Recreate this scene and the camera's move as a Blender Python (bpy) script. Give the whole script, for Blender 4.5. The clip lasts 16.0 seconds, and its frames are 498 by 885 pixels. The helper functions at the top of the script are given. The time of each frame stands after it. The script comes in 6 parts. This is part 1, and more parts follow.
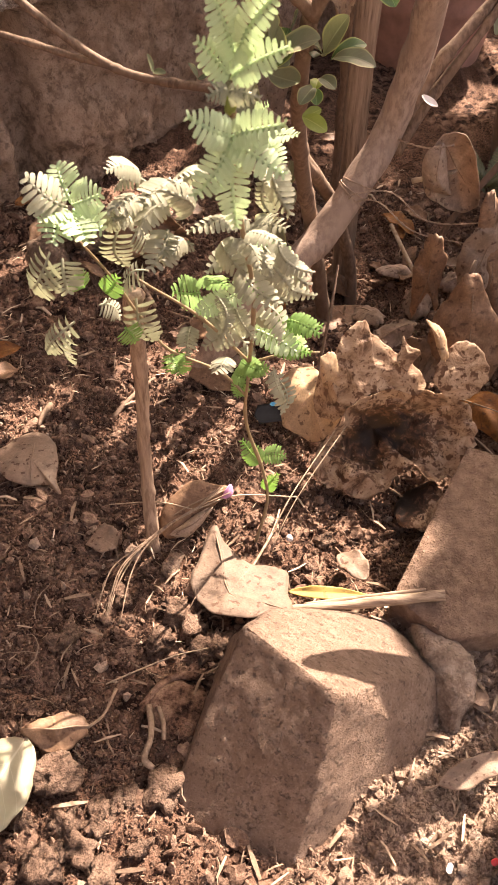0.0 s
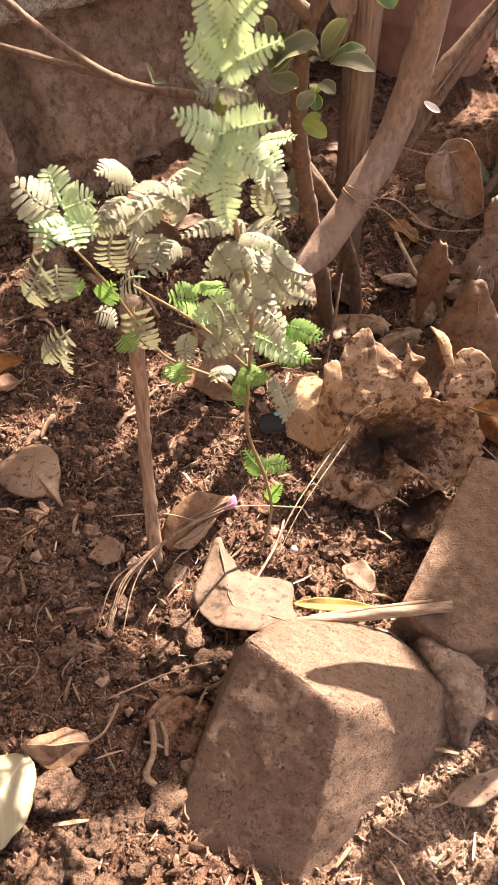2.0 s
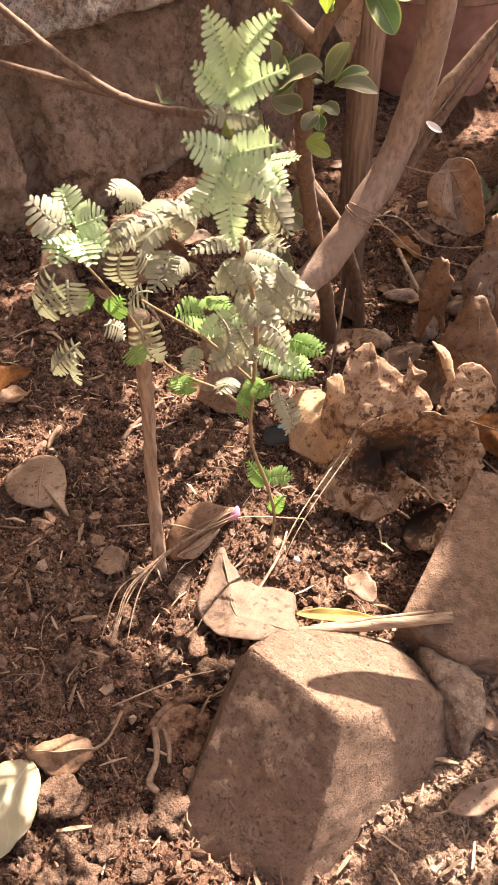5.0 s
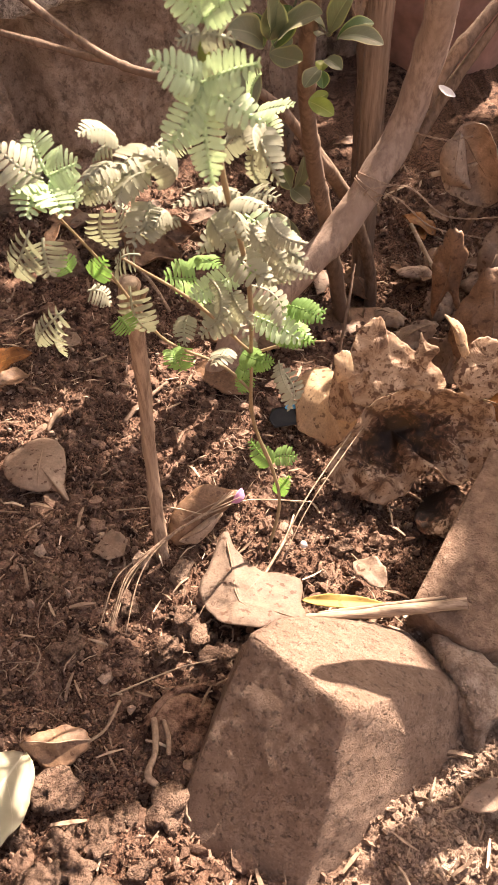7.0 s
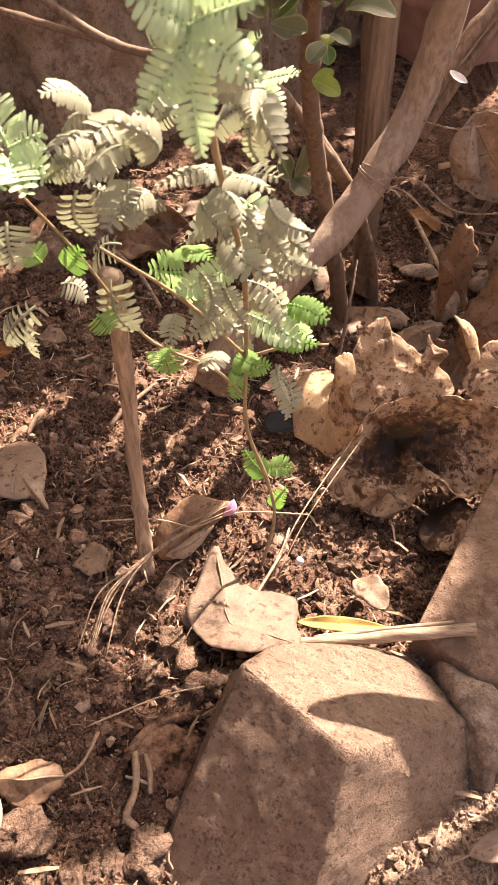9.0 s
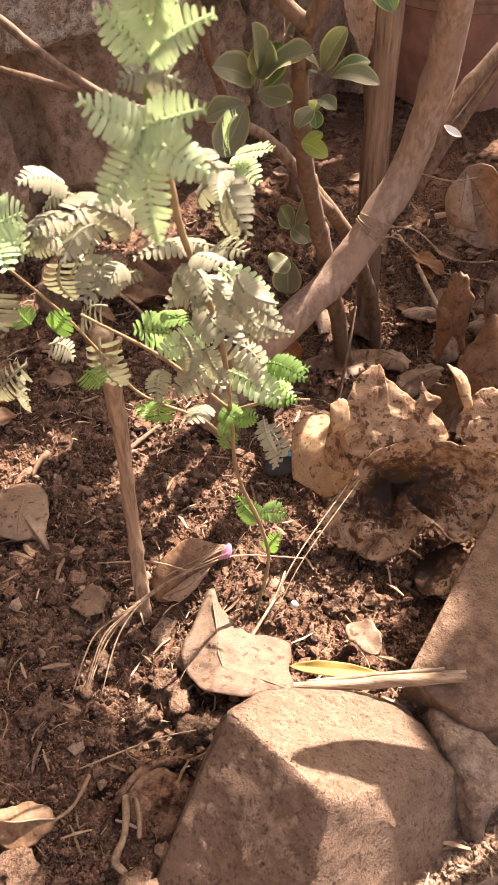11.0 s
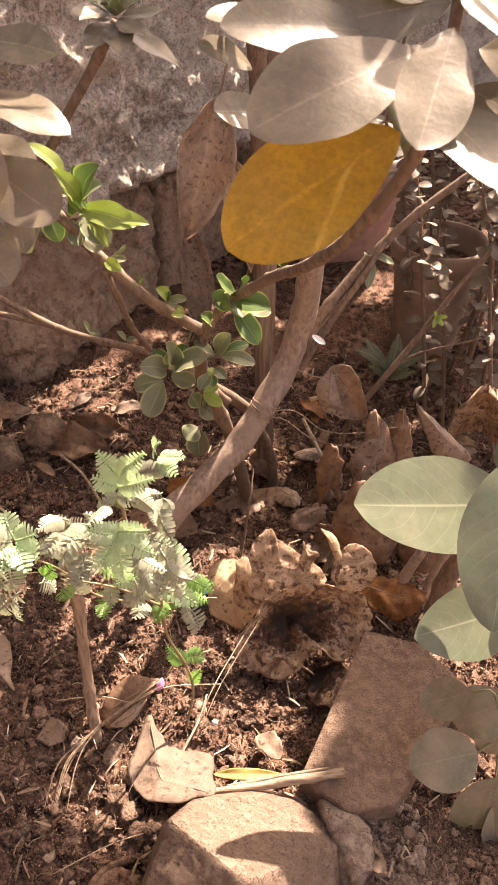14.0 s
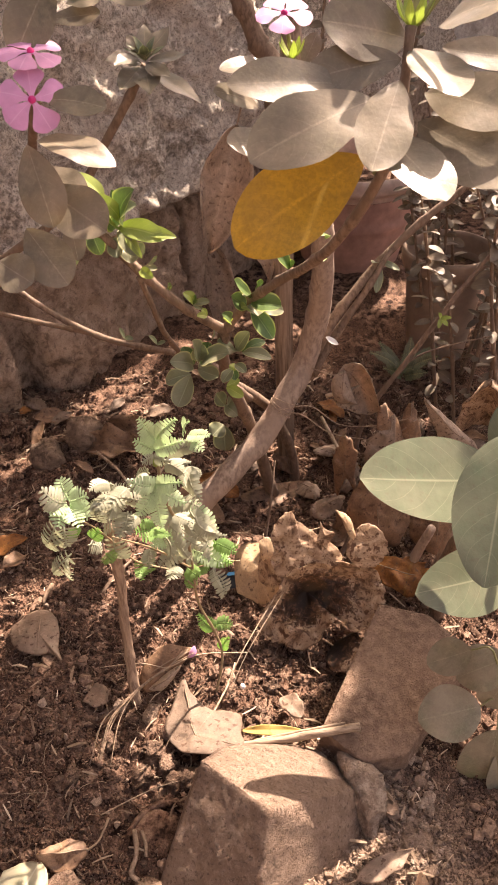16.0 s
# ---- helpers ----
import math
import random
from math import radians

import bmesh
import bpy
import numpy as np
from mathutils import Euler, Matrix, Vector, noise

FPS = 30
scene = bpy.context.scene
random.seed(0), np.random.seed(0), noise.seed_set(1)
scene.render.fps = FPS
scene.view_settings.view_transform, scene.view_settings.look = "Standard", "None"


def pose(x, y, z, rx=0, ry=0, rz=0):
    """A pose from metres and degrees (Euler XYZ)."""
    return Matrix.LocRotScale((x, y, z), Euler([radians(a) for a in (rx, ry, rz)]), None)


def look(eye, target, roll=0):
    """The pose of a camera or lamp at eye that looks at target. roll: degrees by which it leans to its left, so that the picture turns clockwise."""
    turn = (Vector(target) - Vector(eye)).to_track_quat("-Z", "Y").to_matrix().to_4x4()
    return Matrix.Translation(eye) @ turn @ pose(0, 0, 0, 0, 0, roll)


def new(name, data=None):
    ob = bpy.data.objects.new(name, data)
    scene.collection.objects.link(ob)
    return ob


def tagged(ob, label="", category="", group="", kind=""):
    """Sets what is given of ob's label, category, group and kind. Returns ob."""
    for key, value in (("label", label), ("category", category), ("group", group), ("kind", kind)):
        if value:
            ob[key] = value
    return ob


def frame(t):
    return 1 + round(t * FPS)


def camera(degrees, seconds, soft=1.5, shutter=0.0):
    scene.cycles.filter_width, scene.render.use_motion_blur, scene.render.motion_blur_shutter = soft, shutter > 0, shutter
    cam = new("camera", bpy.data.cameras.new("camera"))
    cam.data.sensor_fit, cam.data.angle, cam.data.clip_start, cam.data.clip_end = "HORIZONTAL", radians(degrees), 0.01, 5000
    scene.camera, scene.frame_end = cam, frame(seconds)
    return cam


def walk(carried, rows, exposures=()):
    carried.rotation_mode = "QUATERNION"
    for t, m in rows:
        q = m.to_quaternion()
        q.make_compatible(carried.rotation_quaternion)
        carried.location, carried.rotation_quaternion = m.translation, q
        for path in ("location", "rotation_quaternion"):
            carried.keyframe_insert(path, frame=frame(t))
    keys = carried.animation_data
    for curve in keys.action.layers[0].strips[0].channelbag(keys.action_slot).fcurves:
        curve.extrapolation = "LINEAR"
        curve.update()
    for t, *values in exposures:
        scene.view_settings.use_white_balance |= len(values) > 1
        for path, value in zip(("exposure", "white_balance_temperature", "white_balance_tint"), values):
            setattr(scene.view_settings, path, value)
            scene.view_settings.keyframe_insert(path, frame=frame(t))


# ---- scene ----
cam = camera(36.2, 16.0, soft=0.55)
# a phone lens focused on the soil: near leaves are soft
cam.data.dof.use_dof, cam.data.dof.focus_distance, cam.data.dof.aperture_fstop = True, 0.56, 56.0
EXPOSURE = 2.47
PATH = [
    (0, (-0.063, 0.223, 0.53), (-0.072, 1.582, -0.937), 1.1),
    (0.5, (-0.059, 0.227, 0.525), (-0.074, 1.576, -0.951), 0.6),
    (1, (-0.059, 0.228, 0.524), (-0.079, 1.57, -0.959), 0.2),
    (1.5, (-0.06, 0.228, 0.524), (-0.092, 1.579, -0.949), -0.2),
    (2, (-0.058, 0.227, 0.523), (-0.092, 1.609, -0.922), -0.1),
    (2.5, (-0.058, 0.214, 0.536), (-0.087, 1.622, -0.884), 0.2),
    (3, (-0.063, 0.219, 0.529), (-0.102, 1.622, -0.896), 0.0),
    (3.5, (-0.062, 0.22, 0.529), (-0.113, 1.619, -0.899), -0.2),
    (4, (-0.06, 0.219, 0.529), (-0.098, 1.628, -0.89), 0.2),
    (6.5, (-0.052, 0.222, 0.526), (-0.125, 1.619, -0.903), -1.1),
    (7, (-0.047, 0.231, 0.504), (-0.139, 1.621, -0.931), -1.8),
    (7.5, (-0.044, 0.247, 0.487), (-0.158, 1.632, -0.952), -2.7),
    (8, (-0.05, 0.248, 0.493), (-0.144, 1.637, -0.943), -2.0),
    (8.5, (-0.047, 0.258, 0.483), (-0.122, 1.642, -0.959), -1.1),
    (8.7, (-0.049, 0.263, 0.479), (-0.119, 1.647, -0.963), -0.7),
    (10.8, (-0.036, 0.273, 0.481), (-0.168, 1.701, -0.913), -1.3),
    (11, (-0.031, 0.267, 0.494), (-0.16, 1.706, -0.888), -1.7),
    (11.5, (-0.035, 0.265, 0.514), (-0.148, 1.741, -0.831), -2.3),
    (12, (-0.03, 0.263, 0.533), (-0.119, 1.753, -0.797), -2.7),
    (12.5, (-0.024, 0.267, 0.561), (-0.082, 1.798, -0.724), -2.7),
    (13, (-0.021, 0.257, 0.58), (-0.037, 1.809, -0.683), -2.1),
    (13.5, (-0.024, 0.23, 0.635), (0.023, 1.778, -0.63), -0.2),
    (14, (-0.024, 0.199, 0.684), (0.06, 1.745, -0.582), 1.1),
    (14.5, (-0.02, 0.171, 0.709), (0.082, 1.747, -0.518), 1.9),
    (15, (-0.022, 0.142, 0.738), (0.022, 1.759, -0.437), 0.7),
    (15.5, (-0.015, 0.134, 0.723), (0.026, 1.74, -0.469), -0.6),
    (16, (-0.018, 0.118, 0.713), (-0.01, 1.694, -0.518), -1.7),
]
walk(cam, [(t, look(eye, target, roll)) for t, eye, target, roll in PATH], [(0.0, EXPOSURE, 7850.0, 23.5), (11.0, EXPOSURE, 7850.0, 23.5), (12.5, EXPOSURE + 0.1, 7850.0, 23.5), (14.0, EXPOSURE, 7850.0, 23.5), (15.5, EXPOSURE - 0.16, 7850.0, 23.5), (16.0, EXPOSURE - 0.16, 7850.0, 23.5)])

# ---- light ----
SUN_EL, SUN_AZ = radians(47.5), radians(34)  # azimuth from +y towards +x
world = bpy.data.worlds.new("sky")
scene.world = world
world.use_nodes = True
sky = world.node_tree.nodes.new("ShaderNodeTexSky")
sky.sky_type, sky.sun_disc, sky.sun_elevation, sky.sun_rotation = "NISHITA", False, SUN_EL, SUN_AZ
sky.dust_density, sky.ozone_density = 6.0, 0.3  # hazy, whitish sky
world.node_tree.links.new(sky.outputs[0], world.node_tree.nodes["Background"].inputs[0])
world.node_tree.nodes["Background"].inputs[1].default_value = 0.062
sun_data = bpy.data.lights.new("sun", "SUN")
sun_data.energy, sun_data.angle, sun_data.color = 3.6, radians(0.55), (1.0, 0.95, 0.87)
sun = new("sun", sun_data)
SUN_DIR = Vector((math.sin(SUN_AZ) * math.cos(SUN_EL), math.cos(SUN_AZ) * math.cos(SUN_EL), math.sin(SUN_EL)))
sun.matrix_world = look(SUN_DIR * 5, (0, 0, 0))


# ---- materials ----
class Nodes:
    """A small helper to write node trees in a few lines."""

    def __init__(self, name, rough=0.8, spec=0.3):
        self.mat = bpy.data.materials.new(name)
        self.mat.use_nodes = True
        self.tree = self.mat.node_tree
        self.bsdf = self.tree.nodes["Principled BSDF"]
        self.put(self.bsdf, "Roughness", rough)
        self.put(self.bsdf, "Specular IOR Level", spec)

    def add(self, kind, **settings):
        node = self.tree.nodes.new("ShaderNode" + kind)
        for key, value in settings.items():
            setattr(node, key, value)
        return node

    def put(self, node, socket, value):
        if isinstance(value, bpy.types.NodeSocket):
            self.tree.links.new(value, node.inputs[socket])
        else:
            node.inputs[socket].default_value = value

    def where(self, kind="Position"):
        if kind == "UV":
            return self.add("TexCoord").outputs["UV"]
        if kind == "Object":
            return self.add("TexCoord").outputs["Object"]
        return self.add("NewGeometry").outputs["Position"]

    def noise(self, scale, detail=4.0, rough=0.6, at=None, stretch=None, warp=0.0):
        at = at or self.where()
        if stretch:
            m = self.add("Mapping")
            self.put(m, "Vector", at)
            self.put(m, "Scale", stretch)
            at = m.outputs[0]
        n = self.add("TexNoise")
        self.put(n, "Vector", at)
        self.put(n, "Scale", scale)
        self.put(n, "Detail", detail)
        self.put(n, "Roughness", rough)
        self.put(n, "Distortion", warp)
        return n.outputs["Fac"]

    def voronoi(self, scale, at=None, feature="F1"):
        v = self.add("TexVoronoi", feature=feature)
        self.put(v, "Vector", at or self.where())
        self.put(v, "Scale", scale)
        return v

    def ramp(self, fac, *stops):
        r = self.add("ValToRGB")
        while len(r.color_ramp.elements) < len(stops):
            r.color_ramp.elements.new(0.5)
        for e, (p, c) in zip(r.color_ramp.elements, stops):
            e.position, e.color = p, (*c, 1.0) if len(c) == 3 else c
        self.put(r, "Fac", fac)
        return r.outputs["Color"]

    def grey(self, fac, a, b):
        if a > b:
            return self.ramp(fac, (b, (1, 1, 1)), (a, (0, 0, 0)))
        return self.ramp(fac, (a, (0, 0, 0)), (b, (1, 1, 1)))

    def mix(self, fac, a, b, mode="MIX"):
        m = self.add("Mix", data_type="RGBA", blend_type=mode)
        for socket, v in ((0, fac), (6, a), (7, b)):
            if isinstance(v, bpy.types.NodeSocket):
                self.tree.links.new(v, m.inputs[socket])
            else:
                m.inputs[socket].default_value = (*v, 1.0) if isinstance(v, tuple) and len(v) == 3 else v
        return m.outputs[2]

    def math(self, op, a, b=0.0):
        m = self.add("Math", operation=op)
        self.put(m, 0, a)
        self.put(m, 1, b)
        return m.outputs[0]

    def near(self, centre, inner, outer, ragged=0.06):
        """One within a patch round a place, nought outside, with a ragged edge."""
        d = self.add("VectorMath", operation="DISTANCE")
        self.put(d, 0, self.where())
        self.put(d, 1, centre)
        away = self.math("ADD", d.outputs["Value"], self.math("MULTIPLY", self.math("SUBTRACT", self.noise(22, 4), 0.5), ragged))
        return self.grey(away, outer, inner)

    def random(self):
        return self.add("ObjectInfo").outputs["Random"]

    def island(self):
        return self.add("NewGeometry").outputs["Random Per Island"]

    def bump(self, height, depth, strength=1.0, under=None):
        b = self.add("Bump")
        self.put(b, "Height", height)
        self.put(b, "Distance", depth)
        self.put(b, "Strength", strength)
        if under is not None:
            self.put(b, "Normal", under)
        return b.outputs[0]

    def done(self, colour, normal=None, thin=0.0, thin_colour=None):
        self.put(self.bsdf, "Base Color", colour if isinstance(colour, bpy.types.NodeSocket) else (*colour, 1.0))
        if normal is not None:
            self.put(self.bsdf, "Normal", normal)
        if thin:
            t = self.add("BsdfTranslucent")
            c = thin_colour if thin_colour is not None else colour
            self.put(t, "Color", c if isinstance(c, bpy.types.NodeSocket) else (*c, 1.0))
            mixed = self.add("MixShader")
            self.put(mixed, 0, thin)
            self.tree.links.new(self.bsdf.outputs[0], mixed.inputs[1])
            self.tree.links.new(t.outputs[0], mixed.inputs[2])
            self.tree.links.new(mixed.outputs[0], self.tree.nodes["Material Output"].inputs["Surface"])
        return self.mat


def soil_material():
    n = Nodes("garden_soil", 0.95, 0.15)
    big, mid, fine = n.noise(9, 3), n.noise(60, 5, 0.65), n.noise(420, 4, 0.7)
    # near-black low ends put the shade of crevices into the soil's colour
    c = n.ramp(mid, (0.42, (0.025, 0.012, 0.008)), (0.5, (0.140, 0.078, 0.053)), (0.62, (0.29, 0.185, 0.132)))
    c = n.mix(n.grey(big, 0.44, 0.58), c, n.ramp(fine, (0.42, (0.025, 0.012, 0.008)), (0.58, (0.205, 0.116, 0.079))))
    speck = n.grey(n.voronoi(260).outputs["Distance"], 0.06, 0.16)
    c = n.mix(n.math("MULTIPLY", n.math("SUBTRACT", 1.0, speck), 0.22), c, (0.40, 0.28, 0.20))
    # a drier, dustier patch beside the block
    c = n.mix(n.math("MULTIPLY", n.near((0.10, 0.39, 0.0), 0.06, 0.16), 0.6), c, n.ramp(fine, (0.42, (0.12, 0.08, 0.057)), (0.58, (0.42, 0.31, 0.235))))
    b = n.bump(mid, 0.006, 0.9)
    return n.done(c, n.bump(fine, 0.0022, 1.0, b))


def clod_material():
    n = Nodes("soil_crumb", 0.95, 0.15)
    fine = n.noise(500, 4, 0.7)
    c = n.ramp(n.island(), (0.0, (0.022, 0.011, 0.008)), (0.55, (0.15, 0.087, 0.060)), (0.93, (0.29, 0.188, 0.136)), (1.0, (0.50, 0.39, 0.30)))
    c = n.mix(0.4, c, n.ramp(fine, (0.40, (0.07, 0.040, 0.028)), (0.62, (0.32, 0.212, 0.155))))
    c = n.mix(n.math("MULTIPLY", n.near((0.10, 0.39, 0.0), 0.06, 0.16), 0.5), c, (0.37, 0.27, 0.20))
    return n.done(c, n.bump(fine, 0.0016, 1.0))


def litter_material():
    n = Nodes("dry_litter", 0.85, 0.25)
    grain = n.noise(300, 3)
    c = n.ramp(n.island(), (0.0, (0.09, 0.055, 0.037)), (0.5, (0.24, 0.16, 0.11)), (0.85, (0.42, 0.31, 0.22)), (1.0, (0.66, 0.55, 0.42)))
    return n.done(n.mix(0.25, c, n.ramp(grain, (0.3, (0.1, 0.07, 0.05)), (0.7, (0.5, 0.38, 0.27)))), n.bump(grain, 0.0006))


def stone_material(name, dark, mid, light, grain=180.0, speck=0.5, rough=0.9, relief=0.010, grit=0.0022, grains=0.0):
    n = Nodes(name, rough, 0.25)
    big, med, fine = n.noise(7, 4, 0.6, warp=0.5), n.noise(grain * 0.25, 5, 0.65), n.noise(grain * 2.2, 3, 0.7)
    c = n.ramp(med, (0.42, dark), (0.5, mid), (0.59, light))
    c = n.mix(n.grey(big, 0.42, 0.60), c, n.ramp(med, (0.38, mid), (0.65, light)))
    v = n.voronoi(grain).outputs["Distance"]
    c = n.mix(n.math("MULTIPLY", n.grey(v, 0.42, 0.12), speck), c, light)
    c = n.mix(n.math("MULTIPLY", n.grey(fine, 0.47, 0.38), speck), c, dark)
    pits = n.grey(n.noise(grain * 0.7, 2, 0.5), 0.42, 0.34)
    # pits also coloured darker, painting in the shade they would hold
    c = n.mix(n.math("MULTIPLY", pits, speck), c, tuple(v * 0.5 for v in dark))
    b = n.bump(pits, 0.002, -0.7, n.bump(med, relief, 1.0))
    if grains:
        lumps = n.math("MULTIPLY", n.grey(n.voronoi(grain * 0.75).outputs["Distance"], 0.42, 0.10), n.grey(n.noise(grain * 0.3, 2), 0.46, 0.60))
        c = n.mix(n.math("MULTIPLY", lumps, 0.45), c, light)
        b = n.bump(lumps, grains, 1.0, b)
    return n.done(c, n.bump(fine, grit, 1.0, b))


def wood_material(name, dark, light, stretch=(1, 1, 0.12), scale=160, rough=0.8):
    n = Nodes(name, rough, 0.25)
    fibre, blot = n.noise(scale, 4, 0.65, stretch=stretch), n.noise(26, 4)
    c = n.ramp(fibre, (0.40, dark), (0.62, light))
    c = n.mix(n.grey(blot, 0.4, 0.7), c, tuple(0.5 * d + 0.5 * l for d, l in zip(dark, light)))
    return n.done(c, n.bump(fibre, 0.0011, 0.8))


def leaf_material(name, face, vein, thin_colour, rough=0.45, thin=0.3, dust=0.0, spots=0.0, spot_colour=(0.1, 0.05, 0.03), vary=0.12, mottle=0.0, margin=None, rib_width=0.035):
    n = Nodes(name, rough, 0.4)
    uv = n.add("TexCoord").outputs["UV"]
    sep = n.add("SeparateXYZ")
    n.put(sep, 0, uv)
    across = n.math("ABSOLUTE", n.math("SUBTRACT", sep.outputs[0], 0.5))
    rib = n.grey(across, rib_width, rib_width * 0.3)
    slant = n.math("SUBTRACT", n.math("SUBTRACT", sep.outputs[1], n.math("MULTIPLY", across, 0.35)), n.math("MULTIPLY", n.math("POWER", across, 2.0), 0.5))
    slant = n.math("ADD", slant, n.math("MULTIPLY", n.noise(45, 2), 0.03))
    wave = n.math("ABSOLUTE", n.math("SINE", n.math("MULTIPLY", slant, 24.0)))
    side = n.grey(wave, 0.13, 0.01)
    veins = n.math("MAXIMUM", rib, n.math("MULTIPLY", side, 0.45))
    blot = n.noise(70, 4)
    tone = n.mix(n.grey(blot, 0.35, 0.7), tuple(v * (1 - vary) for v in face), tuple(min(1, v * (1 + vary)) for v in face))
    tone = n.mix(n.math("MULTIPLY", n.random(), 0.4), tone, tuple(v * 0.72 for v in face))
    c = n.mix(n.math("MULTIPLY", veins, 0.68), tone, vein)
    if margin:
        c = n.mix(n.grey(across, 0.40, 0.48), c, margin)
    if mottle:
        c = n.mix(n.math("MULTIPLY", n.grey(n.noise(95, 5, 0.7, warp=0.6), 0.44, 0.60), mottle), c, tuple(v * 0.42 for v in face))
        c = n.mix(n.math("MULTIPLY", n.grey(n.noise(520, 3, 0.7), 0.44, 0.60), 0.45), c, tuple(v * 0.5 for v in face))
    if dust:
        c = n.mix(n.math("MULTIPLY", n.grey(n.noise(34, 5, 0.65), 0.25, 0.62), dust), c, (0.36, 0.28, 0.205))
    if spots:
        dots = n.grey(n.noise(190, 2, 0.5), 0.61, 0.66)
        c = n.mix(n.math("MULTIPLY", dots, spots), c, spot_colour)
    b = n.bump(veins, 0.0011, -0.7)
    return n.done(c, n.bump(n.noise(150, 4, 0.65), 0.0016, 0.7 if mottle > 0.5 else 0.15, b), thin, n.mix(0.75, c, thin_colour, "MULTIPLY") if thin_colour else c)


def rot_leaf_material(dark_hollow):
    """The large rotting leaf: tan skin, spotted, decayed to dark fibre where v is small, the hollow's shade painted at
    its core.
    """
    n = Nodes("rotting_leaf", 0.58, 0.35)
    med, fine = n.noise(55, 5, 0.7, warp=0.8), n.noise(330, 3, 0.6)
    c = n.ramp(med, (0.36, (0.09, 0.047, 0.027)), (0.43, (0.29, 0.180, 0.112)), (0.53, (0.43, 0.295, 0.195)), (0.70, (0.58, 0.44, 0.32)))
    c = n.mix(n.grey(n.noise(130, 3, 0.6), 0.565, 0.61), c, (0.11, 0.05, 0.027))
    c = n.mix(n.math("MULTIPLY", n.grey(fine, 0.585, 0.63), 0.8), c, (0.11, 0.05, 0.025))
    if dark_hollow:
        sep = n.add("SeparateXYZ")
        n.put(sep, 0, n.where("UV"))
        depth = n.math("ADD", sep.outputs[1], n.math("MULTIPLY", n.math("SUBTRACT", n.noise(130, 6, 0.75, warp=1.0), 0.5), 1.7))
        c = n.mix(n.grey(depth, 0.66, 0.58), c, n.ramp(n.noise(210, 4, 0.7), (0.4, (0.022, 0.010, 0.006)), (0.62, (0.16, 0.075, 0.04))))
        # near-black core: the darkness of the hollow put into the colour
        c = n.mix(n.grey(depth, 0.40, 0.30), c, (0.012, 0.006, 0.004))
    return n.done(c, n.bump(fine, 0.0008, 0.6, n.bump(med, 0.003, 1.0)), 0.12, (0.6, 0.42, 0.27))


def plain_material(name, colour, rough=0.6, vary=0.2, scale=80, thin=0.0, depth=0.0008):
    n = Nodes(name, rough, 0.35)
    f = n.noise(scale, 4)
    c = n.ramp(f, (0.3, tuple(v * (1 - vary) for v in colour)), (0.7, tuple(min(1.0, v * (1 + vary)) for v in colour)))
    return n.done(c, n.bump(f, depth), thin)


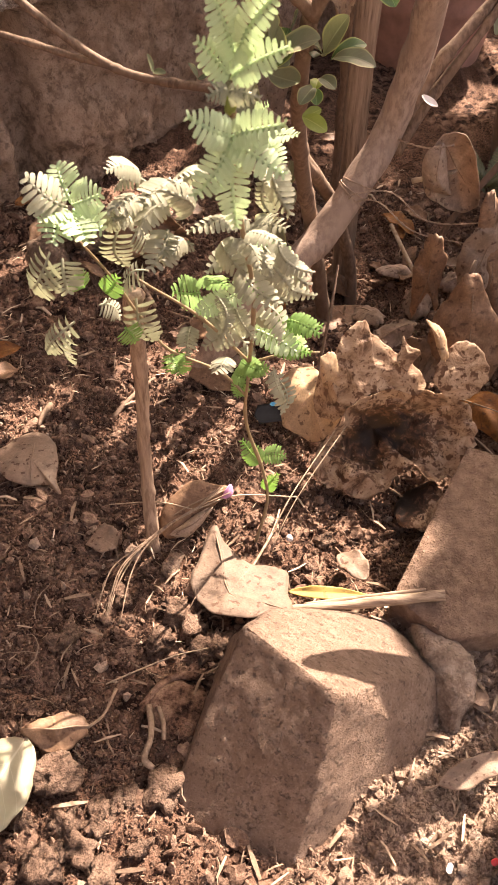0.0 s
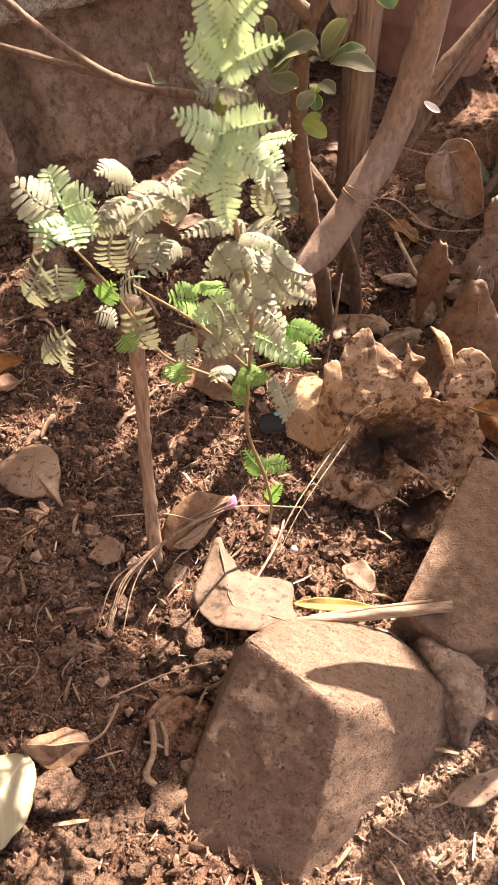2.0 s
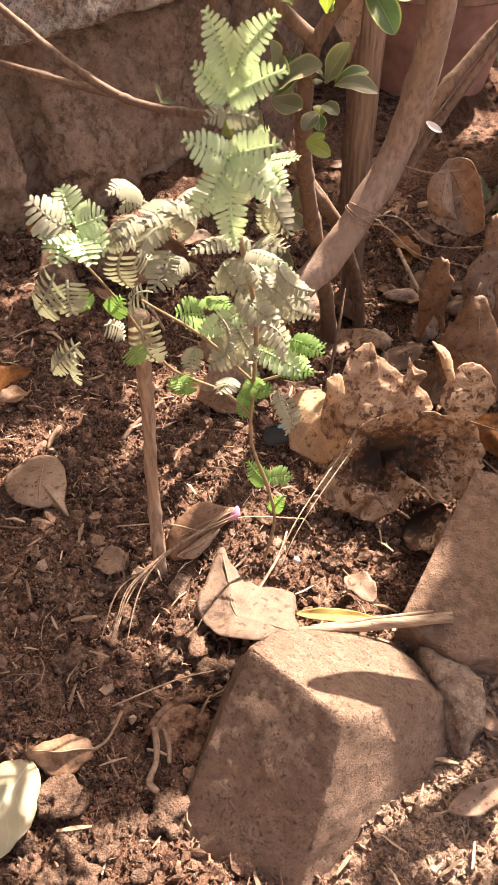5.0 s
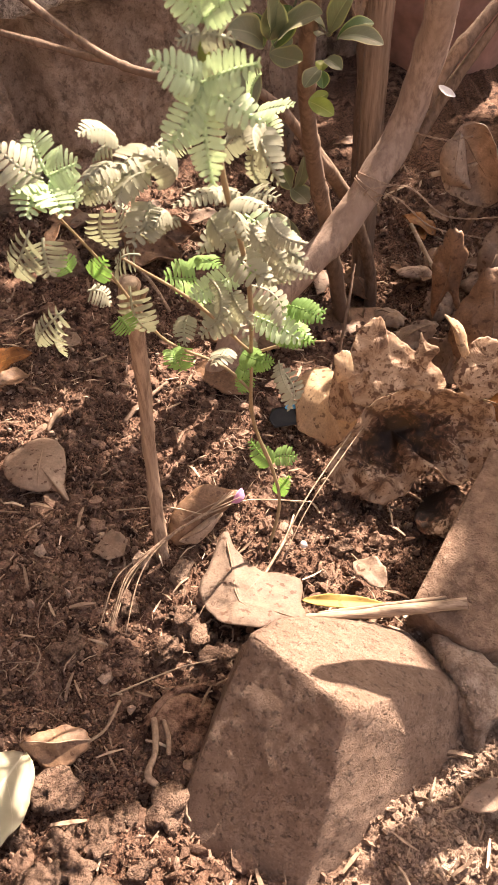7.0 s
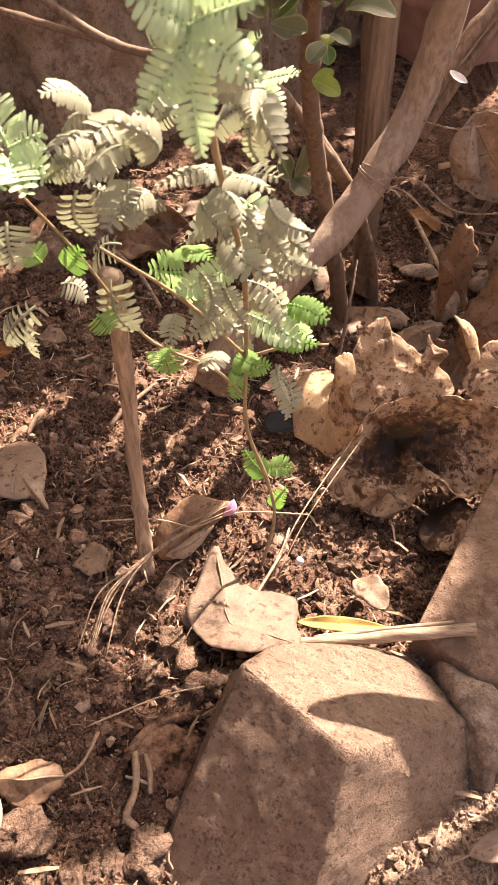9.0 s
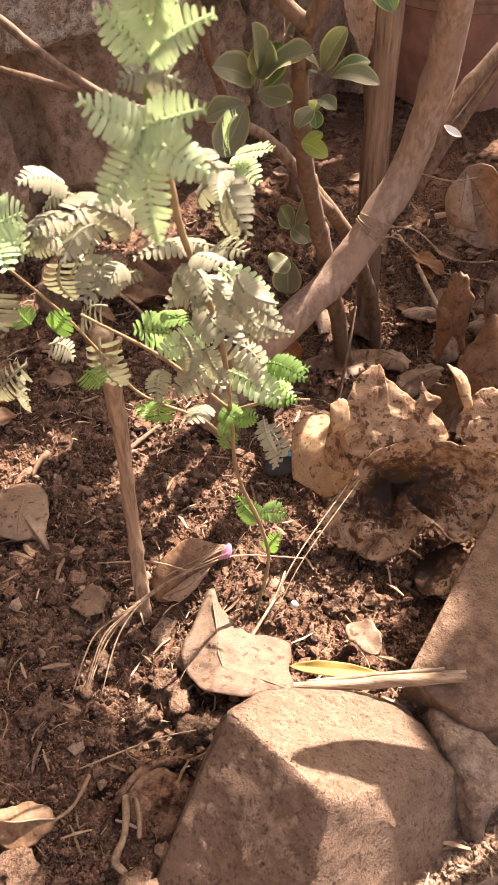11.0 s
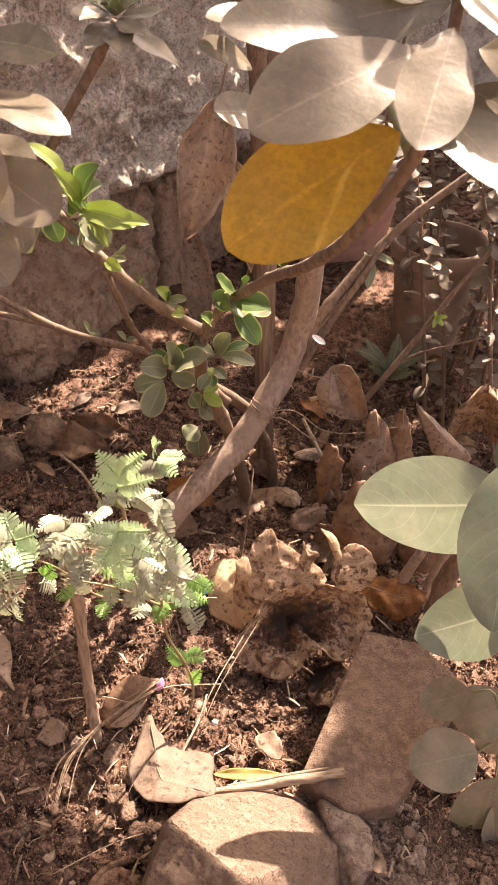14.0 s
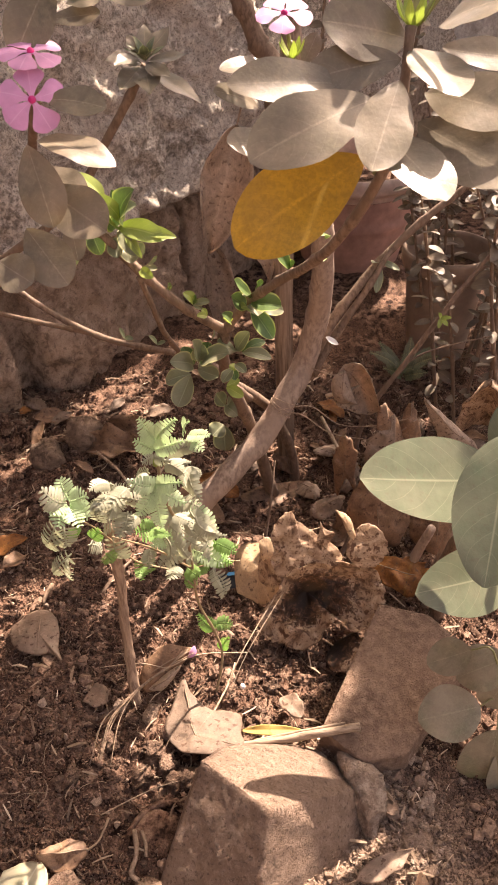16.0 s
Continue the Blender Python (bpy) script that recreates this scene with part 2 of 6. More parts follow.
M = {
    "soil": soil_material(), "clod": clod_material(), "litter": litter_material(),
    "granite": stone_material("grey_granite", (0.29, 0.232, 0.188), (0.55, 0.455, 0.375), (0.83, 0.74, 0.64), 420, 0.75, relief=0.007),
    "redstone": stone_material("brown_stone", (0.22, 0.145, 0.103), (0.44, 0.308, 0.224), (0.57, 0.42, 0.32), 210, 0.45, relief=0.016, grit=0.004),
    "rock": stone_material("dark_rock", (0.10, 0.065, 0.045), (0.18, 0.12, 0.086), (0.27, 0.19, 0.14), 200, 0.4),
    "block": stone_material("weathered_block", (0.225, 0.150, 0.108), (0.258, 0.176, 0.129), (0.325, 0.23, 0.172), 420, 0.7, relief=0.0022, grit=0.0024, grains=0.003),
    "slab": stone_material("brown_slab", (0.165, 0.105, 0.073), (0.205, 0.132, 0.092), (0.28, 0.19, 0.138), 420, 0.3, relief=0.003, grit=0.0014, grains=0.0015),
    "lump": stone_material("soil_lump", (0.075, 0.043, 0.029), (0.155, 0.095, 0.066), (0.27, 0.18, 0.13), 300, 0.6, relief=0.006, grit=0.003, grains=0.003),
    "rubble": stone_material("pale_rubble", (0.24, 0.165, 0.12), (0.36, 0.26, 0.195), (0.48, 0.37, 0.29), 300, 0.5, relief=0.006, grit=0.003, grains=0.003),
    "plaster": stone_material("pale_plaster", (0.32, 0.28, 0.25), (0.48, 0.44, 0.40), (0.62, 0.58, 0.54), 90, 0.3),
    "bark": wood_material("smooth_bark", (0.24, 0.172, 0.132), (0.43, 0.325, 0.255), (1, 1, 0.45), 200),
    "post": wood_material("grey_timber", (0.13, 0.09, 0.065), (0.34, 0.25, 0.185), (1, 1, 0.06), 220),
    "stub": wood_material("dry_stick", (0.19, 0.125, 0.087), (0.44, 0.32, 0.23), (1, 1, 0.08), 300),
    "twig": wood_material("twig_bark", (0.13, 0.087, 0.06), (0.25, 0.172, 0.125), (1, 1, 0.4), 260),
    "straw": wood_material("straw", (0.30, 0.215, 0.145), (0.52, 0.41, 0.30), (1, 1, 1), 200),
    "haulm": wood_material("dry_haulm", (0.16, 0.108, 0.075), (0.36, 0.26, 0.185), (1, 1, 1), 240),
    "splinter": wood_material("split_wood", (0.20, 0.135, 0.092), (0.50, 0.385, 0.28), (0.08, 1, 1), 340),
    "greenstem": plain_material("green_stem", (0.22, 0.21, 0.10), 0.5),
    "mimstem": plain_material("mimosa_stem", (0.27, 0.20, 0.115), 0.6),
    "shrub": leaf_material("shrub_leaf", (0.155, 0.195, 0.11), (0.33, 0.38, 0.24), (0.55, 0.75, 0.3), 0.42, 0.2, dust=0.35, margin=(0.42, 0.43, 0.20)),
    "gloss": leaf_material("glossy_leaf", (0.085, 0.16, 0.05), (0.24, 0.36, 0.14), (0.5, 0.8, 0.2), 0.30, 0.22, dust=0.12, margin=(0.42, 0.48, 0.16)),
    "young": leaf_material("young_leaf", (0.33, 0.42, 0.11), (0.55, 0.6, 0.25), (0.7, 0.9, 0.2), 0.35, 0.35, dust=0.12),
    "vinca": leaf_material("dusty_leaf", (0.17, 0.148, 0.098), (0.38, 0.33, 0.24), (0.8, 0.75, 0.45), 0.36, 0.15, dust=0.45, mottle=0.5, vary=0.3, rib_width=0.024),
    "bushleaf": leaf_material("bush_leaf", (0.14, 0.108, 0.076), (0.24, 0.19, 0.135), (0.7, 0.6, 0.4), 0.5, 0.12, dust=0.3, mottle=0.4),
    "big": leaf_material("broad_leaf", (0.082, 0.106, 0.062), (0.21, 0.23, 0.15), (0.5, 0.7, 0.3), 0.40, 0.07, dust=0.14, spots=0.15, rib_width=0.018),
    "spin": leaf_material("low_leaf", (0.21, 0.20, 0.125), (0.34, 0.32, 0.21), (0.6, 0.7, 0.35), 0.5, 0.12, dust=0.6, mottle=0.45, rib_width=0.02),
    "yellow": leaf_material("yellow_leaf", (0.60, 0.38, 0.04), (0.74, 0.46, 0.06), (1.0, 0.68, 0.05), 0.5, 0.4, dust=0.15, mottle=0.3),
    "dead": leaf_material("dead_leaf", (0.31, 0.205, 0.145), (0.38, 0.27, 0.195), (0.75, 0.5, 0.3), 0.6, 0.18, dust=0.3, mottle=0.75, spots=0.9),
    "tornskin": leaf_material("torn_leaf_skin", (0.201, 0.135, 0.098), (0.30, 0.215, 0.16), (0.75, 0.5, 0.3), 0.7, 0.1, dust=0.2, mottle=0.7, spots=0.9, rib_width=0.01),
    "deadbrown": leaf_material("brown_dead_leaf", (0.33, 0.195, 0.118), (0.42, 0.27, 0.17), (0.8, 0.45, 0.2), 0.55, 0.22, mottle=0.6, spots=0.7),
    "orange": leaf_material("orange_dead_leaf", (0.36, 0.15, 0.045), (0.45, 0.24, 0.08), (1.0, 0.45, 0.08), 0.5, 0.3, mottle=0.6, spots=0.6),
    "drab": leaf_material("drab_dead_leaf", (0.54, 0.395, 0.295), (0.62, 0.48, 0.37), (0.8, 0.58, 0.38), 0.5, 0.22, dust=0.2, mottle=0.6, spots=0.6),
    "strip": leaf_material("yellow_dry_leaf", (0.70, 0.52, 0.17), (0.75, 0.6, 0.3), (0.9, 0.7, 0.2), 0.6, 0.25, spots=0.4),
    "pale": leaf_material("pale_leaf", (0.36, 0.35, 0.23), (0.62, 0.6, 0.46), (0.7, 0.7, 0.35), 0.5, 0.25, dust=0.5),
    "rot": rot_leaf_material(False),
    "flap": leaf_material("tan_leaf_skin", (0.64, 0.45, 0.28), (0.70, 0.53, 0.36), (0.9, 0.62, 0.36), 0.38, 0.2, mottle=0.25, spots=0.7),
    "rotdark": rot_leaf_material(True),
    "mim": leaf_material("leaflet", (0.47, 0.61, 0.365), (0.60, 0.71, 0.46), (0.9, 1.0, 0.76), 0.5, 0.34),
    "mimfresh": leaf_material("fresh_leaflet", (0.25, 0.43, 0.14), (0.38, 0.55, 0.22), (0.75, 1.0, 0.42), 0.4, 0.45),
    "mimdust": leaf_material("dusty_leaflet", (0.36, 0.365, 0.265), (0.43, 0.43, 0.33), (0.9, 1.0, 0.74), 0.6, 0.32, dust=0.08),
    "petal": leaf_material("pink_petal", (0.68, 0.33, 0.54), (0.72, 0.42, 0.60), (0.9, 0.5, 0.78), 0.6, 0.2),
    "eye": plain_material("flower_eye", (0.62, 0.03, 0.2), 0.5),
    "terracotta": plain_material("terracotta", (0.44, 0.25, 0.195), 0.75, 0.25, 30),
    "rimdust": plain_material("dusty_terracotta", (0.46, 0.33, 0.27), 0.8, 0.25, 40),
    "clay": plain_material("brown_clay", (0.27, 0.19, 0.14), 0.7, 0.25, 25),
    "wire": plain_material("rusty_wire", (0.34, 0.24, 0.17), 0.5, 0.3, 300),
    "black": plain_material("black_plastic", (0.02, 0.02, 0.022), 0.3, 0.3, 100),
    "blue": plain_material("blue_foil", (0.10, 0.45, 0.75), 0.2, 0.2, 100),
    "red": plain_material("red_wrapper", (0.55, 0.05, 0.05), 0.4, 0.2, 100),
    "white": plain_material("white_scrap", (0.75, 0.72, 0.68), 0.6, 0.1, 100),
}


# ---- builders ----
PLACE = {}


def thing(name, at, label, category, group="", kind=""):
    ob = new(name)
    ob.location = at
    ob.empty_display_size = 0.02
    PLACE[ob] = Vector(at)
    return tagged(ob, label, category, group, kind)


def link_mesh(name, bm_or_data, material, parent=None, label="", smooth=True):
    """One mesh object; a parent's place is taken off its vertices."""
    at = PLACE.get(parent, Vector((0, 0, 0)))
    if isinstance(bm_or_data, bmesh.types.BMesh):
        bmesh.ops.translate(bm_or_data, verts=bm_or_data.verts, vec=-at)
        me = bpy.data.meshes.new(name)
        bm_or_data.to_mesh(me)
        bm_or_data.free()
    else:
        me = bm_or_data
    if smooth:
        me.polygons.foreach_set("use_smooth", [True] * len(me.polygons))
    me.materials.append(material)
    ob = new(name, me)
    if parent:
        ob.parent = parent
        PLACE[ob] = at
    if label:
        tagged(ob, label)
    return ob


part = link_mesh


def solid(name, bm, material, label, category, group="", kind="", smooth=True):
    """A top-level thing of one mesh, with its origin at its base."""
    zs = [v.co for v in bm.verts]
    at = Vector((sum(v.x for v in zs) / len(zs), sum(v.y for v in zs) / len(zs), min(v.z for v in zs)))
    bmesh.ops.translate(bm, verts=bm.verts, vec=-at)
    me = bpy.data.meshes.new(name)
    bm.to_mesh(me)
    bm.free()
    if smooth:
        me.polygons.foreach_set("use_smooth", [True] * len(me.polygons))
    me.materials.append(material)
    ob = new(name, me)
    ob.location = at
    PLACE[ob] = at
    return tagged(ob, label, category, group, kind)


def spline(points, steps):
    """Catmull-Rom through points, which may carry a radius as fourth value."""
    p = [np.array(q, float) for q in points]
    p = [2 * p[0] - p[1]] + p + [2 * p[-1] - p[-2]]
    out = []
    for i in range(1, len(p) - 2):
        for k in range(steps):
            t = k / steps
            out.append(0.5 * (2 * p[i] + (p[i + 1] - p[i - 1]) * t + (2 * p[i - 1] - 5 * p[i] + 4 * p[i + 1] - p[i + 2]) * t * t
                              + (3 * p[i] - p[i - 1] - 3 * p[i + 1] + p[i + 2]) * t ** 3))
    out.append(p[-2])
    return out


def tube(points, sides=8, steps=6, rough=0.0, knots=0, seed=0, bm=None, square=False):
    """A tapered stem through points (x, y, z, radius), with an uneven skin and swollen nodes."""
    bm = bm or bmesh.new()
    rows, line = [], spline(points, steps)
    uv = bm.loops.layers.uv.verify()
    side = Vector((1, 0, 0))
    for i, q in enumerate(line):
        here = Vector(q[:3])
        ahead = (Vector(line[min(i + 1, len(line) - 1)][:3]) - Vector(line[max(i - 1, 0)][:3])).normalized()
        side = (side - ahead * side.dot(ahead)).normalized() if abs(side.dot(ahead)) < 0.99 else ahead.orthogonal().normalized()
        up = ahead.cross(side)
        r = q[3]
        if knots and i % knots == 0:
            r *= 1.22
        ring = []
        for k in range(sides):
            a = 2 * math.pi * k / sides
            rr = r * (1 + rough * noise.noise((here * 40 + Vector((math.cos(a), math.sin(a), seed)) * 1.3)))
            if square:
                rr *= 1 / max(abs(math.cos(a)), abs(math.sin(a))) * 0.94
            ring.append(bm.verts.new(here + (side * math.cos(a) + up * math.sin(a)) * rr))
        rows.append(ring)
    for a, b in zip(rows, rows[1:]):
        for k in range(sides):
            bm.faces.new((a[k], a[(k + 1) % sides], b[(k + 1) % sides], b[k]))
    bm.faces.new(rows[0][::-1])
    bm.faces.new(rows[-1])
    return bm


OUTLINES = {
    "oval": lambda s: math.sin(math.pi * s ** 0.97) ** 0.58,
    "egg": lambda s: math.sin(math.pi * s ** 1.3) ** 0.55,
    "oblong": lambda s: math.sin(math.pi * (0.04 + 0.92 * s)) ** 0.36,
    "lance": lambda s: math.sin(math.pi * s ** 0.8) ** 0.9,
    "heart": lambda s: max(0.0, (math.sin(math.pi * min(1, s / 0.78) ** 0.62) ** 0.75 if s < 0.76 else 0.0)) + 0.10 * (1 - s) / 0.24 * (s > 0.7),
    "petal": lambda s: 0.16 + 0.84 * math.sin(math.pi * s ** 2.1) ** 0.75 if s < 0.97 else 0.35,
    "strip": lambda s: min(1.0, 8 * s, 5 * (1 - s)) * 0.9 + 0.02,
}


def leaf_mesh(base, tip, width, facing=(0, 0, 1), shape="oval", arch=0.06, fold=0.15, wave=0.0, twist=0.0, curl=0.0, seed=0, nu=12, nv=6,
              ragged=0.0, crumple=0.0, bm=None, thick=0.0):
    """One blade from base to tip: arched along, folded along the midrib, waved and curled at its edges."""
    rnd = random.Random(seed)
    bm = bm or bmesh.new()
    uv = bm.loops.layers.uv.verify()
    base, tip = Vector(base), Vector(tip)
    along = tip - base
    length = along.length
    y = along.normalized()
    z = Vector(facing)
    z = z - y * z.dot(y)
    z = z.normalized() if z.length > 1e-4 else y.orthogonal().normalized()
    x = y.cross(z)
    grid, phase = [], rnd.uniform(0, 6)
    outline = OUTLINES[shape]
    for i in range(nu + 1):
        s = i / nu
        if shape != "heart":
            s = 0.6 * s + 0.4 * (0.5 - 0.5 * math.cos(math.pi * s))
        half = max(0.012, outline(min(0.999, max(0.001, s)))) * width / 2
        row = []
        for j in range(nv + 1):
            u = 2 * j / nv - 1
            h = half * (1 + ragged * noise.noise(Vector((s * 9 + seed, u * 2, seed * 1.7))))
            px = u * h
            pz = arch * length * 4 * s * (1 - s) + fold * abs(px) + wave * width * math.sin(s * 13 + phase + (2.4 if u > 0 else 0)) * abs(u) ** 1.6
            pz += curl * width * abs(u) ** 3
            if crumple:
                pz += crumple * noise.noise(Vector((s * 3.2 + seed * 3.1, u * 1.7, seed))) + 0.4 * crumple * noise.noise(Vector((s * 8 + seed, u * 4, seed)))
            a = twist * (s - 0.5)
            row.append((bm.verts.new(base + y * (s * length) + x * (px * math.cos(a) - pz * math.sin(a)) + z * (pz * math.cos(a) + px * math.sin(a))), (j / nv, s)))
        grid.append(row)
    for i in range(nu):
        for j in range(nv):
            cs = (grid[i][j], grid[i][j + 1], grid[i + 1][j + 1], grid[i + 1][j])
            f = bm.faces.new([c[0] for c in cs])
            for loop, c in zip(f.loops, cs):
                loop[uv].uv = c[1]
    if thick:
        bm.normal_update()
        bmesh.ops.solidify(bm, geom=bm.faces[:], thickness=thick)
    return bm


def outline_leaf(edge, dome=(0, 0, 0.006), ragged=0.0, crumple=0.0, seed=0, samples=56, rings=12, thick=0.0006, power=2.0, centre=None):
    """A blade inside a closed outline: domed in the middle, torn at its edge, crumpled."""
    bm = bmesh.new()
    uv = bm.loops.layers.uv.verify()
    p = [Vector(e) for e in edge]
    n = len(p)
    c, dome = Vector(centre) if centre else sum(p, Vector()) / n, Vector(dome)
    line = []
    for k in range(samples):
        f = k / samples * n
        i, t = int(f), f - int(f)
        a, b, d, e = p[(i - 1) % n], p[i % n], p[(i + 1) % n], p[(i + 2) % n]
        line.append(0.5 * (2 * b + (d - a) * t + (2 * a - 5 * b + 4 * d - e) * t * t + (3 * b - a - 3 * d + e) * t ** 3))
    rows = []
    for j in range(rings + 1):
        t, row = j / rings, []
        for k, q in enumerate(line):
            w = t * (1 + ragged * t ** 4 * noise.noise(Vector((k * 0.45, seed, 3.3))))
            v = c + (q - c) * w + dome * (1 - t ** power)
            lift = crumple * (noise.noise(v * 38 + Vector((seed, 0, 0))) + 0.5 * noise.noise(v * 95 + Vector((0, seed, 0)))) * min(1, 2 * t)
            v = v + Vector((0, -0.45, 0.9)) * lift
            a = 2 * math.pi * k / samples
            row.append((bm.verts.new(v), (0.5 + 0.5 * t * math.cos(a), t)))
        rows.append(row)
    for a, b in zip(rows, rows[1:]):
        for k in range(samples):
            cs = (a[k], a[(k + 1) % samples], b[(k + 1) % samples], b[k])
            f = bm.faces.new([q[0] for q in cs])
            for loop, q in zip(f.loops, cs):
                loop[uv].uv = q[1]
    bmesh.ops.remove_doubles(bm, verts=bm.verts, dist=1e-6)
    if thick:
        bm.normal_update()
        bmesh.ops.solidify(bm, geom=bm.faces[:], thickness=thick)
    return bm


def rock_mesh(size, seed, rough=0.25, subdiv=2, boxy=0.0):
    """An irregular stone about size across, standing on z = 0."""
    bm = bmesh.new()
    bmesh.ops.create_icosphere(bm, subdivisions=subdiv, radius=0.5)
    for v in bm.verts:
        d = v.co.normalized()
        if boxy:
            m = max(abs(d.x), abs(d.y), abs(d.z))
            v.co = d * 0.5 * ((1 - boxy) + boxy * min(1.35, 1 / m))
        k = 1 + rough * noise.noise(d * 1.3 + Vector((seed * 3.7, seed, 0))) + 0.4 * rough * noise.noise(d * 3.4 + Vector((seed, 0, seed)))
        v.co = Vector((v.co.x * size[0], v.co.y * size[1], v.co.z * size[2])) * k
    low = min(v.co.z for v in bm.verts)
    for v in bm.verts:
        v.co.z -= low
    return bm


def moved(bm, m):
    bmesh.ops.transform(bm, matrix=m, verts=bm.verts)
    return bm


# ---- ground ----
def ground_height(x, y):
    """The garden soil: nearly level, a hollow behind the trunk, a rise towards the wall."""
    z = -0.045 * math.exp(-((x - 0.05) / 0.14) ** 2 - ((y - 0.97) / 0.16) ** 2)
    z -= 0.022 * math.exp(-((x - 0.05) / 0.07) ** 2 - ((y - 0.62) / 0.06) ** 2)
    z -= 0.02 * math.exp(-((x - 0.13) / 0.07) ** 2 - ((y - 0.42) / 0.07) ** 2)
    p = Vector((x, y, 0))
    z += 0.012 * noise.noise(p * 6) + 0.006 * noise.noise(p * 19)
    return z


def fine_height(x, y):
    p = Vector((x, y, 0.3))
    return ground_height(x, y) + 0.0075 * noise.noise(p * 45) + 0.0075 * abs(noise.noise(p * 95)) + 0.0040 * noise.noise(p * 190) - 0.003


def axis(fine_from, fine_to, step, far):
    inner = list(np.arange(fine_from, fine_to, step))
    out, d, low, high = [], step, [], []
    a, b = fine_from, inner[-1]
    while b < far:
        d *= 1.28
        a, b = a - d, b + d
        low.append(a)
        high.append(b)
    return low[::-1] + inner + high


def build_ground():
    xs, ys = axis(-0.46, 0.36, 0.0033, 40), axis(0.22, 1.25, 0.0038, 40)
    verts = [(x, y, fine_height(x, y)) for y in ys for x in xs]
    n = len(xs)
    faces = [(j * n + i, j * n + i + 1, j * n + n + i + 1, j * n + n + i) for j in range(len(ys) - 1) for i in range(n - 1)]
    me = bpy.data.meshes.new("ground")
    me.from_pydata(verts, [], faces)
    tagged(link_mesh("ground", me, M["soil"]), "reddish-brown crumbly garden soil with dry plant litter", "ground", kind="structure")


build_ground()


def scatter(name, count, seed, maker, material, label, category, zone, size):
    """Many small lumps or shreds over the soil as one object of stuff."""
    rnd = random.Random(seed)
    verts, faces = [], []
    for _ in range(count):
        while True:
            x, y = rnd.uniform(*zone[0]), rnd.uniform(*zone[1])
            if noise.noise(Vector((x * 7, y * 7, seed))) > rnd.uniform(-0.6, 0.35):
                break
        s = size[0] * (size[1] / size[0]) ** (rnd.random() ** 2.2)
        vs, fs = maker(rnd, s)
        k, z = len(verts), fine_height(x, y)
        verts += [(x + a, y + b, z + c) for a, b, c in vs]
        faces += [tuple(k + i for i in f) for f in fs]
    me = bpy.data.meshes.new(name)
    me.from_pydata(verts, [], faces)
    return tagged(link_mesh(name, me, material, smooth=False), label, category, kind="stuff")


ICO = bmesh.new()
bmesh.ops.create_icosphere(ICO, subdivisions=1, radius=1.0)
ICO_V, ICO_F = [v.co.copy() for v in ICO.verts], [tuple(v.index for v in f.verts) for f in ICO.faces]
ICO.free()


def lump(rnd, s):
    m = Euler((rnd.uniform(0, 6), rnd.uniform(0, 6), rnd.uniform(0, 6))).to_matrix()
    k = (rnd.uniform(0.35, 0.8), rnd.uniform(0.25, 0.5), rnd.uniform(0.18, 0.4))
    out = []
    for v in ICO_V:
        w = v * (s * rnd.uniform(0.55, 1.3))
        w = m @ Vector((w.x * k[0], w.y * k[1], w.z * k[2]))
        out.append((w.x, w.y, w.z + 0.18 * s))
    return out, ICO_F


def shred(rnd, s):
    a, w, t = rnd.uniform(0, math.pi), s * rnd.uniform(0.04, 0.16), rnd.uniform(-0.25, 0.25)
    d, e = Vector((math.cos(a), math.sin(a), t)) * s / 2, Vector((-math.sin(a), math.cos(a), rnd.uniform(-0.4, 0.4))) * w / 2
    up, lift = Vector((0, 0, w * 0.35)), Vector((0, 0, 0.004 + abs(t) * s / 2))
    bend = Vector((0, 0, rnd.uniform(-0.1, 0.22) * s))
    rows = [(-d, 0.6), (bend, 1.0), (d, 0.5)]
    vs = []
    for c, k in rows:
        vs += [c - e * k + lift, c + e * k + lift, c + e * k + up + lift, c - e * k + up + lift]
    fs = []
    for i in (0, 4):
        for j in range(4):
            fs.append((i + j, i + (j + 1) % 4, i + 4 + (j + 1) % 4, i + 4 + j))
    return [tuple(v) for v in vs], fs + [(3, 2, 1, 0), (8, 9, 10, 11)]


scatter("soil_crumbs", 20000, 3, lump, M["clod"], "small reddish-brown crumbs of dry soil on the ground", "soil crumbs", ((-0.46, 0.36), (0.24, 1.25)), (0.0026, 0.011))
scatter("fine_soil_crumbs", 24000, 8, lump, M["clod"], "fine brown grains of soil near the stone block", "soil crumbs", ((-0.36, 0.28), (0.28, 0.85)), (0.0016, 0.0055))
scatter("soil_grains", 22000, 23, lump, M["clod"], "fine reddish-brown grains of dry soil", "soil grains", ((-0.34, 0.22), (0.30, 0.80)), (0.0014, 0.0042))
scatter("dry_litter", 3200, 5, shred, M["litter"], "shreds of dry straw, bark and leaf on soil", "plant litter", ((-0.44, 0.36), (0.26, 1.25)), (0.005, 0.024))


BALL = bmesh.new()
bmesh.ops.create_icosphere(BALL, subdivisions=2, radius=1.0)
BALL_V, BALL_F = [v.co.copy() for v in BALL.verts], [tuple(v.index for v in f.verts) for f in BALL.faces]
BALL.free()


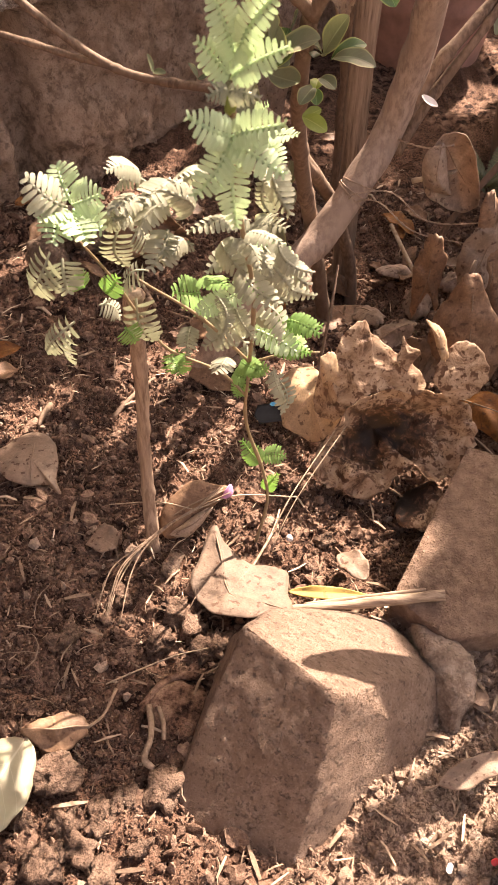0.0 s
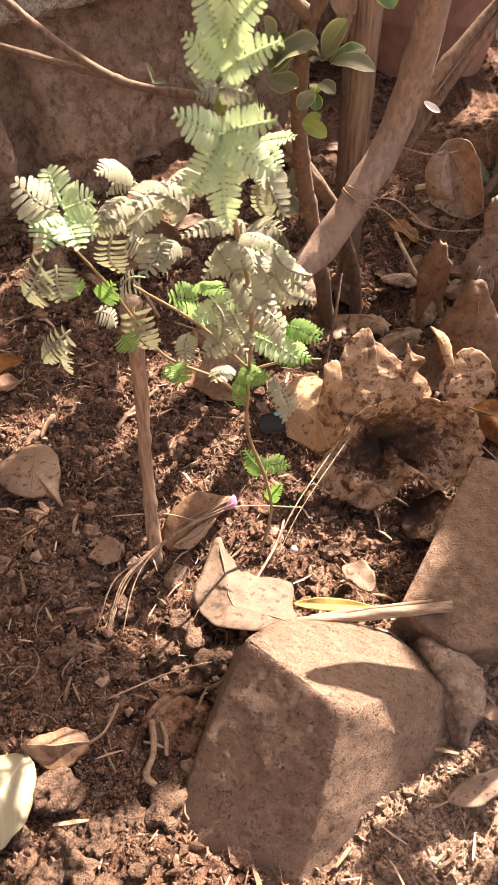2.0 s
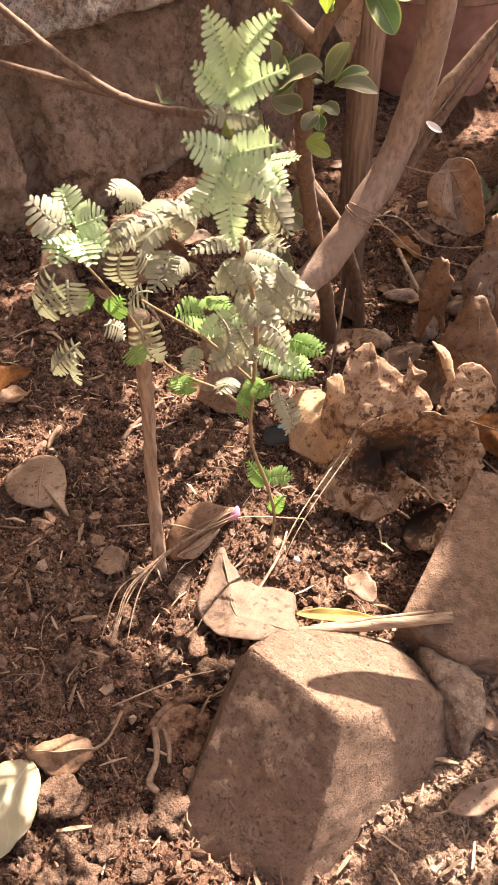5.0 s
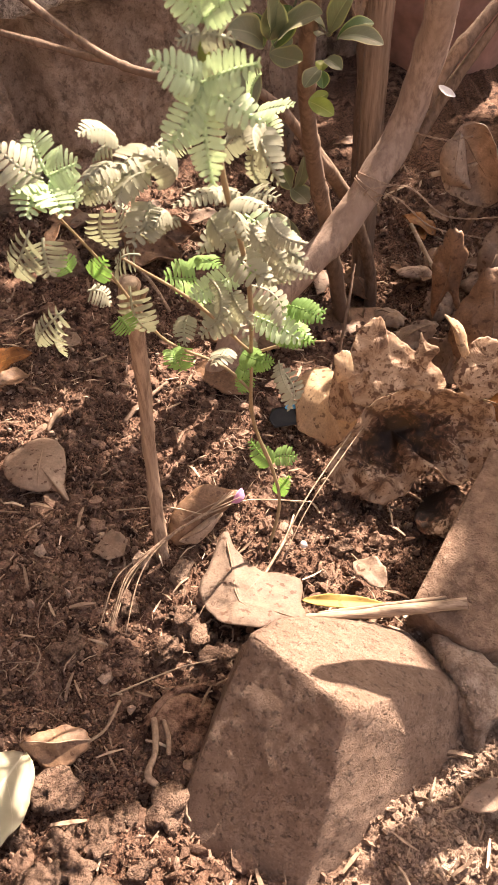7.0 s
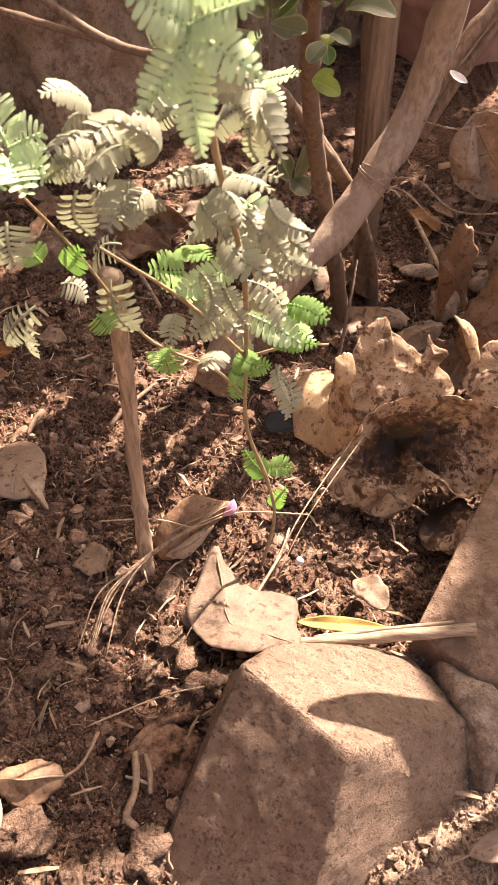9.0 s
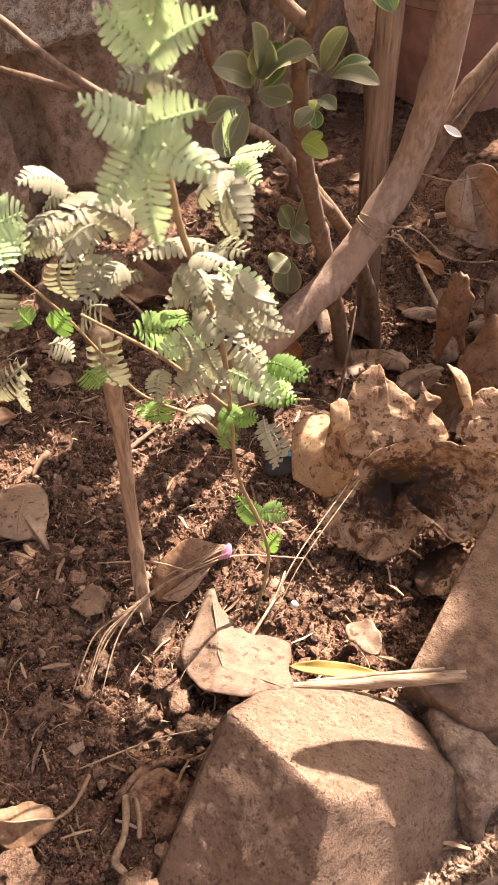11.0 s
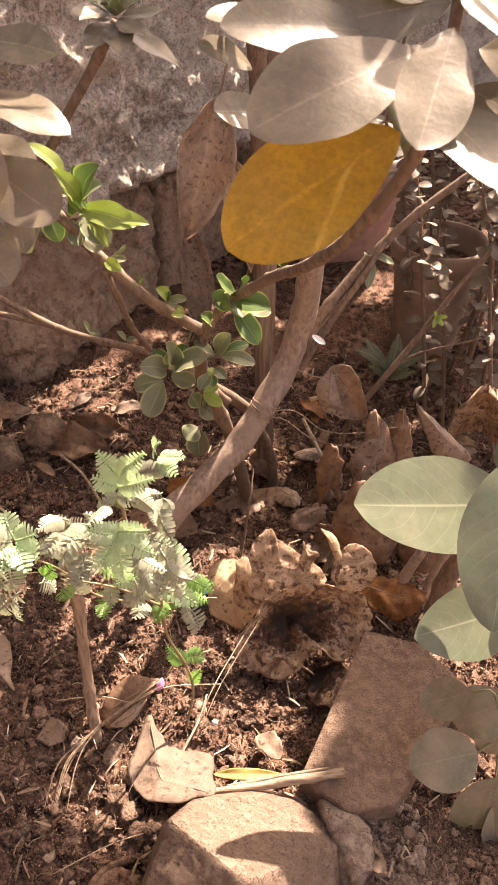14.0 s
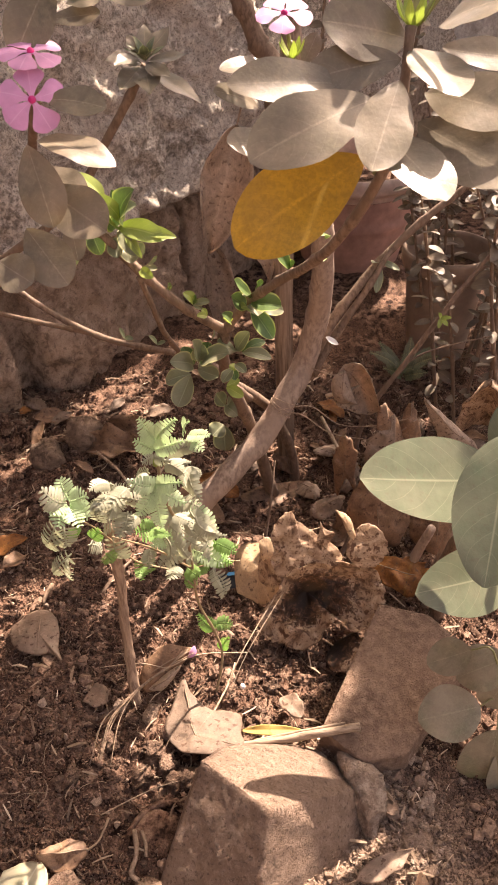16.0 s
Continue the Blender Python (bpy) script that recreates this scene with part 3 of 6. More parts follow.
def clod(rnd, s):
    """A crumbly lump, angular and half sunk."""
    m = Euler((rnd.uniform(-0.5, 0.5), rnd.uniform(-0.5, 0.5), rnd.uniform(0, 6))).to_matrix()
    k, o = (rnd.uniform(0.40, 0.6), rnd.uniform(0.30, 0.5), rnd.uniform(0.22, 0.38)), Vector((rnd.uniform(0, 90), rnd.uniform(0, 90), 0))
    out = []
    for v in BALL_V:
        w = v * s * (1 + 0.45 * noise.noise(v * 1.2 + o) + 0.35 * noise.noise(v * 3.1 + o)) / max(0.62, max(abs(v.x), abs(v.y), abs(v.z)))
        w = m @ Vector((w.x * k[0], w.y * k[1], w.z * k[2]))
        out.append((w.x, w.y, w.z + 0.08 * s))
    return out, BALL_F


def rootlet(rnd, s):
    """A thin wandering root or stalk, lying on the soil."""
    a, r, p = rnd.uniform(0, 6.28), s * rnd.uniform(0.012, 0.026), Vector((0, 0, 0.003))
    turn, vs, fs, steps = rnd.uniform(-0.5, 0.5), [], [], 9
    lift = rnd.uniform(0.0, 0.16)
    for i in range(steps):
        d = Vector((math.cos(a), math.sin(a), 0))
        e = Vector((-d.y, d.x, 0))
        h = p + Vector((0, 0, lift * s * math.sin(math.pi * i / (steps - 1))))
        rr = r * (1 - 0.6 * i / steps)
        vs += [tuple(h + e * rr), tuple(h + Vector((0, 0, rr))), tuple(h - e * rr), tuple(h - Vector((0, 0, rr)))]
        p += d * s / steps
        a += turn + rnd.uniform(-0.45, 0.45)
    for i in range(steps - 1):
        for j in range(4):
            fs.append((4 * i + j, 4 * i + (j + 1) % 4, 4 * i + 4 + (j + 1) % 4, 4 * i + 4 + j))
    return vs, fs


scatter("soil_lumps", 1500, 14, clod, M["clod"], "crumbly angular lumps of reddish-brown soil", "soil lumps", ((-0.40, 0.32), (0.26, 1.15)), (0.005, 0.016))
scatter("rootlets", 320, 17, rootlet, M["haulm"], "thin dry roots and stalks lying on soil", "roots", ((-0.40, 0.32), (0.28, 1.15)), (0.012, 0.048))


# ---- walls ----
WALL_A, WALL_B = Vector((-0.75, 0.70)), Vector((0.62, 2.42))
WALL_U = (WALL_B - WALL_A).normalized()
WALL_N = Vector((WALL_U.y, -WALL_U.x))


def wall_block(name, s0, s1, z0, z1, depth, out, material, parent, seed, rough=0.02, lean=0.11, corner=0.012):
    """A rough-hewn stone in the old wall: s runs along the wall, out is how proud it stands."""
    bm = bmesh.new()
    nx, nz = max(6, int((s1 - s0) / 0.006)), max(6, int((z1 - z0) / 0.006))
    nx, nz = min(nx, 120), min(nz, 100)
    rows = []
    for k in range(nz + 1):
        row = []
        for i in range(nx + 1):
            u, w = i / nx, k / nz
            s, z = s0 + (s1 - s0) * u, z0 + (z1 - z0) * w
            p = Vector((s, z, seed))
            s += 0.006 * noise.noise(p * 9 + Vector((5, 0, 0)))
            z += 0.006 * noise.noise(p * 9 + Vector((0, 7, 0)))
            edge = min(u * (s1 - s0), (1 - u) * (s1 - s0), w * (z1 - z0), (1 - w) * (z1 - z0))
            o = out + rough * noise.noise(p * 5) + 0.5 * rough * noise.noise(p * 15) + 0.5 * rough * noise.noise(p * 34) + 0.55 * rough * abs(noise.noise(p * 70))
            if z0 > 0.2:
                o -= lean * (z - z0)
            o -= corner * max(0.0, 1 - edge / (corner * 1.6)) ** 2
            if edge < 1e-6:
                o -= depth
            q = WALL_A + WALL_U * s + WALL_N * o
            row.append(bm.verts.new((q.x, q.y, z)))
        rows.append(row)
    for a, b in zip(rows, rows[1:]):
        for i in range(nx):
            bm.faces.new((a[i], a[i + 1], b[i + 1], b[i]))
    return part(name, bm, material, parent)


def along(x):
    """Distance along the wall at a given x."""
    return (x - WALL_A.x) / WALL_U.x


wall = thing("wall_old", (WALL_A.x, WALL_A.y, 0), "old boundary wall of large rough brown and grey stones", "wall", kind="structure")
STONES = [
    # x0, x1, z0, z1, proud, material, roughness
    (-0.74, -0.385, -0.06, 0.27, 0.010, "redstone", 0.022),
    (-0.355, -0.135, -0.06, 0.215, 0.012, "redstone", 0.026),
    (-0.120, 0.03, -0.06, 0.205, 0.0, "redstone", 0.012),
    (0.04, 0.25, -0.06, 0.22, -0.004, "redstone", 0.016),
    (0.26, 0.60, -0.06, 0.24, 0.0, "redstone", 0.016),
    (-0.74, -0.40, 0.285, 0.62, 0.02, "granite", 0.03),
    (-0.385, 0.045, 0.225, 0.80, 0.045, "granite", 0.03),
    (0.06, 0.60, 0.235, 0.80, 0.0, "granite", 0.02),
    (-0.74, -0.40, 0.63, 0.80, 0.02, "granite", 0.03),
]
for i, (x0, x1, z0, z1, out, mat, rough) in enumerate(STONES):
    wall_block("stone", along(x0), along(x1), z0, z1, 0.05, out, M[mat], wall, i * 3.3 + 1, rough)


def slab_box(a, b, z0, z1, back):
    bm = bmesh.new()
    u = (b - a).normalized()
    nrm = Vector((u.y, -u.x))
    cs = [a, b, b - nrm * back, a - nrm * back]
    lo, hi = [bm.verts.new((c.x, c.y, z0)) for c in cs], [bm.verts.new((c.x, c.y, z1)) for c in cs]
    bm.faces.new(lo[::-1])
    bm.faces.new(hi)
    for k in range(4):
        bm.faces.new((lo[k], lo[(k + 1) % 4], hi[(k + 1) % 4], hi[k]))
    return bm


part("mortar", slab_box(WALL_A - WALL_N * 0.03, WALL_B - WALL_N * 0.03, -0.1, 0.23, 0.25), M["redstone"], wall, "recessed earthy mortar", smooth=False)
part("mortar", slab_box(WALL_A - WALL_N * 0.19, WALL_B - WALL_N * 0.19, 0.23, 0.78, 0.2), M["redstone"], wall, smooth=False)
far_wall = slab_box(Vector((0.45, 2.45)), Vector((3.2, 2.2)), -0.1, 0.85, 0.2)
tagged(link_mesh("wall_far", far_wall, M["plaster"], smooth=False), "pale plastered garden wall in the background", "wall", kind="structure")
# unseen plain wall, added to close the shaded side and hold back sky light
sky_blocker = slab_box(Vector((-1.05, 0.72)), Vector((-1.05, -1.6)), -0.1, 1.3, 0.2)
tagged(link_mesh("wall_side", sky_blocker, M["rock"], smooth=False), "unseen plain dark wall added to block sky light", "wall", kind="structure")

# unseen pale wall, added behind the camera to bounce sunlight back
bounce_wall = slab_box(Vector((2.4, -3.2)), Vector((-2.4, -3.2)), -0.1, 1.7, 0.2)
tagged(link_mesh("wall_back", bounce_wall, M["plaster"], smooth=False), "unseen pale wall added to bounce sunlight onto the bed", "wall", kind="structure")


# ---- where the blades sit: base, tip, width, kind ----
VINCA_R = [
    ((0.037, 0.452, 0.606), (-0.020, 0.437, 0.573), 0.036, 'yellow'),
    ((0.040, 0.455, 0.629), (-0.013, 0.430, 0.613), 0.031),
    ((0.035, 0.480, 0.629), (-0.021, 0.465, 0.634), 0.023),
    ((0.050, 0.455, 0.636), (0.035, 0.420, 0.611), 0.022),
    ((0.042, 0.452, 0.618), (0.064, 0.410, 0.602), 0.025),
    ((0.063, 0.470, 0.615), (0.099, 0.430, 0.602), 0.029),
    ((0.067, 0.480, 0.625), (0.102, 0.450, 0.621), 0.028),
    ((0.062, 0.490, 0.641), (0.072, 0.440, 0.633), 0.023),
    ((0.061, 0.500, 0.643), (0.021, 0.490, 0.653), 0.032),
    ((0.075, 0.500, 0.648), (0.099, 0.470, 0.663), 0.028),
    ((0.056, 0.485, 0.638), (0.012, 0.480, 0.631), 0.020),
    ((0.062, 0.530, 0.654), (0.052, 0.540, 0.672), 0.018),
    ((0.077, 0.500, 0.639), (0.115, 0.500, 0.634), 0.017),
]
VINCA_R2 = [
    ((0.011, 0.600, 0.609), (-0.026, 0.585, 0.615), 0.017),
    ((-0.004, 0.600, 0.590), (-0.030, 0.580, 0.605), 0.015),
    ((0.005, 0.580, 0.576), (-0.023, 0.560, 0.582), 0.020),
    ((0.024, 0.620, 0.608), (0.033, 0.630, 0.624), 0.012),
    ((0.017, 0.620, 0.609), (-0.000, 0.600, 0.603), 0.010),
    ((0.022, 0.620, 0.607), (0.036, 0.600, 0.607), 0.010),
]
VINCA_L = [
    ((-0.101, 0.560, 0.670), (-0.042, 0.580, 0.663), 0.028),
    ((-0.100, 0.560, 0.673), (-0.058, 0.550, 0.655), 0.023),
    ((-0.108, 0.540, 0.684), (-0.093, 0.530, 0.663), 0.022),
    ((-0.103, 0.540, 0.668), (-0.122, 0.520, 0.637), 0.023),
    ((-0.106, 0.500, 0.622), (-0.077, 0.490, 0.620), 0.016),
    ((-0.117, 0.510, 0.601), (-0.078, 0.500, 0.590), 0.020),
    ((-0.122, 0.510, 0.599), (-0.114, 0.500, 0.560), 0.023),
    ((-0.120, 0.520, 0.574), (-0.087, 0.500, 0.557), 0.028),
    ((-0.134, 0.520, 0.552), (-0.113, 0.505, 0.525), 0.026),
    ((-0.150, 0.510, 0.538), (-0.131, 0.500, 0.529), 0.023),
    ((-0.114, 0.540, 0.551), (-0.111, 0.530, 0.528), 0.013),
    ((-0.122, 0.530, 0.581), (-0.099, 0.520, 0.568), 0.020),
]
VINCA_L2 = [
    ((-0.124, 0.620, 0.637), (-0.094, 0.620, 0.640), 0.013),
    ((-0.113, 0.620, 0.645), (-0.093, 0.620, 0.647), 0.011),
]
ROSETTE = [
    ((-0.100, 0.860, 0.564), (-0.129, 0.840, 0.571), 0.022),
    ((-0.100, 0.860, 0.562), (-0.116, 0.820, 0.551), 0.024),
    ((-0.097, 0.860, 0.559), (-0.089, 0.810, 0.550), 0.024),
    ((-0.095, 0.860, 0.562), (-0.046, 0.820, 0.539), 0.026),
    ((-0.092, 0.860, 0.566), (-0.057, 0.860, 0.571), 0.019),
    ((-0.094, 0.860, 0.571), (-0.074, 0.880, 0.589), 0.017),
    ((-0.099, 0.860, 0.571), (-0.111, 0.870, 0.585), 0.017),
    ((-0.102, 0.860, 0.569), (-0.120, 0.830, 0.569), 0.016),
    ((-0.095, 0.860, 0.564), (-0.072, 0.820, 0.561), 0.016),
    ((-0.096, 0.860, 0.571), (-0.096, 0.880, 0.592), 0.015),
]
SHRUB_A = [
    ((-0.056, 0.700, 0.348), (-0.030, 0.685, 0.369), 0.018),
    ((-0.059, 0.700, 0.352), (-0.061, 0.685, 0.382), 0.014),
    ((-0.063, 0.700, 0.348), (-0.082, 0.685, 0.362), 0.015),
    ((-0.059, 0.700, 0.344), (-0.040, 0.685, 0.345), 0.012),
    ((-0.066, 0.700, 0.338), (-0.079, 0.685, 0.314), 0.017),
]
SHRUB_B = [
    ((-0.024, 0.727, 0.346), (-0.012, 0.715, 0.372), 0.012),
    ((-0.024, 0.727, 0.345), (-0.041, 0.715, 0.363), 0.011),
    ((-0.019, 0.727, 0.343), (0.008, 0.715, 0.343), 0.010),
    ((-0.026, 0.727, 0.331), (-0.016, 0.715, 0.329), 0.008),
    ((-0.028, 0.727, 0.326), (-0.038, 0.715, 0.319), 0.009),
    ((-0.035, 0.727, 0.306), (-0.019, 0.715, 0.302), 0.009, 'young'),
    ((-0.046, 0.727, 0.358), (-0.042, 0.715, 0.374), 0.008),
]
SHRUB_C = [
    ((-0.010, 0.685, 0.416), (0.014, 0.667, 0.422), 0.015, 'gloss'),
    ((-0.010, 0.685, 0.412), (0.007, 0.667, 0.392), 0.013, 'gloss'),
    ((-0.008, 0.685, 0.421), (-0.023, 0.667, 0.446), 0.010, 'gloss'),
    ((-0.013, 0.685, 0.412), (-0.026, 0.667, 0.432), 0.012, 'gloss'),
    ((-0.004, 0.685, 0.427), (-0.000, 0.667, 0.444), 0.007, 'gloss'),
    ((-0.029, 0.685, 0.398), (-0.034, 0.667, 0.417), 0.008, 'gloss'),
]
SHRUB_D = [
    ((-0.106, 0.690, 0.484), (-0.094, 0.675, 0.517), 0.018, 'gloss'),
    ((-0.112, 0.690, 0.482), (-0.074, 0.675, 0.478), 0.014, 'young'),
    ((-0.107, 0.690, 0.479), (-0.066, 0.675, 0.479), 0.008, 'young'),
    ((-0.109, 0.690, 0.486), (-0.123, 0.675, 0.515), 0.009, 'young'),
    ((-0.104, 0.690, 0.467), (-0.103, 0.675, 0.459), 0.013),
    ((-0.099, 0.690, 0.447), (-0.087, 0.675, 0.446), 0.007, 'young'),
    ((-0.118, 0.690, 0.474), (-0.113, 0.675, 0.464), 0.010),
    ((-0.113, 0.690, 0.484), (-0.116, 0.675, 0.493), 0.014, 'young'),
    ((-0.121, 0.690, 0.493), (-0.137, 0.675, 0.530), 0.011, 'young'),
    ((-0.136, 0.690, 0.487), (-0.148, 0.675, 0.459), 0.015),
    ((-0.092, 0.690, 0.451), (-0.083, 0.675, 0.461), 0.005),
]
SHRUB_E = [
    ((-0.060, 0.700, 0.410), (-0.066, 0.690, 0.425), 0.008, 'young'),
    ((-0.059, 0.700, 0.409), (-0.044, 0.690, 0.416), 0.006),
    ((-0.059, 0.700, 0.409), (-0.055, 0.690, 0.422), 0.005, 'gloss'),
    ((-0.078, 0.700, 0.422), (-0.075, 0.690, 0.433), 0.005, 'gloss'),
    ((-0.048, 0.700, 0.397), (-0.056, 0.690, 0.403), 0.005, 'young'),
]
SHRUB_F = [
    ((0.018, 0.620, 0.476), (0.004, 0.600, 0.502), 0.009, 'gloss'),
    ((0.018, 0.620, 0.477), (0.020, 0.610, 0.486), 0.005, 'gloss'),
    ((0.033, 0.550, 0.528), (0.022, 0.530, 0.539), 0.009, 'gloss'),
    ((0.036, 0.560, 0.513), (0.028, 0.550, 0.514), 0.005, 'young'),
]
SHRUB_G = [
    ((-0.044, 0.935, 0.138), (-0.054, 0.920, 0.168), 0.016),
    ((-0.044, 0.935, 0.138), (-0.027, 0.920, 0.131), 0.017),
    ((-0.047, 0.935, 0.107), (-0.062, 0.920, 0.100), 0.021),
    ((-0.047, 0.935, 0.106), (-0.046, 0.920, 0.074), 0.024),
    ((-0.041, 0.935, 0.137), (-0.033, 0.920, 0.178), 0.014),
]
MIM_TOP = [
    ((-0.071, 0.477, 0.435), (-0.079, 0.469, 0.459), 0.0076),
    ((-0.071, 0.477, 0.435), (-0.057, 0.469, 0.458), 0.0076),
    ((-0.073, 0.477, 0.429), (-0.083, 0.469, 0.443), 0.0074),
    ((-0.073, 0.477, 0.429), (-0.054, 0.469, 0.442), 0.0074),
    ((-0.074, 0.477, 0.424), (-0.08, 0.469, 0.426), 0.0060, 'dusty'),
    ((-0.074, 0.477, 0.424), (-0.063, 0.469, 0.426), 0.0060, 'dusty'),
]
MIM_RIGHT = [
    ((-0.064, 0.585, 0.359), (-0.059, 0.572, 0.380), 0.008),
    ((-0.063, 0.585, 0.357), (-0.045, 0.572, 0.366), 0.008),
    ((-0.063, 0.585, 0.356), (-0.051, 0.572, 0.352), 0.008),
    ((-0.080, 0.585, 0.336), (-0.056, 0.572, 0.352), 0.010, 'dusty'),
]
MIM_FRONT = [
    ((-0.072, 0.457, 0.419), (-0.085, 0.449, 0.429), 0.0074),
    ((-0.072, 0.457, 0.419), (-0.084, 0.449, 0.403), 0.0074),
    ((-0.072, 0.457, 0.419), (-0.07, 0.449, 0.392), 0.0074),
    ((-0.072, 0.457, 0.419), (-0.055, 0.449, 0.411), 0.0074),
    ((-0.072, 0.457, 0.419), (-0.055, 0.449, 0.427), 0.0074),
]
MIM_MID = [
    ((-0.074, 0.520, 0.382), (-0.059, 0.500, 0.390), 0.008, 'dusty'),
    ((-0.058, 0.520, 0.379), (-0.050, 0.500, 0.367), 0.009, 'dusty'),
    ((-0.056, 0.520, 0.380), (-0.059, 0.500, 0.379), 0.005, 'dusty'),
    ((-0.079, 0.520, 0.341), (-0.068, 0.500, 0.337), 0.009, 'dusty'),
    ((-0.072, 0.520, 0.340), (-0.051, 0.500, 0.360), 0.010, 'dusty'),
    ((-0.069, 0.520, 0.331), (-0.053, 0.500, 0.323), 0.011, 'dusty'),
    ((-0.060, 0.520, 0.339), (-0.040, 0.500, 0.333), 0.010, 'dusty'),
    ((-0.089, 0.520, 0.375), (-0.096, 0.500, 0.381), 0.007, 'dusty'),
]
MIM_LEFT = [
    ((-0.109, 0.500, 0.383), (-0.119, 0.485, 0.392), 0.007, 'dusty'),
    ((-0.112, 0.500, 0.374), (-0.121, 0.485, 0.375), 0.008, 'dusty'),
    ((-0.098, 0.500, 0.380), (-0.108, 0.485, 0.379), 0.009, 'dusty'),
    ((-0.100, 0.500, 0.371), (-0.110, 0.485, 0.365), 0.008, 'dusty'),
    ((-0.100, 0.500, 0.359), (-0.106, 0.485, 0.350), 0.010, 'dusty'),
    ((-0.092, 0.500, 0.366), (-0.100, 0.485, 0.385), 0.009, 'dusty'),
    ((-0.098, 0.500, 0.351), (-0.101, 0.485, 0.354), 0.007, 'dusty'),
    ((-0.115, 0.500, 0.361), (-0.119, 0.485, 0.372), 0.005, 'dusty'),
    ((-0.093, 0.500, 0.351), (-0.097, 0.485, 0.356), 0.006, 'dusty'),
]
MIM_LOW = [
    ((-0.093, 0.560, 0.284), (-0.106, 0.545, 0.295), 0.012, 'fresh'),
    ((-0.089, 0.560, 0.282), (-0.090, 0.545, 0.279), 0.008, 'fresh'),
    ((-0.058, 0.560, 0.256), (-0.027, 0.545, 0.275), 0.008, 'fresh'),
    ((-0.058, 0.560, 0.253), (-0.032, 0.545, 0.256), 0.008, 'fresh'),
    ((-0.062, 0.560, 0.256), (-0.044, 0.545, 0.278), 0.007, 'fresh'),
    ((-0.089, 0.560, 0.272), (-0.068, 0.545, 0.262), 0.012, 'dusty'),
    ((-0.079, 0.560, 0.239), (-0.085, 0.545, 0.240), 0.010, 'dusty'),
    ((-0.099, 0.560, 0.261), (-0.100, 0.545, 0.253), 0.008, 'dusty'),
    ((-0.071, 0.560, 0.236), (-0.059, 0.545, 0.242), 0.008, 'fresh'),
    ((-0.110, 0.560, 0.237), (-0.107, 0.545, 0.239), 0.008, 'fresh'),
]
MIM_BASE = [
    ((-0.055, 0.615, 0.085), (-0.071, 0.610, 0.115), 0.010, 'fresh'),
    ((-0.055, 0.615, 0.092), (-0.038, 0.610, 0.098), 0.010, 'fresh'),
    ((-0.051, 0.620, 0.044), (-0.042, 0.615, 0.072), 0.008, 'fresh'),
    ((-0.069, 0.585, 0.200), (-0.074, 0.580, 0.189), 0.008, 'fresh'),
    ((-0.067, 0.585, 0.205), (-0.054, 0.580, 0.213), 0.007, 'fresh'),
    ((-0.052, 0.585, 0.205), (-0.044, 0.575, 0.180), 0.012, 'dusty'),
    ((-0.113, 0.600, 0.210), (-0.112, 0.600, 0.190), 0.013, 'fresh'),
]
MIM_L2 = [
    ((-0.140, 0.500, 0.368), (-0.154, 0.500, 0.380), 0.012, 'dusty'),
    ((-0.138, 0.500, 0.369), (-0.126, 0.500, 0.374), 0.011),
    ((-0.140, 0.500, 0.367), (-0.149, 0.490, 0.368), 0.011),
    ((-0.140, 0.500, 0.365), (-0.144, 0.485, 0.361), 0.011),
    ((-0.138, 0.500, 0.365), (-0.130, 0.485, 0.361), 0.011),
    ((-0.138, 0.500, 0.367), (-0.125, 0.490, 0.364), 0.011),
    ((-0.138, 0.500, 0.370), (-0.144, 0.510, 0.380), 0.011),
    ((-0.154, 0.510, 0.340), (-0.165, 0.510, 0.321), 0.014, 'dusty'),
]
MIM_L4 = [
    ((-0.149, 0.510, 0.337), (-0.148, 0.505, 0.323), 0.013, 'dusty'),
    ((-0.147, 0.530, 0.307), (-0.151, 0.530, 0.314), 0.008, 'fresh'),
    ((-0.137, 0.530, 0.304), (-0.130, 0.530, 0.314), 0.008, 'fresh'),
    ((-0.141, 0.530, 0.297), (-0.132, 0.530, 0.290), 0.009, 'dusty'),
    ((-0.134, 0.550, 0.267), (-0.129, 0.550, 0.258), 0.010, 'fresh'),
    ((-0.158, 0.540, 0.278), (-0.176, 0.540, 0.258), 0.011, 'dusty'),
    ((-0.163, 0.540, 0.270), (-0.163, 0.540, 0.250), 0.011, 'dusty'),
]
MIM_L3 = [
    ((-0.127, 0.530, 0.339), (-0.125, 0.530, 0.321), 0.011, 'dusty'),
    ((-0.108, 0.520, 0.351), (-0.122, 0.520, 0.354), 0.009, 'dusty'),
    ((-0.118, 0.520, 0.346), (-0.111, 0.520, 0.337), 0.010, 'dusty'),
    ((-0.118, 0.550, 0.304), (-0.131, 0.550, 0.292), 0.013, 'dusty'),
    ((-0.128, 0.560, 0.279), (-0.120, 0.560, 0.251), 0.014, 'dusty'),
]
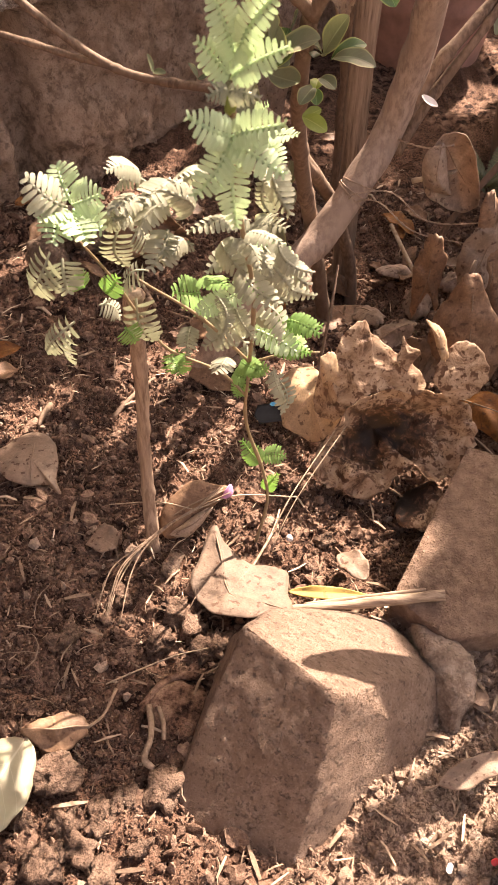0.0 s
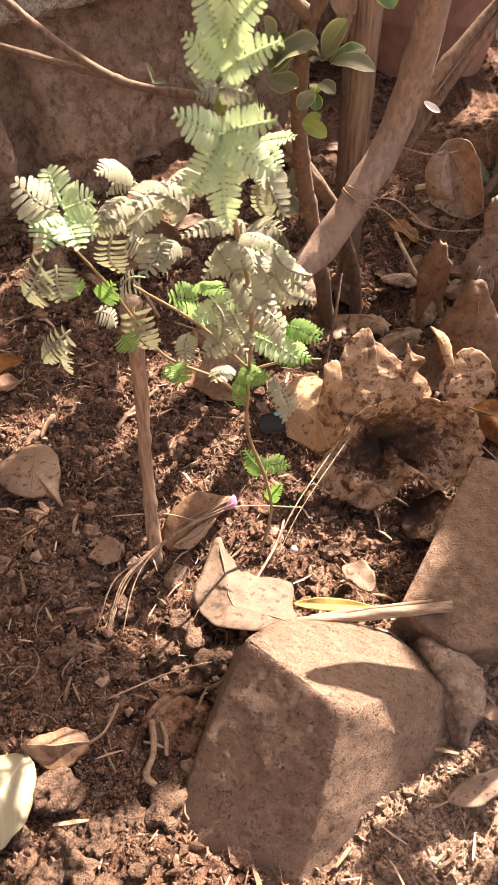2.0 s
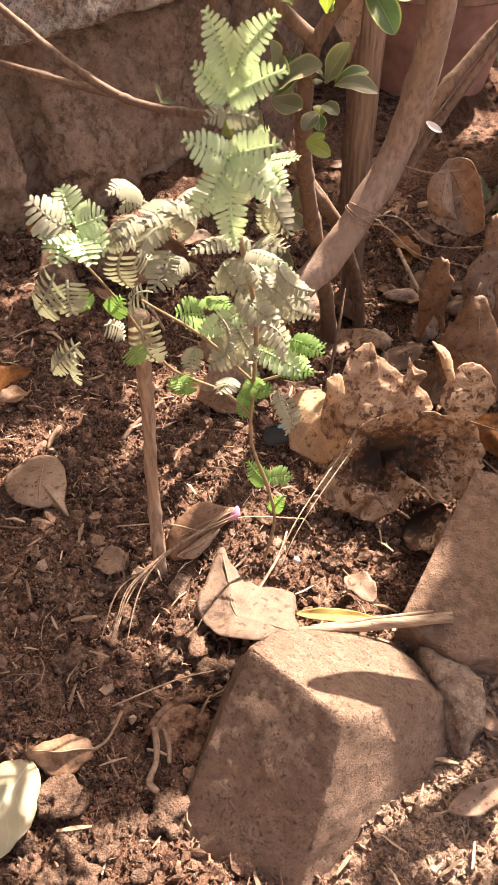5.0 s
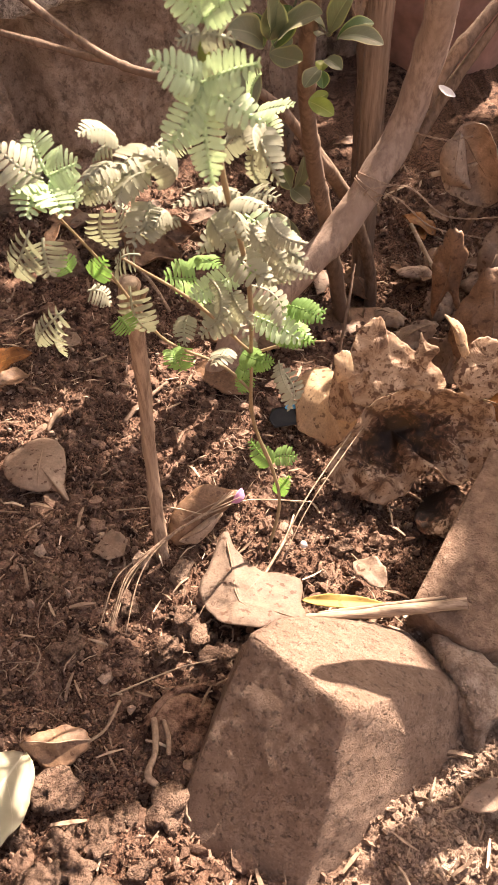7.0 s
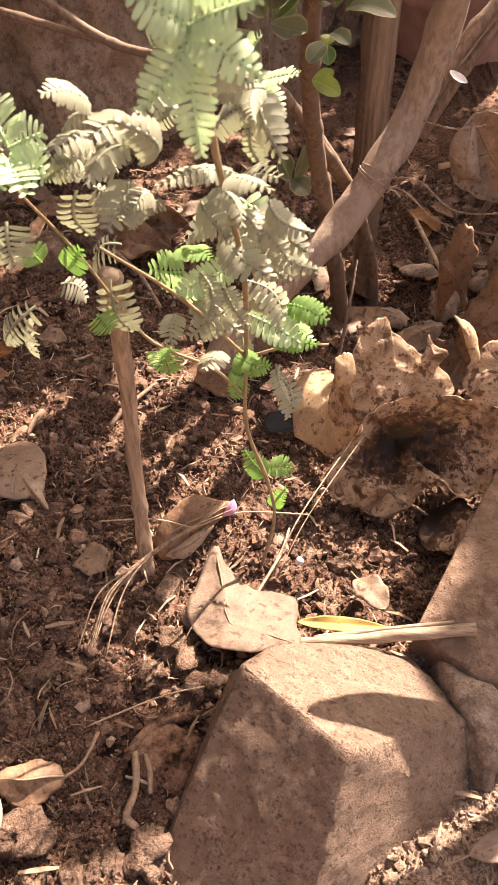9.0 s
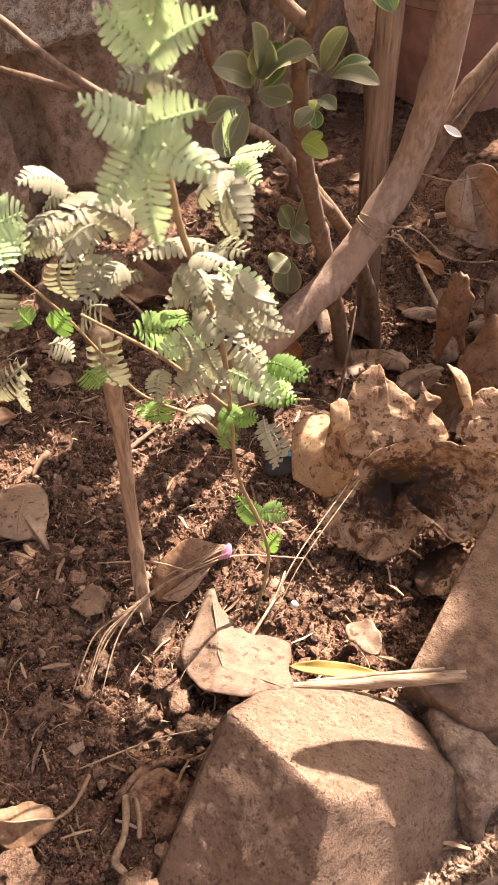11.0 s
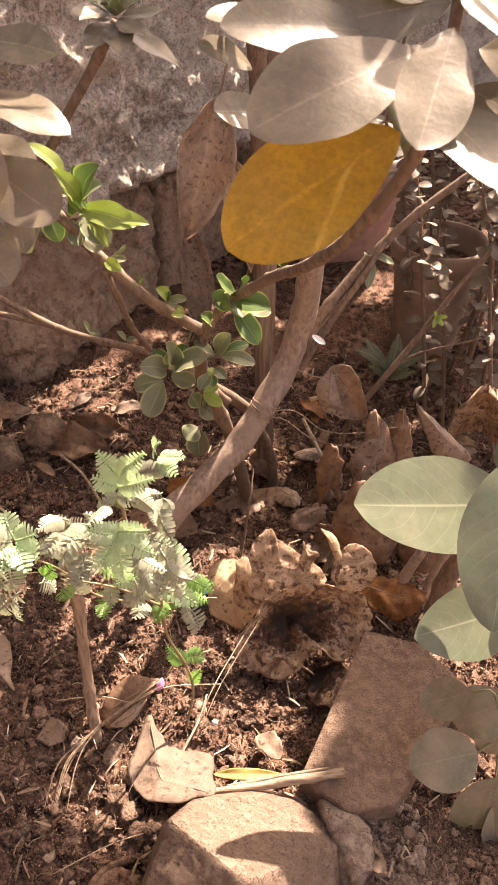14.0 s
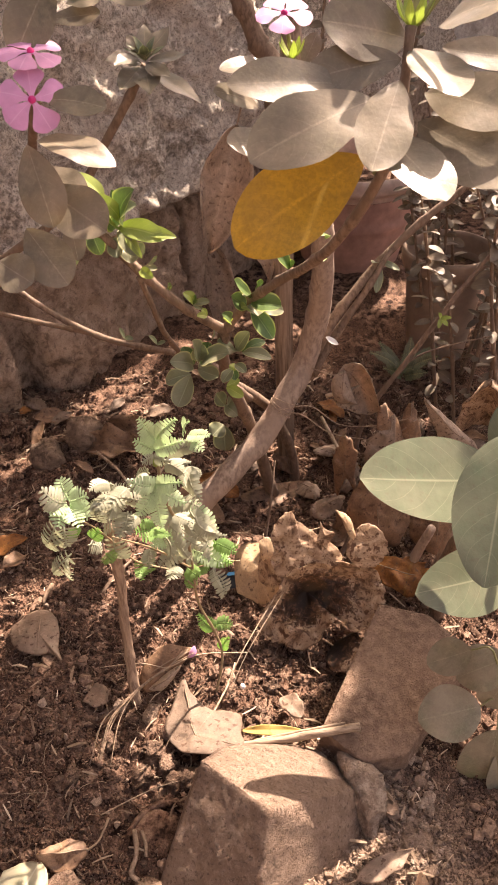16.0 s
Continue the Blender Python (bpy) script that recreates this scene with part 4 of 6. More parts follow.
MIM_DROOP = [
    ((-0.072, 0.491, 0.361), (-0.062, 0.479, 0.355), 0.0066, 'dusty'),
    ((-0.067, 0.487, 0.366), (-0.053, 0.475, 0.369), 0.0066, 'dusty'),
    ((-0.060, 0.503, 0.346), (-0.047, 0.491, 0.336), 0.0066, 'dusty'),
    ((-0.054, 0.497, 0.354), (-0.040, 0.485, 0.350), 0.0066, 'dusty'),
    ((-0.061, 0.529, 0.309), (-0.048, 0.517, 0.311), 0.0066, 'dusty'),
    ((-0.074, 0.541, 0.290), (-0.063, 0.529, 0.278), 0.0066, 'dusty'),
    ((-0.063, 0.547, 0.280), (-0.050, 0.535, 0.282), 0.0066, 'dusty'),
    ((-0.068, 0.569, 0.241), (-0.068, 0.557, 0.230), 0.0066, 'dusty'),
    ((-0.051, 0.585, 0.210), (-0.043, 0.573, 0.193), 0.0066, 'dusty'),
    ((-0.083, 0.533, 0.302), (-0.079, 0.521, 0.288), 0.0066, 'dusty'),
    ((-0.067, 0.503, 0.346), (-0.056, 0.491, 0.342), 0.0066, 'dusty'),
    ((-0.046, 0.551, 0.274), (-0.029, 0.539, 0.274), 0.008, 'fresh'),
    ((-0.052, 0.557, 0.263), (-0.034, 0.545, 0.258), 0.008, 'fresh'),
    ((-0.076, 0.589, 0.201), (-0.064, 0.577, 0.207), 0.008, 'fresh'),
    ((-0.090, 0.521, 0.320), (-0.076, 0.509, 0.324), 0.008, 'fresh'),
    ((-0.069, 0.521, 0.321), (-0.063, 0.509, 0.319), 0.008, 'fresh'),
]
BROAD = [
    ((0.233, 0.660, 0.234), (0.076, 0.600, 0.295), 0.081),
    ((0.203, 0.620, 0.320), (0.172, 0.530, 0.233), 0.074),
    ((0.226, 0.600, 0.174), (0.118, 0.535, 0.223), 0.061),
    ((0.216, 0.660, 0.262), (0.223, 0.680, 0.318), 0.033),
]
LOW = [
    ((0.184, 0.550, 0.124), (0.147, 0.555, 0.098), 0.035),
    ((0.218, 0.545, 0.116), (0.174, 0.545, 0.088), 0.043),
    ((0.197, 0.530, 0.063), (0.138, 0.525, 0.051), 0.053),
    ((0.212, 0.515, 0.048), (0.203, 0.495, -0.046), 0.056),
    ((0.205, 0.535, 0.055), (0.224, 0.545, 0.103), 0.041),
    ((0.216, 0.505, 0.025), (0.232, 0.485, -0.034), 0.044),
]


# ---- stones ----
def hull(points, bevel=0.006, cuts=3, rough=0.004, seed=1.0):
    """A worn stone round a few corner points."""
    bm = bmesh.new()
    for p in points:
        bm.verts.new(p)
    made = bmesh.ops.convex_hull(bm, input=bm.verts)
    bmesh.ops.delete(bm, geom=[g for g in made["geom_interior"] if isinstance(g, bmesh.types.BMVert)], context="VERTS")
    bmesh.ops.dissolve_limit(bm, angle_limit=radians(7), verts=bm.verts, edges=bm.edges)
    bmesh.ops.bevel(bm, geom=bm.edges[:], offset=bevel, segments=2, affect="EDGES", profile=0.6)
    bmesh.ops.triangulate(bm, faces=bm.faces)
    for _ in range(cuts):
        long_edges = [e for e in bm.edges if e.calc_length() > 0.006]
        if not long_edges:
            break
        bmesh.ops.subdivide_edges(bm, edges=long_edges, cuts=1)
        bmesh.ops.triangulate(bm, faces=bm.faces)
    bm.normal_update()
    for v in bm.verts:
        p = v.co + Vector((seed, seed, seed))
        v.co += v.normal * rough * (noise.noise(p * 22) + 0.5 * noise.noise(p * 70) + 0.45 * noise.noise(p * 200))
    return bm


block = hull([(-0.066, 0.471, 0.090), (-0.008, 0.423, 0.094), (0.077, 0.478, 0.016), (-0.047, 0.498, 0.066), (0.016, 0.532, 0.006), (0.046, 0.520, 0.010),
              (0.074, 0.440, -0.012), (-0.032, 0.346, -0.012), (-0.100, 0.374, -0.012), (-0.114, 0.390, -0.010),
              (-0.085, 0.520, -0.04), (0.05, 0.53, -0.04), (0.075, 0.44, -0.045), (-0.034, 0.346, -0.045), (-0.11, 0.38, -0.045)],
             0.0026, 6, 0.0016)
solid("stone_block", block, M["block"], "rough brown building stone, tilted and half sunk in soil", "stone")
solid("stone_fragment", hull([(0.060, 0.522, 0.012), (0.088, 0.512, 0.018), (0.100, 0.488, 0.022), (0.100, 0.462, 0.016), (0.082, 0.450, 0.014), (0.068, 0.486, 0.030), (0.055, 0.525, -0.03), (0.105, 0.50, -0.03), (0.11, 0.46, -0.03), (0.08, 0.44, -0.03)], 0.004, 5, 0.006, 4.0),
      M["rubble"], "crumbled pale fragment beside the stone block", "stone")
scatter("pale_rubble", 420, 31, clod, M["rubble"], "pale crumbs broken off the stone block", "rubble", ((0.03, 0.15), (0.36, 0.53)), (0.003, 0.010))


def slab_height(x, y):
    return 0.024 + (y - 0.5) * 0.11


SLAB = [(0.046, 0.534), (0.085, 0.500), (0.127, 0.506), (0.167, 0.557), (0.216, 0.612), (0.177, 0.660), (0.125, 0.676)]
solid("stone_slab", hull([(x, y, slab_height(x, y) - d) for x, y in SLAB for d in (0, 0.045)], 0.003, 5, 0.0007, 7.0), M["slab"], "flat brown stone slab lying on the soil", "stone slab")

for x, y, z, size, seed, mat, label in (
    (-0.262, 1.035, -0.01, (0.055, 0.045, 0.05), 1, "rock", "angular brown rock lying near the wall"),
    (-0.312, 1.0, -0.01, (0.045, 0.045, 0.04), 2, "rock", "small brown rock lying near the wall"),
    (-0.126, 0.570, -0.002, (0.026, 0.014, 0.009), 5, "rock", "smooth flat pebble beside the dry stick"),
    (0.13, 0.45, -0.02, (0.04, 0.03, 0.02), 11, "block", "pale stone chip beside the slab"),
    (0.235, 1.06, -0.01, (0.06, 0.05, 0.03), 12, "rock", "brown stone among fallen leaves"),
):
    solid("rock" if size[0] > 0.03 else "pebble", moved(rock_mesh(size, seed, 0.35, 3, 0.4), pose(x, y, ground_height(x, y) + z, 0, 0, seed * 50)), M[mat], label, "rock" if size[0] > 0.03 else "pebble")


for k, (x, y, size) in enumerate(((-0.192, 0.401, 0.024), (-0.156, 0.377, 0.017), (-0.166, 0.359, 0.018), (-0.116, 0.396, 0.022), (-0.138, 0.393, 0.012), (-0.176, 0.374, 0.015), (-0.147, 0.386, 0.013), (-0.185, 0.352, 0.022),
                                  (-0.150, 0.345, 0.016), (-0.205, 0.375, 0.012), (-0.128, 0.36, 0.012), (-0.105, 0.515, 0.018), (-0.128, 0.505, 0.016), (-0.118, 0.53, 0.020), (-0.10, 0.545, 0.014), (-0.09, 0.50, 0.022),
                                  (-0.165, 0.54, 0.016), (-0.20, 0.50, 0.018), (-0.23, 0.56, 0.014), (0.0, 0.61, 0.012), (-0.012, 0.575, 0.011), (0.03, 0.585, 0.010), (0.06, 0.35, 0.016), (0.03, 0.33, 0.018), (0.10, 0.38, 0.012), (0.14, 0.40, 0.014))):
    solid("soil_clod", moved(rock_mesh((size, size * 0.8, size * 0.5), k + 30, 1.2, 3, 0.9), pose(x, y, ground_height(x, y) - 0.003, 0, 0, k * 77)), M["lump"], "crumbly lump of reddish-brown soil on the ground", "soil clod", "soil clods")


# ---- plants: helpers ----
def facing_of(seed, lean=(0.0, -0.45, 0.9), spread=0.45):
    r = random.Random(seed * 7 + 1)
    return Vector(lean) + Vector((r.uniform(-1, 1), r.uniform(-1, 1), r.uniform(-0.3, 0.3))) * spread


def leaves(plant, rows, mat, shape="oval", arch=0.08, fold=0.2, wave=0.02, lean=(0.0, -0.62, 0.75), spread=0.3, seed=0, labels=None, grow=1.0):
    """Blades of a plant: base, tip, width and, where it differs, the kind of leaf."""
    for i, row in enumerate(rows):
        k = row[3] if len(row) > 3 else mat
        bm = leaf_mesh(row[0], row[1], row[2] * grow, facing_of(seed + i, lean, spread), shape, arch * random.Random(seed + i).uniform(-0.5, 1.6), fold, wave, seed=seed + i, nu=20, nv=8)
        part("leaf", bm, M[k], plant, (labels or {}).get(k, ""))


def flower(plant, centre, facing, radius, seed=0):
    """A five-petalled periwinkle bloom with a dark pink eye."""
    z = Vector(facing).normalized()
    x = z.orthogonal().normalized()
    y = z.cross(x)
    c = Vector(centre)
    head = part("flower", leaf_mesh(c - z * 0.012, c, 0.0035, x, "strip", 0, 0, nu=3, nv=2), M["greenstem"], plant, "pink periwinkle flower")
    for k in range(5):
        a = 2 * math.pi * (k + 0.1 * math.sin(seed + k)) / 5
        d = x * math.cos(a) + y * math.sin(a)
        part("petal", leaf_mesh(c + d * radius * 0.1, c + d * radius - z * radius * 0.08, radius * 0.90, z, "petal", 0.05, -0.08, 0.02, seed=seed + k, nu=10, nv=6), M["petal"], head)
    eye = bmesh.new()
    bmesh.ops.create_uvsphere(eye, u_segments=10, v_segments=6, radius=radius * 0.12)
    part("flower_eye", moved(eye, Matrix.Translation(c)), M["eye"], head)
    return head


def pinna(base, tip, width, facing, seed, bm, limp=False):
    """One feather of a compound leaf: a thin rib with paired oblong leaflets."""
    rnd = random.Random(seed)
    base, tip = Vector(base), Vector(tip)
    along = tip - base
    length = along.length
    y = along.normalized()
    z = Vector(facing)
    z = (z - y * z.dot(y)).normalized()
    x = y.cross(z)
    droop = rnd.uniform(0.10, 0.30) * length if limp else rnd.uniform(0.02, 0.14) * length
    sway = x * (rnd.uniform(-0.2, 0.2) if limp else rnd.uniform(-0.08, 0.08)) * length
    at = lambda s: base + y * (s * length) + (z * droop + sway) * (4 * s * (1 - s))
    n = max(8, int(length / (width * 0.5) * 2.9))
    r, rings, weld = 0.0003, [], {}
    for k in range(n + 1):
        p = at(0.0 if k == 0 else 0.10 + 0.88 * (k - 1) / (n - 1))
        rings.append([bm.verts.new(p + d * r) for d in (x * 2.6, z, x * -2.6, -z)])
    for a, b in zip(rings, rings[1:]):
        for q in range(4):
            bm.faces.new((b[q], b[(q + 1) % 4], a[(q + 1) % 4], a[q]))
    cup = rnd.uniform(-0.8, -0.25) if limp else rnd.uniform(-0.25, 0.30)
    for k in range(n):
        s = 0.10 + 0.88 * k / (n - 1)
        size = width / 2 * (0.62 + 0.5 * math.sin(math.pi * min(1, s + 0.10)) ** 0.7) * (1 - 0.45 * max(0, s - 0.72) / 0.28)
        for g in (-1, 1):
            d = (x * g + y * (rnd.uniform(0.20, 0.32) + 0.5 * max(0, s - 0.8) / 0.2) + z * (cup + rnd.uniform(-0.09, 0.09))).normalized()
            root = rings[k + 1][1]
            first = len(bm.verts)
            leaf_mesh(root.co, root.co + d * size * rnd.uniform(0.93, 1.05), min(size * 0.5, 0.93 * length / n), z + x * g * 0.25 + y * rnd.uniform(0.05, 0.4), "oblong", 0.07, 0.10, seed=seed + k, nu=6, nv=2, bm=bm)
            bm.verts.ensure_lookup_table()
            for v in bm.verts[first:first + 3]:
                weld[v] = root
    bmesh.ops.weld_verts(bm, targetmap=weld)
    return bm


MIM_KIND = {"": "mim", "dusty": "mimdust", "fresh": "mimfresh"}


def fronds(plant, rows, seed, lean=(0.03, -0.68, 0.72), spread=0.22, double=True):
    for i, row in enumerate(rows):
        k = row[3] if len(row) > 3 else ""
        base, tip = Vector(row[0]), Vector(row[1])
        part("frond", pinna(base, tip, row[2] * 1.5, facing_of(seed + i, lean, 0.5 if k == "dusty" else spread), seed + i, bmesh.new(), k == "dusty"), M[MIM_KIND[k]], plant)
        if not double:
            continue
        r = random.Random(seed * 3 + i)
        shift = Vector((r.uniform(-0.006, 0.006), r.uniform(0.008, 0.022), r.uniform(-0.016, -0.004)))
        bend = Vector((r.uniform(-0.010, 0.010), r.uniform(0.0, 0.012), r.uniform(-0.012, 0.006)))
        part("frond", pinna(base + shift * 0.5, tip + shift + bend, row[2] * 1.25, facing_of(seed + i + 500, lean, 0.5), seed + i + 500, bmesh.new(), True), M[r.choice(("mimdust", "mimdust", MIM_KIND[k]))], plant)


# ---- mimosa seedling ----
mimosa = thing("mimosa_seedling", (-0.062, 0.595, 0.0), "young feathery-leaved mimosa plant, dusty and sunlit", "plant")
STEM = [(-0.062, 0.592, -0.01, 0.0014), (-0.050, 0.606, 0.045, 0.0013), (-0.055, 0.611, 0.082, 0.0013), (-0.068, 0.595, 0.15, 0.0012), (-0.066, 0.56, 0.23, 0.0011), (-0.064, 0.52, 0.31, 0.0011),
        (-0.070, 0.486, 0.375, 0.0012), (-0.072, 0.478, 0.41, 0.0011), (-0.072, 0.479, 0.435, 0.0008)]
part("stem", tube(STEM, 7, 5, 0.25, 4), M["mimstem"], mimosa, "thin reddish-brown stem")
for path in (
    [(-0.067, 0.578, 0.19, 0.0010), (-0.085, 0.583, 0.207, 0.0010), (-0.114, 0.57, 0.235, 0.0009), (-0.127, 0.56, 0.267, 0.0008), (-0.134, 0.535, 0.31, 0.0007), (-0.141, 0.498, 0.36, 0.0005)],
    [(-0.066, 0.555, 0.24, 0.0009), (-0.09, 0.53, 0.29, 0.0008), (-0.115, 0.505, 0.33, 0.0005)],
    [(-0.066, 0.56, 0.235, 0.0009), (-0.045, 0.556, 0.246, 0.0007), (-0.026, 0.553, 0.25, 0.0004)],
):
    part("branch", tube(path, 6, 5, 0.2, 5), M["mimstem"], mimosa)
part("bud", moved(rock_mesh((0.004, 0.004, 0.007), 3, 0.3, 2), Matrix.Translation((-0.073, 0.474, 0.418))), M["young"], mimosa, "yellow-green growing tip")
for seed, rows in enumerate((MIM_TOP, MIM_RIGHT, MIM_FRONT, MIM_MID, MIM_LEFT, MIM_LOW, MIM_BASE, MIM_L2, MIM_L3, MIM_L4, MIM_DROOP)):
    fronds(mimosa, rows, 100 + seed * 20, (0.12, -0.78, 0.6) if seed in (0, 2) else (0.03, -0.62, 0.78), 0.08 if seed in (0, 2) else 0.3, seed in (3, 4))

rnd = random.Random(5)
extra = []
for k in range(8):
    z = 0.27 + 0.09 * k / 8
    base = Vector((-0.066, 0.60 - 0.30 * (z - 0.10), z))
    a = rnd.uniform(-0.9, 0.5) + (math.pi if k % 2 else 0.0)
    d = Vector((math.cos(a), -0.35, math.sin(a) * 0.6 - 0.35)).normalized() * rnd.uniform(0.022, 0.032)
    extra.append((base, base + d, rnd.uniform(0.008, 0.011), "dusty" if k % 3 else ""))
fronds(mimosa, extra, 400, (0.03, -0.7, 0.7), 0.25, False)

# ---- dry stick ----
dry = thing("dry_stick", (-0.144, 0.593, 0.0), "upright dry grey-brown stick cut off at the top", "stick")
part("shaft", tube([(-0.143, 0.583, -0.025, 0.0056), (-0.143, 0.588, 0.0, 0.0053), (-0.144, 0.598, 0.05, 0.0050), (-0.143, 0.603, 0.11, 0.0049), (-0.139, 0.600, 0.17, 0.0049), (-0.137, 0.594, 0.215, 0.0050), (-0.134, 0.582, 0.258, 0.0058), (-0.132, 0.577, 0.270, 0.0050)], 14, 8, 0.30, 9), M["stub"], dry)
part("side_stub", tube([(-0.135, 0.588, 0.245, 0.0026), (-0.128, 0.583, 0.256, 0.0022), (-0.124, 0.580, 0.264, 0.0016)], 8, 3, 0.2), M["stub"], dry)
part("cut_end", tube([(-0.132, 0.577, 0.268, 0.0044), (-0.1317, 0.5765, 0.2715, 0.0038)], 10, 2, 0.2), M["straw"], dry, "pale cut end of the stick")

# ---- tree trunk, post and shrub ----
trunk = thing("bent_tree", (-0.10, 0.835, 0.0), "curved grey-brown young tree trunk, sawn off", "tree trunk")
part("trunk", tube([(-0.12, 0.83, -0.03, 0.0189), (-0.083, 0.84, 0.045, 0.0168), (-0.046, 0.855, 0.081, 0.0155), (-0.005, 0.88, 0.115, 0.0151), (0.030, 0.905, 0.157, 0.0151), (0.058, 0.93, 0.203, 0.0148), (0.072, 0.925, 0.268, 0.0138),
                    (0.073, 0.895, 0.345, 0.0129), (0.068, 0.872, 0.400, 0.0122), (0.064, 0.862, 0.420, 0.0108), (0.062, 0.858, 0.428, 0.0070)], 16, 10, 0.20, 0), M["bark"], trunk)
part("branch", tube([(0.073, 0.905, 0.34, 0.0052), (0.060, 0.915, 0.42, 0.0050), (0.050, 0.92, 0.50, 0.0046), (0.042, 0.92, 0.60, 0.0040), (0.040, 0.92, 0.74, 0.0032)], 10, 8, 0.2, 9), M["bark"], trunk)
part("branch", tube([(0.075, 0.945, 0.215, 0.0075), (0.106, 0.96, 0.262, 0.0062), (0.153, 0.985, 0.31, 0.0052), (0.2, 0.99, 0.357, 0.0046), (0.257, 1.0, 0.40, 0.004), (0.33, 1.01, 0.46, 0.003)], 8, 8, 0.12, 8), M["twig"], trunk)
part("branch", tube([(0.070, 0.945, 0.175, 0.006), (0.102, 0.96, 0.228, 0.005), (0.141, 0.97, 0.288, 0.004), (0.165, 0.985, 0.325, 0.003)], 8, 8, 0.12, 8), M["twig"], trunk)
leaves(trunk, [((0.150, 0.985, 0.308), (0.140, 0.965, 0.318), 0.009), ((0.152, 0.983, 0.306), (0.148, 0.965, 0.278), 0.013), ((0.155, 0.983, 0.31), (0.175, 0.97, 0.305), 0.009), ((0.085, 0.935, 0.236), (0.099, 0.925, 0.230), 0.008, "white")], "shrub", seed=40)

solid("timber_post", tube([(0.046, 1.03, -0.09, 0.0125), (0.040, 1.03, 0.10, 0.0125), (0.038, 1.03, 0.30, 0.012), (0.044, 1.03, 0.50, 0.0115), (0.047, 1.03, 0.74, 0.011)], 8, 8, 0.08, 0, 2, square=True),
      M["post"], "weathered square timber stake behind the bent trunk", "post")

shrub = thing("periwinkle", (0.0, 0.93, 0.0), "woody pink-flowered periwinkle bush, dusty, with one yellow leaf", "flowering shrub", "periwinkles")
part("stem", tube([(0.02, 0.95, -0.04, 0.0091), (-0.006, 0.915, 0.10, 0.0080), (-0.022, 0.87, 0.183, 0.0072), (-0.033, 0.80, 0.263, 0.0062), (-0.037, 0.74, 0.333, 0.0055), (-0.034, 0.72, 0.374, 0.0052)], 10, 8, 0.2, 7), M["twig"], shrub)
part("branch", tube([(-0.034, 0.72, 0.370, 0.0046), (-0.014, 0.70, 0.408, 0.0041), (0.002, 0.66, 0.441, 0.0038), (0.015, 0.625, 0.468, 0.0036), (0.022, 0.562, 0.504, 0.0033), (0.036, 0.505, 0.548, 0.0030), (0.054, 0.478, 0.60, 0.0027), (0.060, 0.49, 0.65, 0.0021)], 9, 8, 0.2, 7), M["twig"], shrub)
part("branch", tube([(-0.034, 0.72, 0.372, 0.0047), (-0.068, 0.70, 0.407, 0.0041), (-0.10, 0.69, 0.446, 0.0038), (-0.118, 0.685, 0.472, 0.0035), (-0.132, 0.678, 0.493, 0.0033), (-0.147, 0.62, 0.55, 0.0030), (-0.125, 0.55, 0.61, 0.0027), (-0.112, 0.55, 0.70, 0.0023)], 9, 8, 0.2, 7), M["twig"], shrub)
part("branch", tube([(-0.10, 0.69, 0.440, 0.0023), (-0.095, 0.71, 0.403, 0.0024), (-0.094, 0.77, 0.343, 0.0027), (-0.089, 0.84, 0.28, 0.0030)], 8, 7, 0.2, 6), M["twig"], shrub)
part("branch", tube([(-0.012, 0.88, 0.185, 0.0047), (-0.056, 0.86, 0.248, 0.0043), (-0.09, 0.85, 0.270, 0.0038), (-0.165, 0.895, 0.262, 0.0037), (-0.206, 0.91, 0.272, 0.0036), (-0.252, 0.91, 0.306, 0.0034), (-0.33, 0.93, 0.365, 0.0030), (-0.44, 0.95, 0.45, 0.0023)], 9, 8, 0.15, 7), M["twig"], shrub)
part("branch", tube([(-0.19, 0.905, 0.266, 0.0027), (-0.225, 0.916, 0.270, 0.0030), (-0.281, 0.92, 0.284, 0.0030), (-0.42, 0.95, 0.31, 0.0024)], 8, 8, 0.15, 7), M["twig"], shrub)
part("root", tube([(-0.03, 0.87, 0.215, 0.0057), (-0.003, 0.93, 0.152, 0.0068), (0.022, 0.97, 0.095, 0.0072), (0.05, 1.0, 0.0, 0.0076), (0.055, 1.0, -0.07, 0.0076)], 9, 8, 0.15, 0), M["twig"], shrub)
for seed, rows in enumerate((SHRUB_A, SHRUB_B, SHRUB_C, SHRUB_D, SHRUB_E, SHRUB_F, SHRUB_G)):
    leaves(shrub, rows, "shrub", "egg", 0.13, 0.34, 0.03, seed=300 + seed * 20, grow=1.25, labels={"gloss": "glossy dark green leaf", "young": "bright yellow-green young leaf"})
for seed, rows in enumerate((SHRUB_A, SHRUB_B, SHRUB_C, SHRUB_D, SHRUB_E)):
    more = []
    r = random.Random(800 + seed)
    for row in rows:
        base, tip = Vector(row[0]), Vector(row[1])
        d = tip - base
        turn = Matrix.Rotation(r.choice((-1, 1)) * r.uniform(0.6, 1.1), 3, (0.1, -0.6, 0.8))
        more.append((base + Vector((0, 0.006, -0.003)), base + turn @ d * r.uniform(0.65, 0.9) + Vector((0, 0.008, -0.004)), row[2] * r.uniform(0.75, 0.95), r.choice(("shrub", "shrub", "gloss", "young"))))
    leaves(shrub, more, "shrub", "egg", 0.13, 0.34, 0.03, seed=820 + seed * 20, grow=1.2)
leaves(shrub, [((-0.155, 0.895, 0.267), (-0.158, 0.885, 0.285), 0.007), ((-0.155, 0.895, 0.267), (-0.143, 0.885, 0.27), 0.006), ((-0.115, 0.87, 0.272), (-0.122, 0.86, 0.288), 0.007), ((-0.115, 0.87, 0.272), (-0.104, 0.86, 0.280), 0.006)], "shrub", seed=460)

